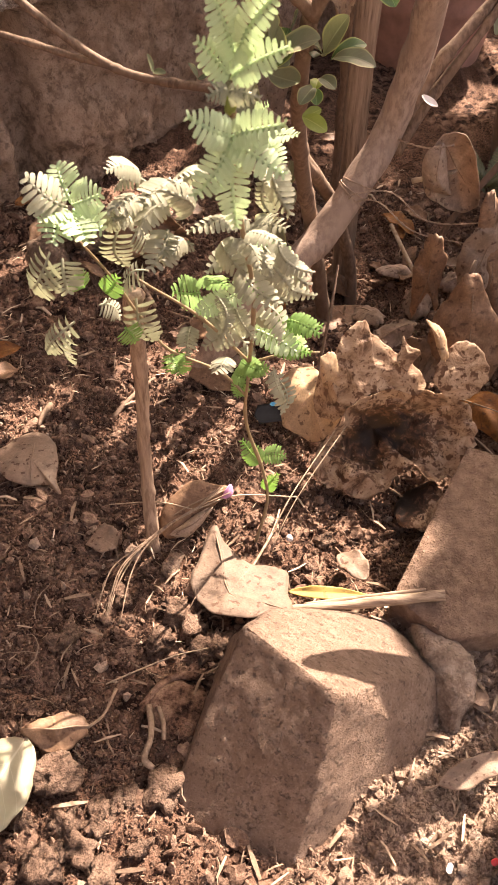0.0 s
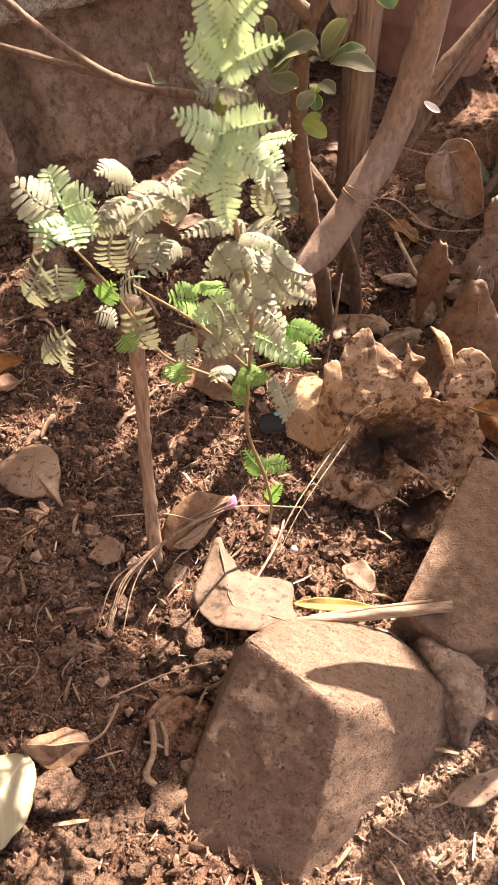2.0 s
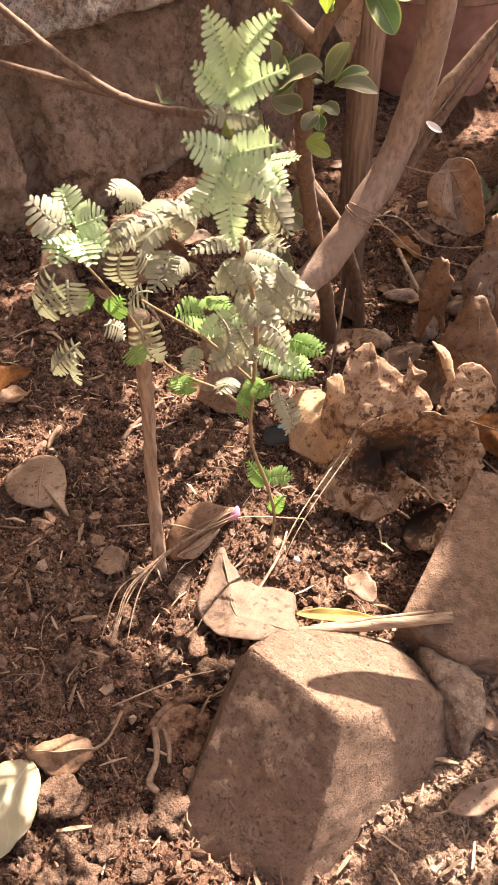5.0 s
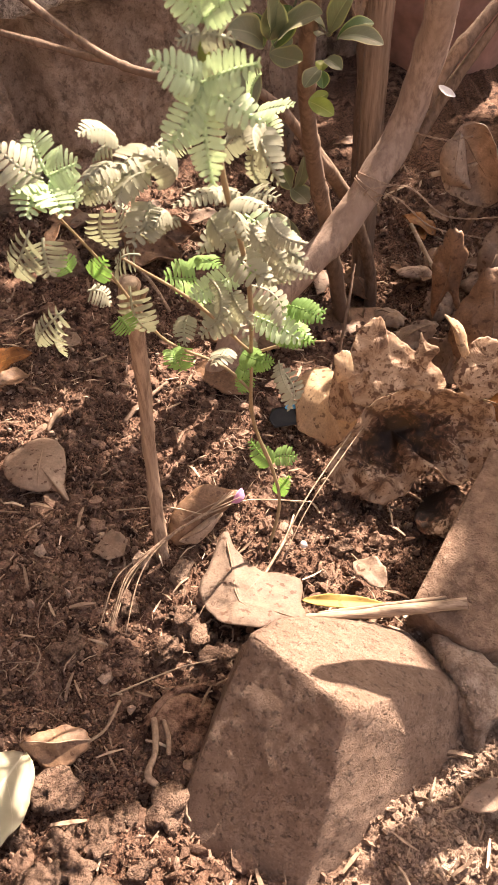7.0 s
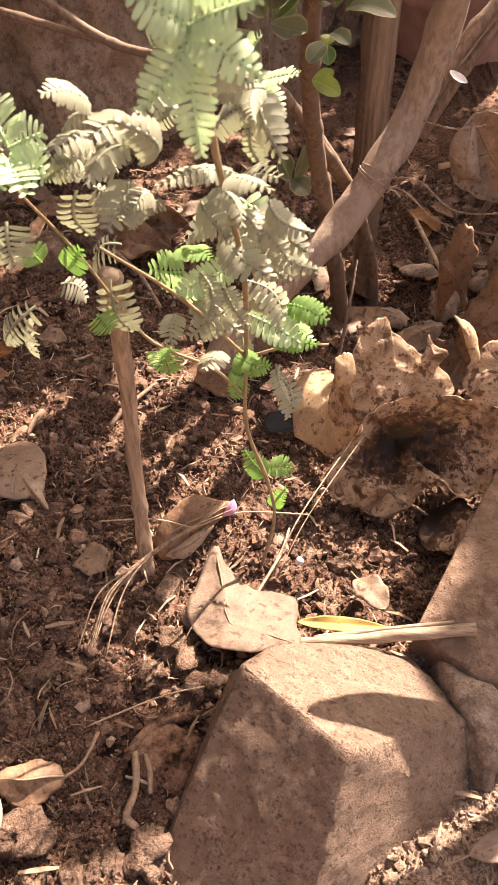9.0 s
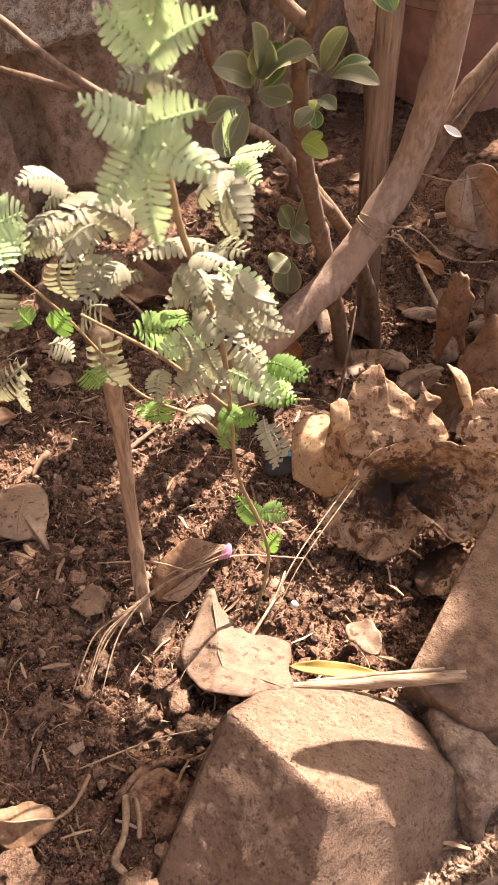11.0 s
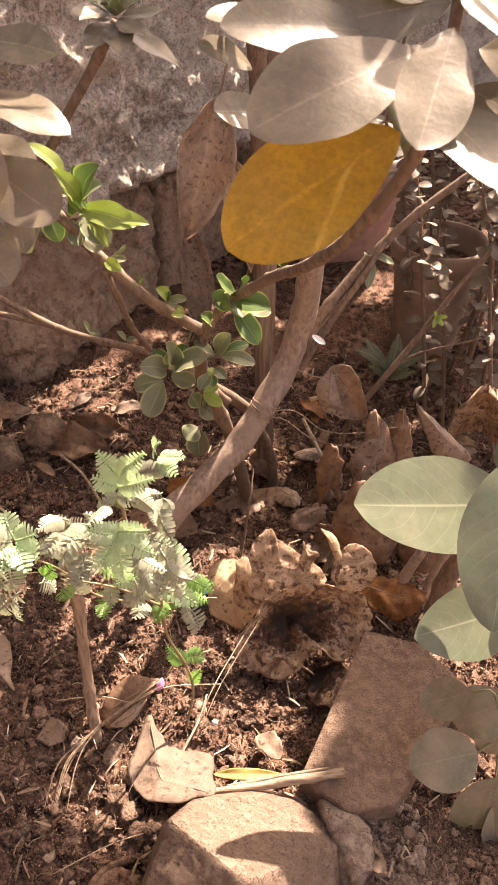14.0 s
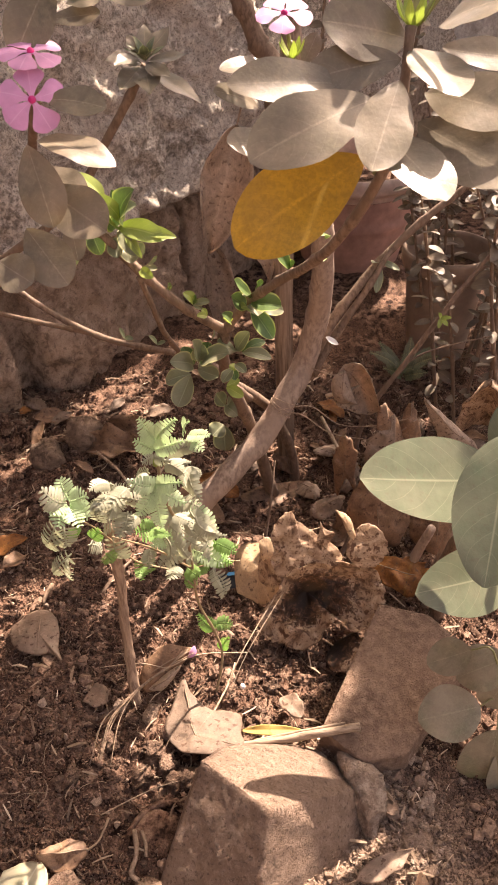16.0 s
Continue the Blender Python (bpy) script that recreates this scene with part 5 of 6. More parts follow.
solid("dead_sapling", tube([(0.05, 1.2, -0.06, 0.013), (0.045, 1.2, 0.25, 0.013), (0.031, 1.2, 0.474, 0.0125), (0.015, 1.2, 0.515, 0.012), (-0.010, 1.2, 0.57, 0.0115), (-0.032, 1.2, 0.635, 0.011), (-0.045, 1.2, 0.75, 0.010)], 10, 8, 0.22, 6),
      M["twig"], "rough brown upright stem beside the wall", "sapling")

# ---- periwinkles ----
vinca_r = vinca_l = shrub
part("branch", tube([(0.050, 0.482, 0.59, 0.0028), (0.045, 0.55, 0.600, 0.0025), (0.022, 0.618, 0.605, 0.0022), (0.016, 0.62, 0.622, 0.0015)], 7, 7, 0.12, 6), M["greenstem"], vinca_r)
leaves(vinca_r, VINCA_R, "vinca", "egg", 0.05, 0.12, 0.015, (0.05, -0.62, 0.75), 0.4, 500, {"yellow": "blotched yellow dying leaf"}, 1.08)
leaves(vinca_r, VINCA_R2, "vinca", "egg", 0.05, 0.12, 0.015, (0.0, -0.6, 0.8), 0.3, 530)
part("stalk", tube([(0.062, 0.497, 0.65, 0.0017), (0.066, 0.505, 0.672, 0.0015), (0.069, 0.51, 0.695, 0.0013)], 6, 4), M["greenstem"], vinca_r)
part("stalk", tube([(0.064, 0.495, 0.65, 0.0017), (0.078, 0.49, 0.67, 0.0015), (0.093, 0.485, 0.69, 0.0013)], 6, 4), M["greenstem"], vinca_r)
part("stalk", tube([(0.016, 0.62, 0.618, 0.0014), (0.013, 0.615, 0.634, 0.0012)], 6, 4), M["greenstem"], vinca_r)
for k in range(9):
    a = k * 2.4
    b = Vector((0.062, 0.495, 0.648))
    part("bud_leaf", leaf_mesh(b, b + Vector((0.009 * math.cos(a), 0.009 * math.sin(a), 0.014)), 0.005, (math.cos(a), math.sin(a), 0.4), "lance", 0.1, 0.2, nu=6, nv=2, seed=k), M["young"], vinca_r)
for k in range(6):
    a = k * 2.4
    b = Vector((0.017, 0.62, 0.612))
    part("bud_leaf", leaf_mesh(b, b + Vector((0.008 * math.cos(a), 0.008 * math.sin(a), 0.012)), 0.005, (math.cos(a), math.sin(a), 0.4), "lance", 0.1, 0.2, nu=6, nv=2, seed=k), M["young"], vinca_r)
flower(vinca_r, (0.012, 0.612, 0.638), (0.0, -0.42, 0.9), 0.0165, 3)
flower(vinca_r, (0.069, 0.51, 0.698), (0.05, -0.12, 0.98), 0.0165, 5)
flower(vinca_r, (0.05, 0.60, 0.645), (0.1, -0.3, 0.9), 0.014, 7)

leaves(vinca_l, VINCA_L, "vinca", "egg", 0.05, 0.12, 0.03, (0.15, -0.62, 0.75), 0.4, 560)
leaves(vinca_l, VINCA_L2, "vinca", "egg", 0.05, 0.12, 0.03, (0.0, -0.6, 0.8), 0.3, 590)
part("stalk", tube([(-0.118, 0.53, 0.608, 0.0015), (-0.114, 0.515, 0.618, 0.0013), (-0.112, 0.50, 0.622, 0.0011)], 6, 4), M["greenstem"], vinca_l)
part("stalk", tube([(-0.118, 0.53, 0.618, 0.0015), (-0.115, 0.52, 0.635, 0.0011)], 6, 4), M["greenstem"], vinca_l)
flower(vinca_l, (-0.112, 0.497, 0.623), (0.15, -0.8, 0.6), 0.0158, 11)
flower(vinca_l, (-0.113, 0.515, 0.640), (0.1, -0.25, 0.95), 0.0155, 13)

sprig = thing("periwinkle", (-0.46, 0.95, 0.0), "shaded periwinkle shoot with a rosette of leaves", "plant", "periwinkles")
part("stem", tube([(-0.46, 0.95, -0.03, 0.006), (-0.36, 0.92, 0.28, 0.005), (-0.20, 0.885, 0.42, 0.0045), (-0.135, 0.872, 0.505, 0.0042), (-0.097, 0.862, 0.562, 0.004)], 8, 8, 0.12, 7), M["twig"], sprig)
leaves(sprig, ROSETTE, "vinca", "lance", 0.05, 0.15, 0.03, (0.0, -0.5, 0.8), 0.3, 600)
for k in range(10):
    a, tilt = k * 2.4, 0.4 + 0.07 * k
    b = Vector((-0.096, 0.860, 0.566))
    part("leaf", leaf_mesh(b, b + Vector((math.cos(a) * tilt, math.sin(a) * tilt - 0.2, 1.0 - 0.5 * tilt)).normalized() * 0.022, 0.009, (-math.cos(a), -math.sin(a), 0.5), "lance", 0.06, 0.2, seed=k, nu=10, nv=4), M["shrub"], sprig)

# ---- broad-leaved plant ----
broad = thing("broad_leaved_plant", (0.27, 0.66, 0.0), "broad grey-green leaves on a brown stem beside the slab", "plant")
part("stem", tube([(0.20, 0.70, -0.02, 0.010), (0.205, 0.69, 0.12, 0.009), (0.235, 0.66, 0.22, 0.007), (0.25, 0.64, 0.30, 0.005)], 9, 8, 0.2, 6), M["twig"], broad)
leaves(broad, BROAD, "big", "oval", 0.05, 0.12, 0.012, (0.0, -0.6, 0.8), 0.15, 640)

low = thing("low_leafy_plant", (0.24, 0.53, 0.0), "low plant with rounded dusty green leaves", "plant")
part("stem", tube([(0.24, 0.53, -0.03, 0.004), (0.23, 0.535, 0.04, 0.0036), (0.22, 0.54, 0.075, 0.003)], 7, 6, 0.1), M["greenstem"], low)
for row in LOW:
    part("stalk", tube([(0.222, 0.538, 0.055, 0.0013), ((row[0][0] + 0.22) / 2, (row[0][1] + 0.54) / 2, row[0][2] + 0.004, 0.0011), (*row[0], 0.0009)], 6, 4), M["greenstem"], low)
leaves(low, LOW, "spin", "oval", 0.05, 0.12, 0.02, (0.0, -0.45, 0.9), 0.2, 660)

# ---- pots ----
def pot(name, x, y, z, radius, height, mat, rim_mat, label, bands=()):
    ob = thing(name, (x, y, z), label, "flower pot")
    def lathe(profile, seg=48):
        bm = bmesh.new()
        rings = []
        for r, h in profile:
            rings.append([bm.verts.new((x + r * math.cos(2 * math.pi * k / seg), y + r * math.sin(2 * math.pi * k / seg), z + h)) for k in range(seg)])
        for a, b in zip(rings, rings[1:]):
            for k in range(seg):
                bm.faces.new((a[k], a[(k + 1) % seg], b[(k + 1) % seg], b[k]))
        return bm
    body = [(radius * 0.62, 0.0)]
    for i in range(1, 20):
        h = i / 20
        r = radius * (0.62 + 0.27 * h ** 0.8)
        for c in bands:
            r += radius * 0.025 * math.exp(-((h - c) / 0.02) ** 2)
        body.append((r, height * 0.9 * h))
    body += [(radius * 0.9, height * 0.86), (radius * 0.9, height * 0.9)]
    part("body", lathe([(0.001, 0.0)] + body), mat, ob)
    part("rim", lathe([(radius * 0.90, height * 0.86), (radius * 0.97, height * 0.865), (radius, height * 0.90), (radius, height * 0.97), (radius * 0.985, height), (radius * 0.93, height), (radius * 0.90, height * 0.97), (radius * 0.88, height * 0.8)]), rim_mat, ob, "thick dusty rim")
    fill = bmesh.new()
    bmesh.ops.create_circle(fill, cap_ends=True, radius=radius * 0.89, segments=48)
    bmesh.ops.triangulate(fill, faces=fill.faces)
    part("potting_soil", moved(fill, Matrix.Translation((x, y, z + height * 0.80))), M["soil"], ob)
    return ob


pot("flower_pot", 0.225, 1.71, -0.035, 0.157, 0.24, M["terracotta"], M["rimdust"], "round terracotta plastic pot with a dusty rim", (0.78, 0.62, 0.60))
pot("clay_pot", 0.325, 1.29, -0.02, 0.075, 0.21, M["clay"], M["clay"], "dull brown clay pot behind twigs")

# ---- fallen leaves ----
def dead_leaf(base, tip, width, mat, label, facing=(0, 0, 1), shape="oval", arch=0.08, fold=0.15, wave=0.05, curl=0.0, ragged=0.15, crumple=0.0, twist=0.0, seed=0, nu=18, nv=10):
    ob = thing("dead_leaf", base, label, "dead leaf", "fallen leaves")
    part("blade", leaf_mesh(base, tip, width, facing, shape, arch, fold, wave, twist, curl, seed, nu, nv, ragged, crumple, thick=0.0006), M[mat], ob)
    b, d = Vector(base), (Vector(base) - Vector(tip))
    r = 0.0004 + 0.012 * width
    e = b + d * random.Random(seed).uniform(0.12, 0.28)
    part("stalk", tube([(*(b - d * 0.1), r * 0.8), (*b, r), (e.x, e.y, max(e.z, ground_height(e.x, e.y) + 0.002), r * 1.3)], 5, 3), M["litter"], ob)


def torn_leaf(edge, mat, label, dome=(0, 0, 0.006), ragged=0.12, crumple=0.003, seed=0, stalk=None, centre=None):
    ob = thing("dead_leaf", edge[0], label, "dead leaf", "fallen leaves")
    part("blade", outline_leaf(edge, dome, ragged, crumple, seed, centre=centre), M[mat], ob)
    p = [Vector(e) for e in edge]
    c, d, far = Vector(centre) if centre else sum(p, Vector()) / len(p), Vector(dome), p[len(p) // 2]
    at = lambda a, t: c + (a - c) * t + d * (1 - t * t) + Vector((0, -0.0003, 0.0006))
    part("midrib", tube([(*at(p[0], 0.98), 0.0008), (*at(p[0], 0.5), 0.0007), (*at(p[0], 0.0), 0.0006), (*at(far, 0.5), 0.0005), (*at(far, 0.9), 0.0003)], 5, 3), M["litter"], ob)
    if stalk:
        part("stalk", tube(stalk, 5, 4, 0.2), M["litter"], ob)


torn_leaf([(-0.262, 0.707, 0.014), (-0.282, 0.700, 0.012), (-0.294, 0.683, 0.012), (-0.291, 0.665, 0.012), (-0.278, 0.652, 0.010), (-0.258, 0.648, 0.008), (-0.243, 0.650, 0.008), (-0.230, 0.640, 0.006), (-0.236, 0.655, 0.010), (-0.237, 0.673, 0.014), (-0.246, 0.695, 0.016)],
          "dead", "dry heart-shaped leaf with a drip tip on soil", (0, 0, 0.007), 0.05, 0.002, 1)
solid("bark_strip", tube([(-0.262, 0.755, 0.004, 0.003), (-0.265, 0.735, 0.008, 0.0028), (-0.265, 0.72, 0.010, 0.0014)], 7, 4, 0.2), M["litter"], "short dry brown bark strip on soil", "bark strip")
torn_leaf([(-0.080, 0.627, 0.037), (-0.096, 0.630, 0.039), (-0.112, 0.631, 0.041), (-0.126, 0.623, 0.033), (-0.135, 0.616, 0.026), (-0.138, 0.605, 0.014), (-0.133, 0.597, 0.006), (-0.121, 0.598, 0.007), (-0.109, 0.602, 0.011), (-0.102, 0.612, 0.021), (-0.091, 0.619, 0.028)],
          "deadbrown", "curled brown leaf leaning beside the dry stick", (0, -0.001, 0.006), 0.05, 0.002, 2)
torn_leaf([(-0.095, 0.611, 0.031), (-0.107, 0.607, 0.027), (-0.118, 0.601, 0.021), (-0.129, 0.595, 0.014), (-0.116, 0.594, 0.013), (-0.106, 0.600, 0.019), (-0.099, 0.606, 0.026)], "drab", "pale ribbed fold of a dry leaf", (0, -0.004, 0.003), 0.1, 0.002, 27)
torn_leaf([(-0.094, 0.606, 0.016), (-0.103, 0.574, 0.013), (-0.109, 0.558, 0.012), (-0.108, 0.545, 0.012), (-0.100, 0.531, 0.013), (-0.087, 0.518, 0.020), (-0.063, 0.515, 0.021), (-0.046, 0.520, 0.020), (-0.030, 0.522, 0.020), (-0.032, 0.541, 0.014), (-0.033, 0.562, 0.013),
           (-0.048, 0.566, 0.014), (-0.060, 0.567, 0.014), (-0.071, 0.573, 0.014), (-0.078, 0.581, 0.014), (-0.086, 0.591, 0.015)],
          "tornskin", "large torn brown leaf lying on the soil", (0, 0, 0.003), 0.04, 0.003, 3, centre=(-0.078, 0.538, 0.015))
dead_leaf((0.012, 0.585, 0.008), (0.030, 0.555, 0.016), 0.022, "dead", "small crumpled dry leaf on the soil", (0.2, -0.5, 0.8), "oval", 0.1, 0.2, 0.1, seed=5)
dead_leaf((-0.032, 0.546, 0.010), (0.034, 0.541, 0.014), 0.010, "strip", "narrow yellow dried leaf on the soil", (0, -0.4, 0.9), "lance", 0.05, 0.3, 0.05, seed=6)
dead_leaf((-0.06, 0.892, -0.03), (0.082, 0.985, -0.045), 0.042, "deadbrown", "long brown dead leaf on the soil behind", (-0.1, -0.5, 0.8), "lance", 0.06, 0.15, 0.06, seed=7)
dead_leaf((-0.212, 0.424, 0.012), (-0.243, 0.345, 0.022), 0.046, "pale", "pale greenish fallen leaf catching sunlight", (0.3, -0.2, 0.9), "oval", 0.08, 0.25, 0.04, seed=8)
torn_leaf([(-0.170, 0.434, 0.012), (-0.184, 0.441, 0.016), (-0.200, 0.437, 0.016), (-0.214, 0.428, 0.018), (-0.205, 0.420, 0.010), (-0.190, 0.415, 0.006), (-0.178, 0.424, 0.008)], "deadbrown", "small twisted dry leaf with a long stalk", (0, 0, 0.006), 0.12, 0.004, 9,
          [(-0.172, 0.432, 0.012, 0.0012), (-0.162, 0.442, 0.011, 0.0011), (-0.156, 0.462, 0.010, 0.0015)])
dead_leaf((0.065, 0.402, 0.008), (0.118, 0.425, 0.010), 0.018, "dead", "long wavy dry leaf beside the stone block", (0, -0.5, 0.8), "lance", 0.08, 0.3, 0.1, seed=11)
dead_leaf((0.098, 0.345, 0.004), (0.122, 0.405, 0.012), 0.026, "deadbrown", "folded reddish dry leaf on the soil", (0.3, -0.5, 0.8), "oval", 0.1, 0.35, 0.06, seed=12)
dead_leaf((-0.195, 0.600, 0.006), (-0.172, 0.582, 0.012), 0.026, "dead", "small brown leaf scrap on the soil", (0.1, -0.3, 0.9), "strip", 0.05, 0.2, 0.04, seed=13)
dead_leaf((-0.14, 0.84, -0.01), (-0.085, 0.785, 0.0), 0.026, "deadbrown", "brown strap-like dead leaf on the soil", (-0.2, -0.4, 0.9), "strip", 0.05, 0.1, 0.04, seed=14)
dead_leaf((-0.135, 0.90, 0.0), (-0.05, 0.86, 0.0), 0.055, "deadbrown", "brown dead leaf under the mimosa", (0.1, -0.4, 0.9), "oval", 0.08, 0.2, 0.06, seed=15)
dead_leaf((-0.09, 0.95, 0.0), (-0.03, 0.90, 0.01), 0.04, "orange", "orange-brown dead leaf under the shrub", (0.1, -0.4, 0.9), "oval", 0.08, 0.2, 0.06, seed=16)
dead_leaf((0.073, 0.660, -0.008), (0.105, 0.625, -0.004), 0.05, "rotdark", "dark leaf under the rotting leaf", (0.1, -0.5, 0.8), "oval", 0.08, 0.2, 0.06, seed=17)
# standing dry leaves behind the rotting leaf
torn_leaf([(0.102, 0.905, 0.209), (0.092, 0.902, 0.188), (0.093, 0.902, 0.170), (0.101, 0.905, 0.152), (0.114, 0.911, 0.140), (0.130, 0.915, 0.131), (0.145, 0.918, 0.128), (0.154, 0.912, 0.137), (0.151, 0.906, 0.157), (0.143, 0.905, 0.179), (0.138, 0.905, 0.194), (0.129, 0.906, 0.209), (0.119, 0.906, 0.216), (0.110, 0.905, 0.215)],
          "drab", "upright curled dry leaf with a folded top", (0.004, 0.016, 0.0), 0.03, 0.004, 20)
torn_leaf([(0.104, 0.902, 0.208), (0.094, 0.902, 0.200), (0.090, 0.902, 0.189), (0.092, 0.902, 0.174), (0.100, 0.902, 0.160), (0.112, 0.904, 0.156), (0.124, 0.908, 0.153), (0.119, 0.906, 0.166), (0.112, 0.904, 0.187), (0.108, 0.903, 0.201)], "drab", "pale lapped fold of a curled dry leaf", (-0.003, -0.012, 0.0), 0.04, 0.003, 19)
torn_leaf([(0.153, 0.870, 0.178), (0.144, 0.866, 0.170), (0.143, 0.860, 0.150), (0.148, 0.856, 0.120), (0.152, 0.852, 0.089), (0.164, 0.850, 0.055), (0.181, 0.848, 0.034), (0.193, 0.850, 0.030), (0.189, 0.860, 0.083), (0.173, 0.868, 0.145)], "deadbrown", "broad shaded reddish-brown leaf standing upright", (0.0, -0.012, 0.0), 0.06, 0.005, 28)
torn_leaf([(0.105, 0.86, 0.140), (0.096, 0.862, 0.118), (0.090, 0.86, 0.092), (0.100, 0.862, 0.045), (0.108, 0.855, 0.075), (0.121, 0.855, 0.060), (0.119, 0.858, 0.11)], "deadbrown", "shrivelled dark brown hanging leaf", (0.0, -0.006, 0.0), 0.3, 0.012, 21)
torn_leaf([(0.163, 0.865, 0.166), (0.142, 0.858, 0.145), (0.128, 0.85, 0.122), (0.138, 0.845, 0.080), (0.155, 0.84, 0.065), (0.163, 0.85, 0.115)], "dead", "pointed brown dry leaf standing among litter", (0.002, -0.006, 0.002), 0.16, 0.009, 22)
torn_leaf([(0.187, 0.88, 0.172), (0.176, 0.878, 0.150), (0.169, 0.872, 0.120), (0.182, 0.865, 0.092), (0.204, 0.868, 0.110), (0.196, 0.875, 0.145)], "deadbrown", "upright reddish-brown dry leaf with a hooked tip", (0.0, -0.008, 0.0), 0.16, 0.009, 23)
torn_leaf([(0.208, 0.90, 0.160), (0.226, 0.895, 0.150), (0.252, 0.89, 0.125), (0.280, 0.885, 0.092), (0.255, 0.88, 0.085), (0.232, 0.885, 0.105)], "drab", "leaning dry leaf with a pale midrib", (0.0, -0.012, 0.008), 0.10, 0.006, 24)
torn_leaf([(0.131, 0.802, 0.135), (0.112, 0.798, 0.112), (0.101, 0.79, 0.080), (0.113, 0.782, 0.050), (0.140, 0.775, 0.036), (0.165, 0.775, 0.035), (0.175, 0.785, 0.07), (0.155, 0.798, 0.10)], "deadbrown", "broad brown leathery dry leaf leaning on others", (0.0, -0.008, 0.004), 0.10, 0.008, 25)
torn_leaf([(0.128, 0.745, 0.035), (0.160, 0.742, 0.045), (0.188, 0.730, 0.050), (0.196, 0.712, 0.040), (0.176, 0.702, 0.026), (0.145, 0.712, 0.024)], "orange", "orange-brown glowing dry leaf", (0.0, -0.003, 0.003), 0.25, 0.012, 26)
dead_leaf((0.10, 0.86, -0.02), (0.14, 0.80, 0.02), 0.046, "dead", "crumpled pale dry leaf on the soil", (-0.1, -0.7, 0.7), "oval", 0.1, 0.3, 0.10, 0.2, crumple=0.012, seed=27)
torn_leaf([(0.20, 0.80, 0.105), (0.185, 0.795, 0.08), (0.18, 0.785, 0.04), (0.21, 0.77, 0.02), (0.245, 0.78, 0.04), (0.24, 0.80, 0.09)], "deadbrown", "dark brown leathery leaf beside the broad leaves", (0.0, -0.012, 0.004), 0.08, 0.006, 29)
torn_leaf([(0.22, 0.87, 0.10), (0.20, 0.86, 0.06), (0.21, 0.85, 0.02), (0.25, 0.85, 0.02), (0.26, 0.865, 0.07)], "dead", "crumpled brown leaf under the twig", (0.0, -0.014, 0.004), 0.12, 0.008, 28)
for k, (x, y, a) in enumerate(((0.09, 0.89, 0.5), (0.16, 0.90, 2.2), (0.20, 0.92, 4.0), (0.13, 0.96, 1.2), (0.24, 0.93, 3.0), (0.07, 0.95, 5.2), (0.18, 0.99, 0.2), (0.22, 0.83, 2.9), (0.29, 0.95, 1.7), (0.27, 0.87, 4.4), (0.04, 1.02, 2.0), (0.11, 1.03, 3.6))):
    z, u, v = ground_height(x, y), Vector((math.cos(a), math.sin(a), 0.25)), Vector((-math.sin(a), math.cos(a), 0.15))
    c = Vector((x, y, z + 0.014))
    torn_leaf([c + u * 0.028, c + u * 0.012 + v * 0.013, c - u * 0.012 + v * 0.015, c - u * 0.026, c - u * 0.010 - v * 0.014, c + u * 0.014 - v * 0.012], ("dead", "deadbrown", "drab")[k % 3], "small crumpled dry leaf on the soil", (0, -0.004, 0.010), 0.2, 0.008, 60 + k)
# dry leaves hanging by the wall
dead_leaf((-0.016, 1.075, 0.452), (-0.060, 1.05, 0.300), 0.062, "drab", "long grey-brown dead leaf hanging by the wall", (0.15, -0.95, 0.2), "lance", 0.05, 0.25, 0.10, 0.2, crumple=0.006, twist=0.25, seed=30, nu=28, nv=12)
dead_leaf((0.0, 1.15, 0.36), (0.02, 1.10, 0.23), 0.045, "drab", "smaller dead leaf hanging by the wall", (0.2, -0.9, 0.3), "lance", 0.08, 0.3, 0.10, 0.2, crumple=0.010, twist=0.5, seed=31)
dead_leaf((-0.065, 1.32, 0.20), (-0.055, 1.25, 0.02), 0.05, "dead", "dead leaf leaning against the wall foot", (0.4, -0.8, 0.3), "lance", 0.06, 0.3, 0.10, 0.2, crumple=0.010, twist=0.5, seed=32)
rnd = random.Random(77)
for k in range(46):
    x, y = rnd.uniform(-0.1, 0.36), rnd.uniform(0.86, 1.35)
    if k % 3 == 0:
        x, y = rnd.uniform(-0.42, 0.0), rnd.uniform(0.75, 1.15)
    a, ln = rnd.uniform(0, 6.28), rnd.uniform(0.02, 0.055)
    z = ground_height(x, y) + 0.006
    dead_leaf((x, y, z), (x + ln * math.cos(a), y + ln * math.sin(a), ground_height(x + ln * math.cos(a), y + ln * math.sin(a)) + rnd.uniform(0.004, 0.02)), ln * rnd.uniform(0.35, 0.6),
              rnd.choice(("dead", "dead", "deadbrown", "deadbrown", "orange")), "small dry fallen leaf on the soil", (rnd.uniform(-0.4, 0.4), rnd.uniform(-0.6, 0), 0.9), rnd.choice(("oval", "lance", "egg")), 0.1, 0.2, 0.08, 0.08, seed=200 + k, nu=10, nv=6)


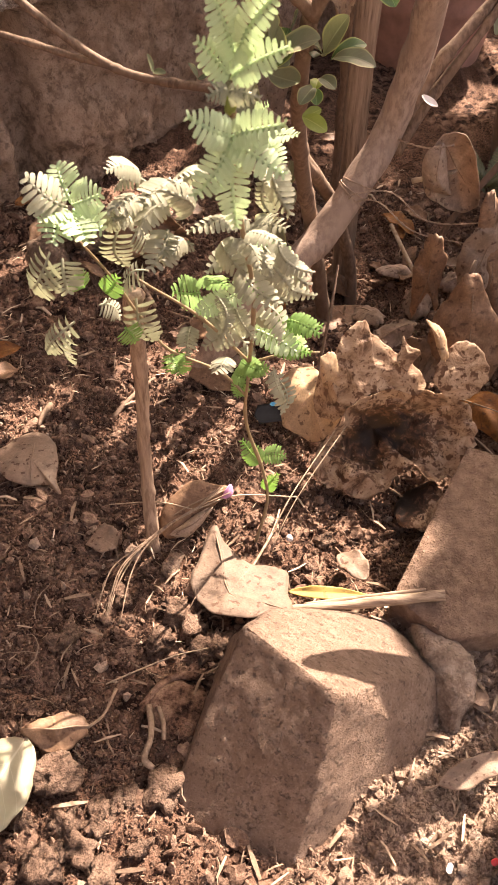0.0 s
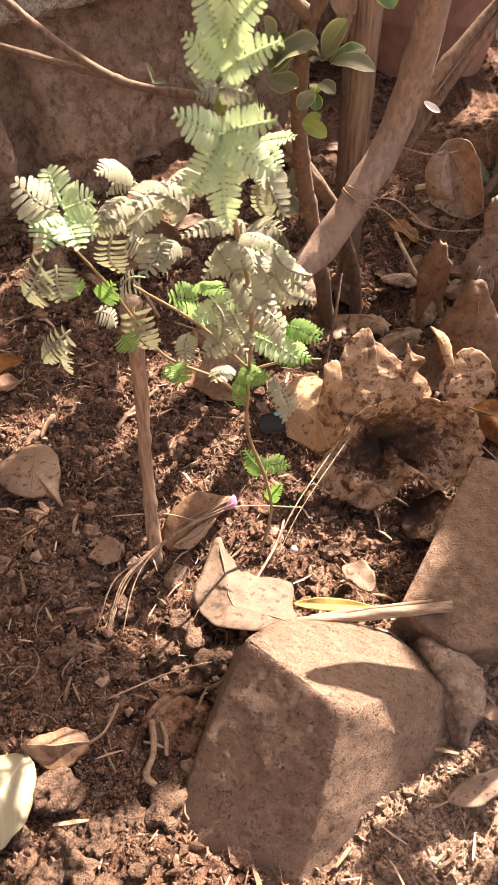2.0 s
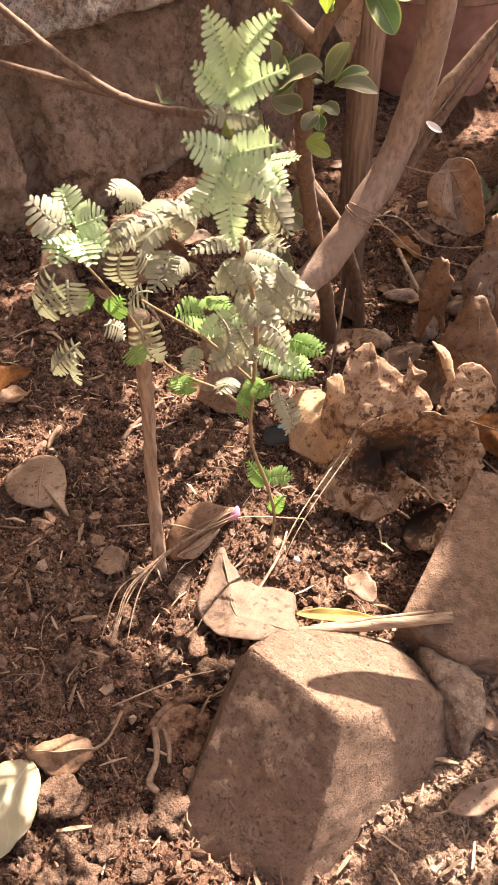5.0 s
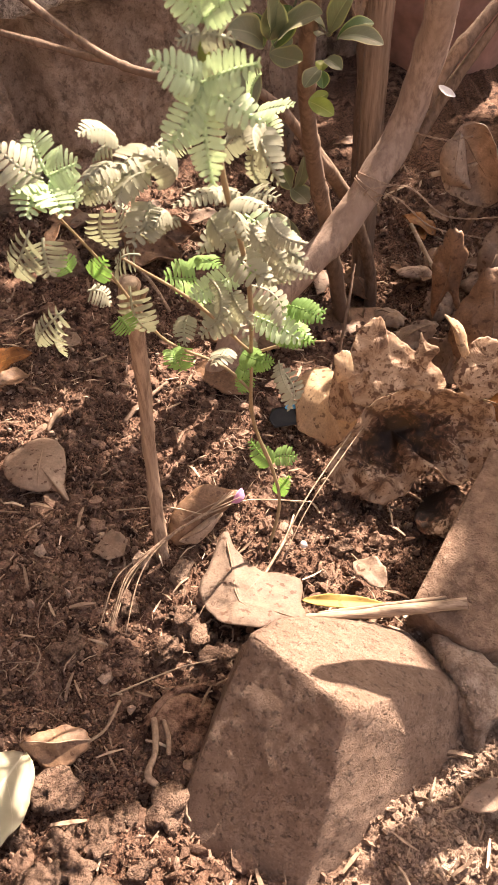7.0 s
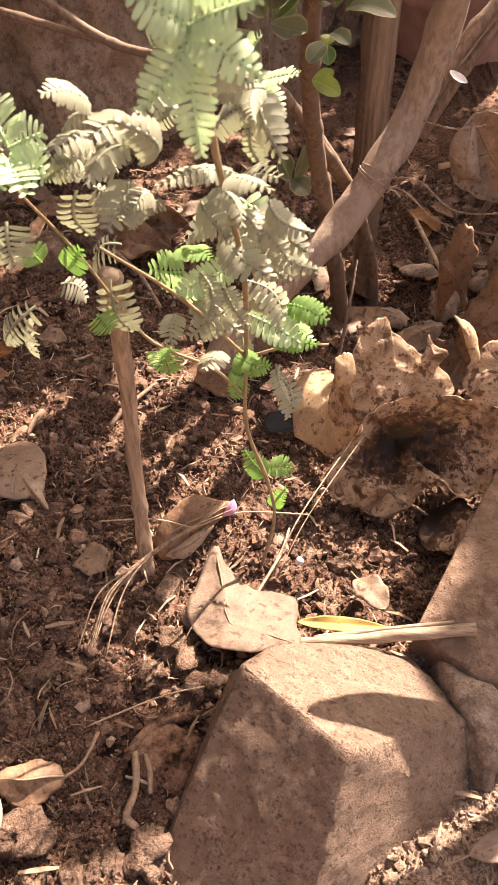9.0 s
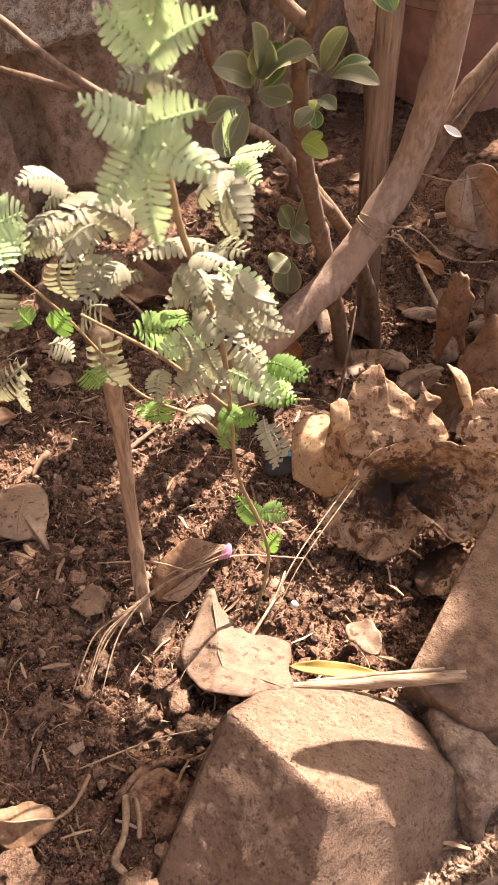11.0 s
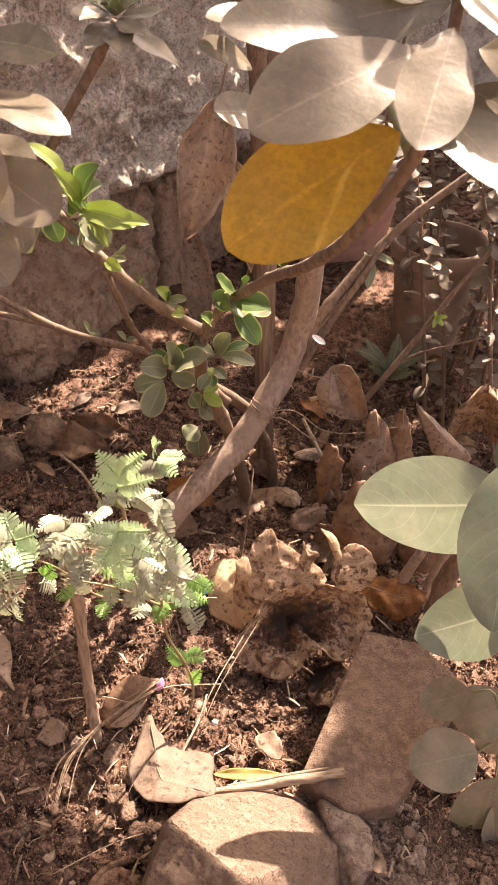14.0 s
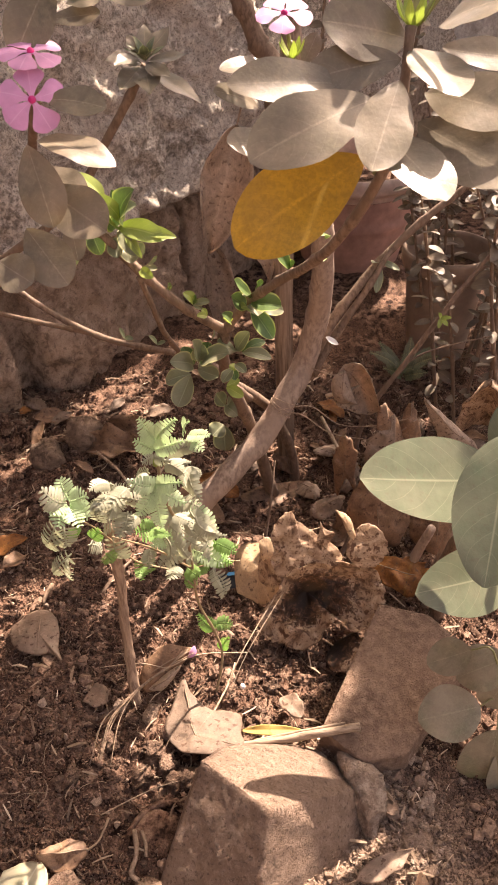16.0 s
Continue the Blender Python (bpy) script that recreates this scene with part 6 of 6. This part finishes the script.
def rotting_leaf():
    """The big rotting leaf: a pale crest over a spotted front that sinks to a dark hollow, a smooth flap and curled lobes."""
    ob = thing("rotting_leaf", (0.06, 0.69, 0.0), "large crumpled tan rotting leaf with a dark hollow", "dead leaf")
    front = [(0.000, 0.682, 0.042), (-0.011, 0.668, 0.027), (-0.007, 0.661, 0.017), (0.004, 0.657, 0.010), (0.014, 0.655, 0.007), (0.026, 0.650, 0.000), (0.041, 0.650, -0.001), (0.058, 0.655, 0.007), (0.065, 0.663, 0.020), (0.079, 0.666, 0.025), (0.092, 0.659, 0.014),
             (0.107, 0.660, 0.015), (0.121, 0.663, 0.021), (0.127, 0.672, 0.034), (0.133, 0.687, 0.050), (0.127, 0.699, 0.068), (0.107, 0.704, 0.076), (0.082, 0.706, 0.079), (0.058, 0.707, 0.081), (0.035, 0.703, 0.076), (0.021, 0.698, 0.067), (0.012, 0.689, 0.052)]
    part("sheet", outline_leaf(front, (-0.004, 0.016, -0.012), 0.07, 0.013, 40, 132, 34, 0.0008, 1.5, centre=(0.050, 0.690, 0.044)), M["rotdark"], ob, "spotted tan skin, rotted brown round a hollow painted dark")
    crest = [(0.005, 0.711, 0.088), (0.007, 0.724, 0.108), (0.013, 0.732, 0.120), (0.024, 0.737, 0.129), (0.032, 0.737, 0.128), (0.036, 0.732, 0.120), (0.051, 0.727, 0.112), (0.064, 0.721, 0.104), (0.074, 0.718, 0.098), (0.086, 0.710, 0.086), (0.078, 0.703, 0.077), (0.058, 0.705, 0.080),
             (0.039, 0.703, 0.078), (0.020, 0.696, 0.068), (0.008, 0.702, 0.074)]
    part("crest", outline_leaf(crest, (0.0, -0.003, 0.002), 0.05, 0.007, 41, 96, 22, 0.0008, 1.6), M["rot"], ob, "pale wrinkled crest")
    flap = [(-0.035, 0.729, 0.010), (-0.037, 0.753, 0.020), (-0.035, 0.773, 0.029), (-0.024, 0.785, 0.033), (-0.008, 0.782, 0.038), (0.004, 0.758, 0.046), (0.014, 0.742, 0.056), (0.020, 0.722, 0.054), (0.015, 0.708, 0.038), (0.003, 0.703, 0.020), (-0.009, 0.711, 0.007), (-0.025, 0.723, 0.007)]
    part("flap", outline_leaf(flap, (0.0, -0.002, 0.010), 0.03, 0.002, 42, 84, 20, 0.0008, 2.0), M["flap"], ob, "smooth pale tan flap")
    for i, (edge, dome, crumple, mat) in enumerate((
        # round lobe, torn tip, hooked strip and a small curl
        ([(0.088, 0.703, 0.097), (0.094, 0.713, 0.113), (0.100, 0.718, 0.120), (0.111, 0.721, 0.125), (0.123, 0.718, 0.121), (0.133, 0.711, 0.109), (0.135, 0.704, 0.098), (0.126, 0.697, 0.086), (0.110, 0.694, 0.080), (0.098, 0.696, 0.084)], (0.0, -0.002, 0.001), 0.005, "rot"),
        ([(0.057, 0.714, 0.108), (0.060, 0.718, 0.117), (0.061, 0.724, 0.126), (0.067, 0.719, 0.119), (0.077, 0.717, 0.115), (0.071, 0.713, 0.107), (0.066, 0.710, 0.098)], (0.0, -0.002, 0.001), 0.003, "rot"),
        ([(0.077, 0.726, 0.140), (0.086, 0.724, 0.138), (0.094, 0.720, 0.131), (0.099, 0.712, 0.112), (0.093, 0.710, 0.112), (0.086, 0.717, 0.127), (0.082, 0.722, 0.134)], (0.001, -0.004, 0.002), 0.003, "flap"),
        ([(-0.005, 0.706, 0.090), (-0.007, 0.714, 0.107), (0.001, 0.717, 0.112), (0.007, 0.715, 0.108), (0.008, 0.708, 0.094), (0.001, 0.706, 0.089)], (0.0, -0.003, 0.002), 0.004, "flap"),
        ([(-0.008, 0.712, 0.048), (-0.006, 0.722, 0.084), (0.004, 0.720, 0.100), (0.016, 0.712, 0.092), (0.022, 0.700, 0.066), (0.010, 0.700, 0.046)], (0.0, -0.002, 0.003), 0.008, "rot"),
    )):
        part("lobe", outline_leaf(edge, dome, 0.12, crumple, 44 + i, 64, 14, 0.0008, 2.0), M[mat], ob)


rotting_leaf()

# ---- sticks, straws and wire ----
def stick(points, mat, label, sides=6, name="twig"):
    solid(name, tube(points, sides, 6, 0.18, 0), M[mat], label, name)


solid("split_stick", tube([(-0.034, 0.527, 0.014, 0.0034), (0.0, 0.529, 0.018, 0.0042), (0.040, 0.530, 0.026, 0.0040), (0.084, 0.530, 0.036, 0.0046)], 7, 8, 0.5, 0, 3), M["splinter"], "short split dry stick lying behind the block", "stick")
solid("wood_splinter", tube([(-0.020, 0.533, 0.012, 0.0016), (0.03, 0.536, 0.022, 0.0019), (0.070, 0.534, 0.036, 0.0014)], 5, 8, 0.4), M["splinter"], "thin pale splinter along the split stick", "splinter")
for k in range(7):
    r = random.Random(60 + k)
    o, q = r.uniform(-0.012, 0.012), r.uniform(-0.006, 0.006)
    stick([(-0.172 + o, 0.520 + q, 0.004, 0.0005), (-0.164 + o * 0.7, 0.552, 0.012 + 0.002 * k, 0.0006), (-0.150 + o * 0.3, 0.574, 0.024, 0.0007), (-0.128, 0.592 + q * 0.4, 0.033, 0.0007), (-0.108 + q * 0.5, 0.603, 0.038, 0.0006), (-0.086 + o * 0.6, 0.621 + q, 0.044, 0.0004)], "haulm", "bundle of dry grass bent over soil", 5)
solid("buried_rim", tube([(-0.143, 0.425, -0.008, 0.0030), (-0.140, 0.440, 0.000, 0.0033), (-0.136, 0.453, 0.003, 0.0034), (-0.126, 0.467, 0.004, 0.0034), (-0.107, 0.476, 0.004, 0.0034), (-0.089, 0.471, 0.002, 0.0033), (-0.078, 0.458, -0.006, 0.0030)], 9, 10, 0.9), M["soil"], "curved soil-covered rim half buried in the ground", "buried rim")
stick([(-0.132, 0.452, 0.006, 0.0022), (-0.129, 0.440, 0.008, 0.0026), (-0.128, 0.428, 0.007, 0.0023), (-0.131, 0.415, 0.006, 0.0026), (-0.124, 0.409, 0.004, 0.0020)], "haulm", "twisted piece of dry root on the soil", 7, "root")
stick([(-0.125, 0.451, 0.006, 0.0016), (-0.120, 0.438, 0.009, 0.0020), (-0.119, 0.428, 0.006, 0.0016)], "haulm", "twisted piece of dry root on the soil", 6, "root")
stick([(-0.182, 0.617, 0.024, 0.0005), (-0.14, 0.616, 0.03, 0.0006), (-0.107, 0.604, 0.036, 0.0005)], "straw", "thin dry straw crossing the stick")
stick([(-0.107, 0.605, 0.036, 0.0006), (-0.075, 0.622, 0.034, 0.0006), (-0.024, 0.63, 0.024, 0.0006)], "straw", "thin dry straw crossing the stick")
stick([(-0.050, 0.59, 0.004, 0.0006), (-0.03, 0.625, 0.03, 0.0006), (0.012, 0.69, 0.05, 0.0005)], "straw", "thin dry straw leaning on the rotting leaf")
stick([(-0.046, 0.588, 0.004, 0.0004), (-0.024, 0.625, 0.03, 0.0004), (0.018, 0.685, 0.055, 0.0004)], "straw", "thin dry straw leaning on the rotting leaf")
stick([(-0.066, 0.56, 0.004, 0.0011), (-0.045, 0.60, 0.012, 0.0011), (-0.038, 0.63, 0.006, 0.0009)], "straw", "pale thin root crossing the soil")
stick([(-0.165, 0.468, 0.004, 0.0006), (-0.12, 0.487, 0.010, 0.0006), (-0.09, 0.497, 0.008, 0.0005)], "straw", "hair-thin dry straw on the soil")
stick([(-0.20, 0.742, 0.0, 0.0025), (-0.185, 0.765, 0.005, 0.0025), (-0.165, 0.80, 0.001, 0.0018)], "twig", "short brown twig on the soil")
stick([(0.0, 0.80, 0.0, 0.0016), (0.012, 0.84, 0.06, 0.0016), (0.018, 0.87, 0.095, 0.0012)], "twig", "thin upright dry twig in the soil")
stick([(0.12, 0.965, 0.02, 0.0026), (0.095, 1.03, 0.045, 0.0026)], "straw", "pale dry twig leaning by the post")
stick([(0.085, 0.91, 0.165, 0.0028), (0.12, 0.92, 0.168, 0.0026), (0.13, 0.925, 0.17, 0.002)], "straw", "pale broken twig end by the trunk")
stick([(0.135, 0.975, -0.06, 0.0034), (0.145, 0.985, 0.05, 0.0036), (0.160, 0.985, 0.095, 0.0037), (0.198, 0.985, 0.160, 0.0036), (0.237, 0.985, 0.230, 0.0032), (0.272, 0.99, 0.285, 0.0028), (0.33, 1.0, 0.36, 0.0022)], "twig", "bare brown twig rising among dead leaves", 8)
stick([(0.198, 0.985, 0.160, 0.0014), (0.225, 0.985, 0.178, 0.0014), (0.265, 0.985, 0.190, 0.0012), (0.31, 0.985, 0.200, 0.0009)], "twig", "thin side twig among dead leaves")
sprout = thing("young_sprout", (0.237, 0.982, 0.23), "tiny pale green sprout on the bare twig", "sprout")
for k, (dx, dz) in enumerate(((-0.006, 0.012), (0.012, 0.004), (0.009, -0.008), (-0.003, -0.011))):
    part("leaf", leaf_mesh((0.237, 0.981, 0.231), (0.237 + dx, 0.974, 0.231 + dz), 0.006, (0, -0.7, 0.6), "oval", 0.1, 0.2, seed=k, nu=7, nv=4), M["young"], sprout)
stick([(0.09, 0.775, 0.0, 0.0035), (0.118, 0.80, 0.06, 0.0026), (0.14, 0.83, 0.13, 0.002)], "twig", "dark broken twig among dead leaves")
stick([(0.165, 0.745, -0.01, 0.006), (0.178, 0.74, 0.05, 0.0062), (0.19, 0.735, 0.10, 0.005)], "bark", "pinkish-brown stem stub behind the slab", 8)
stick([(0.20, 0.74, -0.01, 0.005), (0.207, 0.735, 0.06, 0.0052), (0.215, 0.73, 0.11, 0.004)], "bark", "pinkish-brown stem stub behind the slab", 8)


def wire(points, label):
    """Two thin strands twisted round one another."""
    line = spline(points, 26)
    ob = thing("wire", points[0][:3], label, "wire")
    for side in (0.0, math.pi):
        strand = []
        for i, q in enumerate(line):
            a = i * 0.7 + side
            strand.append((q[0] + 0.0006 * math.cos(a), q[1], q[2] + 0.0006 * math.sin(a), 0.0004))
        part("strand", tube(strand, 5, 1), M["wire"], ob)


wire([(0.022, 0.888, 0.155, 0), (0.030, 0.884, 0.165, 0), (0.065, 0.895, 0.160, 0), (0.10, 0.89, 0.135, 0), (0.14, 0.88, 0.138, 0), (0.185, 0.87, 0.155, 0)], "twisted rusty wire slung from the trunk")
wire([(0.020, 0.890, 0.150, 0), (0.05, 0.886, 0.156, 0), (0.085, 0.885, 0.128, 0), (0.12, 0.88, 0.120, 0), (0.16, 0.87, 0.125, 0), (0.20, 0.865, 0.165, 0)], "twisted rusty wire slung from the trunk")
# the wire's turns round the trunk
turns = thing("wire", (0.03, 0.905, 0.157), "rusty wire wound twice round the bent trunk", "wire")
axis_dir = Vector((0.033, 0.025, 0.044)).normalized()
side_a = axis_dir.orthogonal().normalized()
side_b = axis_dir.cross(side_a)
for k, shift in enumerate((-0.006, 0.0, 0.007)):
    ring = []
    for i in range(25):
        a = 2 * math.pi * i / 24
        p = Vector((0.030, 0.905, 0.157)) + axis_dir * (shift + 0.004 * math.sin(a + k)) + (side_a * math.cos(a) + side_b * math.sin(a)) * 0.0162
        ring.append((*p, 0.0006))
    part("strand", tube(ring, 6, 1), M["wire"], turns)
wire([(0.062, 0.925, 0.20, 0), (0.09, 0.90, 0.203, 0), (0.115, 0.90, 0.206, 0)], "short twisted wire end on the trunk")

# ---- small scraps ----
scrap = leaf_mesh((-0.062, 0.748, 0.002), (-0.026, 0.752, 0.006), 0.022, (0, -0.3, 0.95), "strip", 0.03, 0.1, thick=0.0012)
solid("plastic_shard", scrap, M["black"], "dark glossy plastic shard half buried in soil", "plastic scrap")
solid("foil_scrap", leaf_mesh((-0.047, 0.757, 0.009), (-0.033, 0.758, 0.010), 0.005, (0, -0.2, 0.95), "strip", 0.05, 0.1, thick=0.0006), M["blue"], "tiny blue shiny foil scrap on the shard", "foil scrap")
solid("fallen_petal", leaf_mesh((-0.088, 0.618, 0.034), (-0.080, 0.626, 0.044), 0.008, (0.4, -0.8, 0.4), "egg", 0.2, 0.5, thick=0.0004), M["petal"], "small fallen magenta petal on a dry leaf", "petal")
solid("pebble", moved(rock_mesh((0.006, 0.006, 0.005), 21, 0.3, 2), Matrix.Translation((-0.172, 0.372, 0.002))), M["white"], "tiny white pebble on the soil", "pebble")
solid("pebble", moved(rock_mesh((0.006, 0.006, 0.006), 22, 0.3, 2), Matrix.Translation((-0.03, 0.598, 0.006))), M["white"], "tiny white pebble on the soil", "pebble")

# ---- small-leaved bush at the back ----
bush = thing("small_leaved_bush", (0.42, 1.1, 0.0), "straggling bush with small oval dusty leaves", "bush")
rnd = random.Random(9)
for k in range(26):
    bx, by = rnd.uniform(0.27, 0.52), rnd.uniform(0.98, 1.40)
    top = Vector((bx - rnd.uniform(0.0, 0.12), by - rnd.uniform(0, 0.1), rnd.uniform(0.18, 0.52)))
    mid = (Vector((bx, by, 0)) + top) / 2 + Vector((rnd.uniform(-0.05, 0.05), rnd.uniform(-0.05, 0.05), 0.05))
    pts = [(bx, by, -0.03, 0.003), (*mid, 0.0024), (*top, 0.0014)]
    part("branch", tube(pts, 6, 8, 0.15, 5), M["twig"], bush)
    line = spline(pts, 9)
    for i, q in enumerate(line[3:]):
        for g in range(2):
            a = rnd.uniform(0, 6.28)
            b = Vector(q[:3])
            d = Vector((math.cos(a), math.sin(a), rnd.uniform(-0.6, 0.4))).normalized()
            part("leaf", leaf_mesh(b, b + d * rnd.uniform(0.016, 0.030), rnd.uniform(0.010, 0.017), (rnd.uniform(-0.8, 0.8), rnd.uniform(-0.9, 0.3), 0.7), "oval", 0.08, 0.15, seed=k * 31 + i, nu=7, nv=4), M["bushleaf"], bush)


# ---- smaller things at the back ----
fern = thing("small_fern", (0.25, 1.2, 0.0), "small dark green feathery fern at the foot of the pot", "fern")
for k in range(9):
    a = k * 0.7
    d = Vector((math.cos(a), math.sin(a) * 0.6 - 0.3, rnd.uniform(0.5, 1.1))).normalized() * rnd.uniform(0.05, 0.08)
    part("frond", pinna(Vector((0.25, 1.2, 0.0)), Vector((0.25, 1.2, 0.0)) + d, 0.020, (0, -0.6, 0.8), 900 + k, bmesh.new()), M["shrub"], fern)
sprig_wall = thing("wall_sprig", (0.14, 1.72, 0.0), "thin dark sprig with small round leaves by the wall", "plant")
for k, (bx, tx) in enumerate(((0.14, 0.16), (0.16, 0.22), (0.30, 0.36))):
    pts = [(bx, 1.72, -0.03, 0.004), (bx + 0.01, 1.70, 0.25, 0.0035), ((bx + tx) / 2, 1.70, 0.45, 0.003), (tx, 1.69, 0.72, 0.002)]
    part("stem", tube(pts, 6, 8, 0.15, 5), M["twig"], sprig_wall)
    for i, q in enumerate(spline(pts, 10)[12:]):
        for g in range(2):
            a = rnd.uniform(0, 6.28)
            d = Vector((math.cos(a), math.sin(a), rnd.uniform(-0.3, 0.5))).normalized() * rnd.uniform(0.018, 0.03)
            part("leaf", leaf_mesh(q[:3], Vector(q[:3]) + d, 0.018, (rnd.uniform(-0.4, 0.4), -0.6, 0.7), "oval", 0.08, 0.15, seed=k * 31 + i, nu=7, nv=4), M["bushleaf"], sprig_wall)
dead_leaf((0.335, 0.99, 0.06), (0.30, 0.93, 0.17), 0.075, "rot", "large crumpled tan dead leaf under the bush", (-0.4, -0.8, 0.4), "oval", 0.1, 0.3, 0.1, 0.2, crumple=0.015, seed=50)
dead_leaf((-0.26, 1.02, 0.012), (-0.17, 1.0, 0.018), 0.05, "deadbrown", "dark crumpled leaf among rocks", (0.1, -0.5, 0.85), "oval", 0.1, 0.3, 0.12, 0.2, crumple=0.014, seed=51)
dead_leaf((-0.23, 1.05, 0.012), (-0.15, 1.04, 0.02), 0.04, "deadbrown", "dark crumpled leaf among rocks", (-0.1, -0.5, 0.85), "lance", 0.1, 0.4, 0.12, 0.2, crumple=0.014, seed=52)
stick([(-0.232, 0.975, 0.035, 0.002), (-0.20, 0.95, 0.02, 0.002), (-0.175, 0.915, 0.004, 0.0016)], "stub", "short pale twig among rocks")
solid("soil_clod", moved(rock_mesh((0.054, 0.048, 0.016), 41, 0.35, 4), pose(-0.113, 0.452, ground_height(-0.113, 0.452) - 0.008, 0, 0, 20)), M["soil"], "round soil-covered lump half buried in the ground", "soil clod")
solid("red_scrap", leaf_mesh((0.092, 0.356, 0.006), (0.097, 0.358, 0.007), 0.004, (0, -0.3, 0.95), "strip", 0.05, 0.2, thick=0.0005), M["red"], "tiny scrap of red and white wrapper", "wrapper scrap")
solid("blue_scrap", leaf_mesh((0.064, 0.350, 0.006), (0.067, 0.356, 0.007), 0.004, (0, -0.3, 0.95), "strip", 0.05, 0.2, thick=0.0005), M["white"], "tiny pale scrap of plastic on soil", "plastic scrap")

# ---- unseen tree, added to shade the garden from above ----
tree = thing("shade_canopy", (1.15, 1.75, 0.0), "unseen tree added to cast dappled shade on the bed", "tree")
part("trunk", tube([(1.15, 1.75, -0.1, 0.07), (1.12, 1.72, 0.8, 0.06), (1.0, 1.6, 1.5, 0.05), (0.7, 1.4, 1.75, 0.035), (0.3, 1.35, 1.8, 0.022), (-0.1, 1.3, 1.8, 0.012)], 10, 6, 0.15), M["bark"], tree)
crown = bmesh.new()
rnd = random.Random(21)
# where the crown is dense, told by the ground that it shades: x, y, half widths, blades
SHADE = [(-0.125, 0.455, 0.02, 0.02, 4), (-0.30, -0.06, 0.05, 0.04, 1), (-0.335, 0.45, 0.05, 0.05, 6), (0.16, 1.32, 0.20, 0.14, 28), (-0.33, 0.68, 0.18, 0.30, 50), (-0.28, 0.94, 0.12, 0.10, 16), (-0.24, 0.50, 0.10, 0.10, 8), (-0.22, 1.02, 0.20, 0.14, 22), (0.12, 1.15, 0.28, 0.26, 66), (0.19, 0.74, 0.05, 0.06, 4), (0.13, 0.56, 0.05, 0.07, 24), (0.40, 1.10, 0.14, 0.4, 70), (0.24, 1.48, 0.26, 0.28, 40)]
for gx, gy, wx, wy, count in SHADE:
    for k in range(count):
        p = Vector((gx + rnd.uniform(-wx, wx), gy + rnd.uniform(-wy, wy), 0)) + SUN_DIR * rnd.uniform(1.75, 2.2)
        a, ln = rnd.uniform(0, 6.28), rnd.uniform(0.07, 0.13)
        d = Vector((math.cos(a), math.sin(a), rnd.uniform(-0.5, 0.1))) * ln
        leaf_mesh(p - d / 2, p + d / 2, ln * rnd.uniform(0.5, 0.7), (rnd.uniform(-0.4, 0.4), rnd.uniform(-0.4, 0.4), 1), "oval", 0.06, 0.1, seed=k, nu=6, nv=4, bm=crown)
# more added blades, over the bed's surroundings, to cut ambient and bounced light
for gx, gy, wx, wy, count in ((-1.05, 0.25, 0.5, 0.9, 110), (1.05, 0.2, 0.55, 0.9, 110), (0.75, 1.5, 0.3, 0.4, 40)):
    for k in range(count):
        p = Vector((gx + rnd.uniform(-wx, wx), gy + rnd.uniform(-wy, wy), 0)) + SUN_DIR * rnd.uniform(1.75, 2.2)
        a, ln = rnd.uniform(0, 6.28), rnd.uniform(0.12, 0.22)
        d = Vector((math.cos(a), math.sin(a), rnd.uniform(-0.5, 0.1))) * ln
        leaf_mesh(p - d / 2, p + d / 2, ln * rnd.uniform(0.5, 0.7), (rnd.uniform(-0.4, 0.4), rnd.uniform(-0.4, 0.4), 1), "oval", 0.06, 0.1, seed=k, nu=6, nv=4, bm=crown)
part("crown", crown, M["gloss"], tree, "oval blades set along the sun's rays to shade the bed")
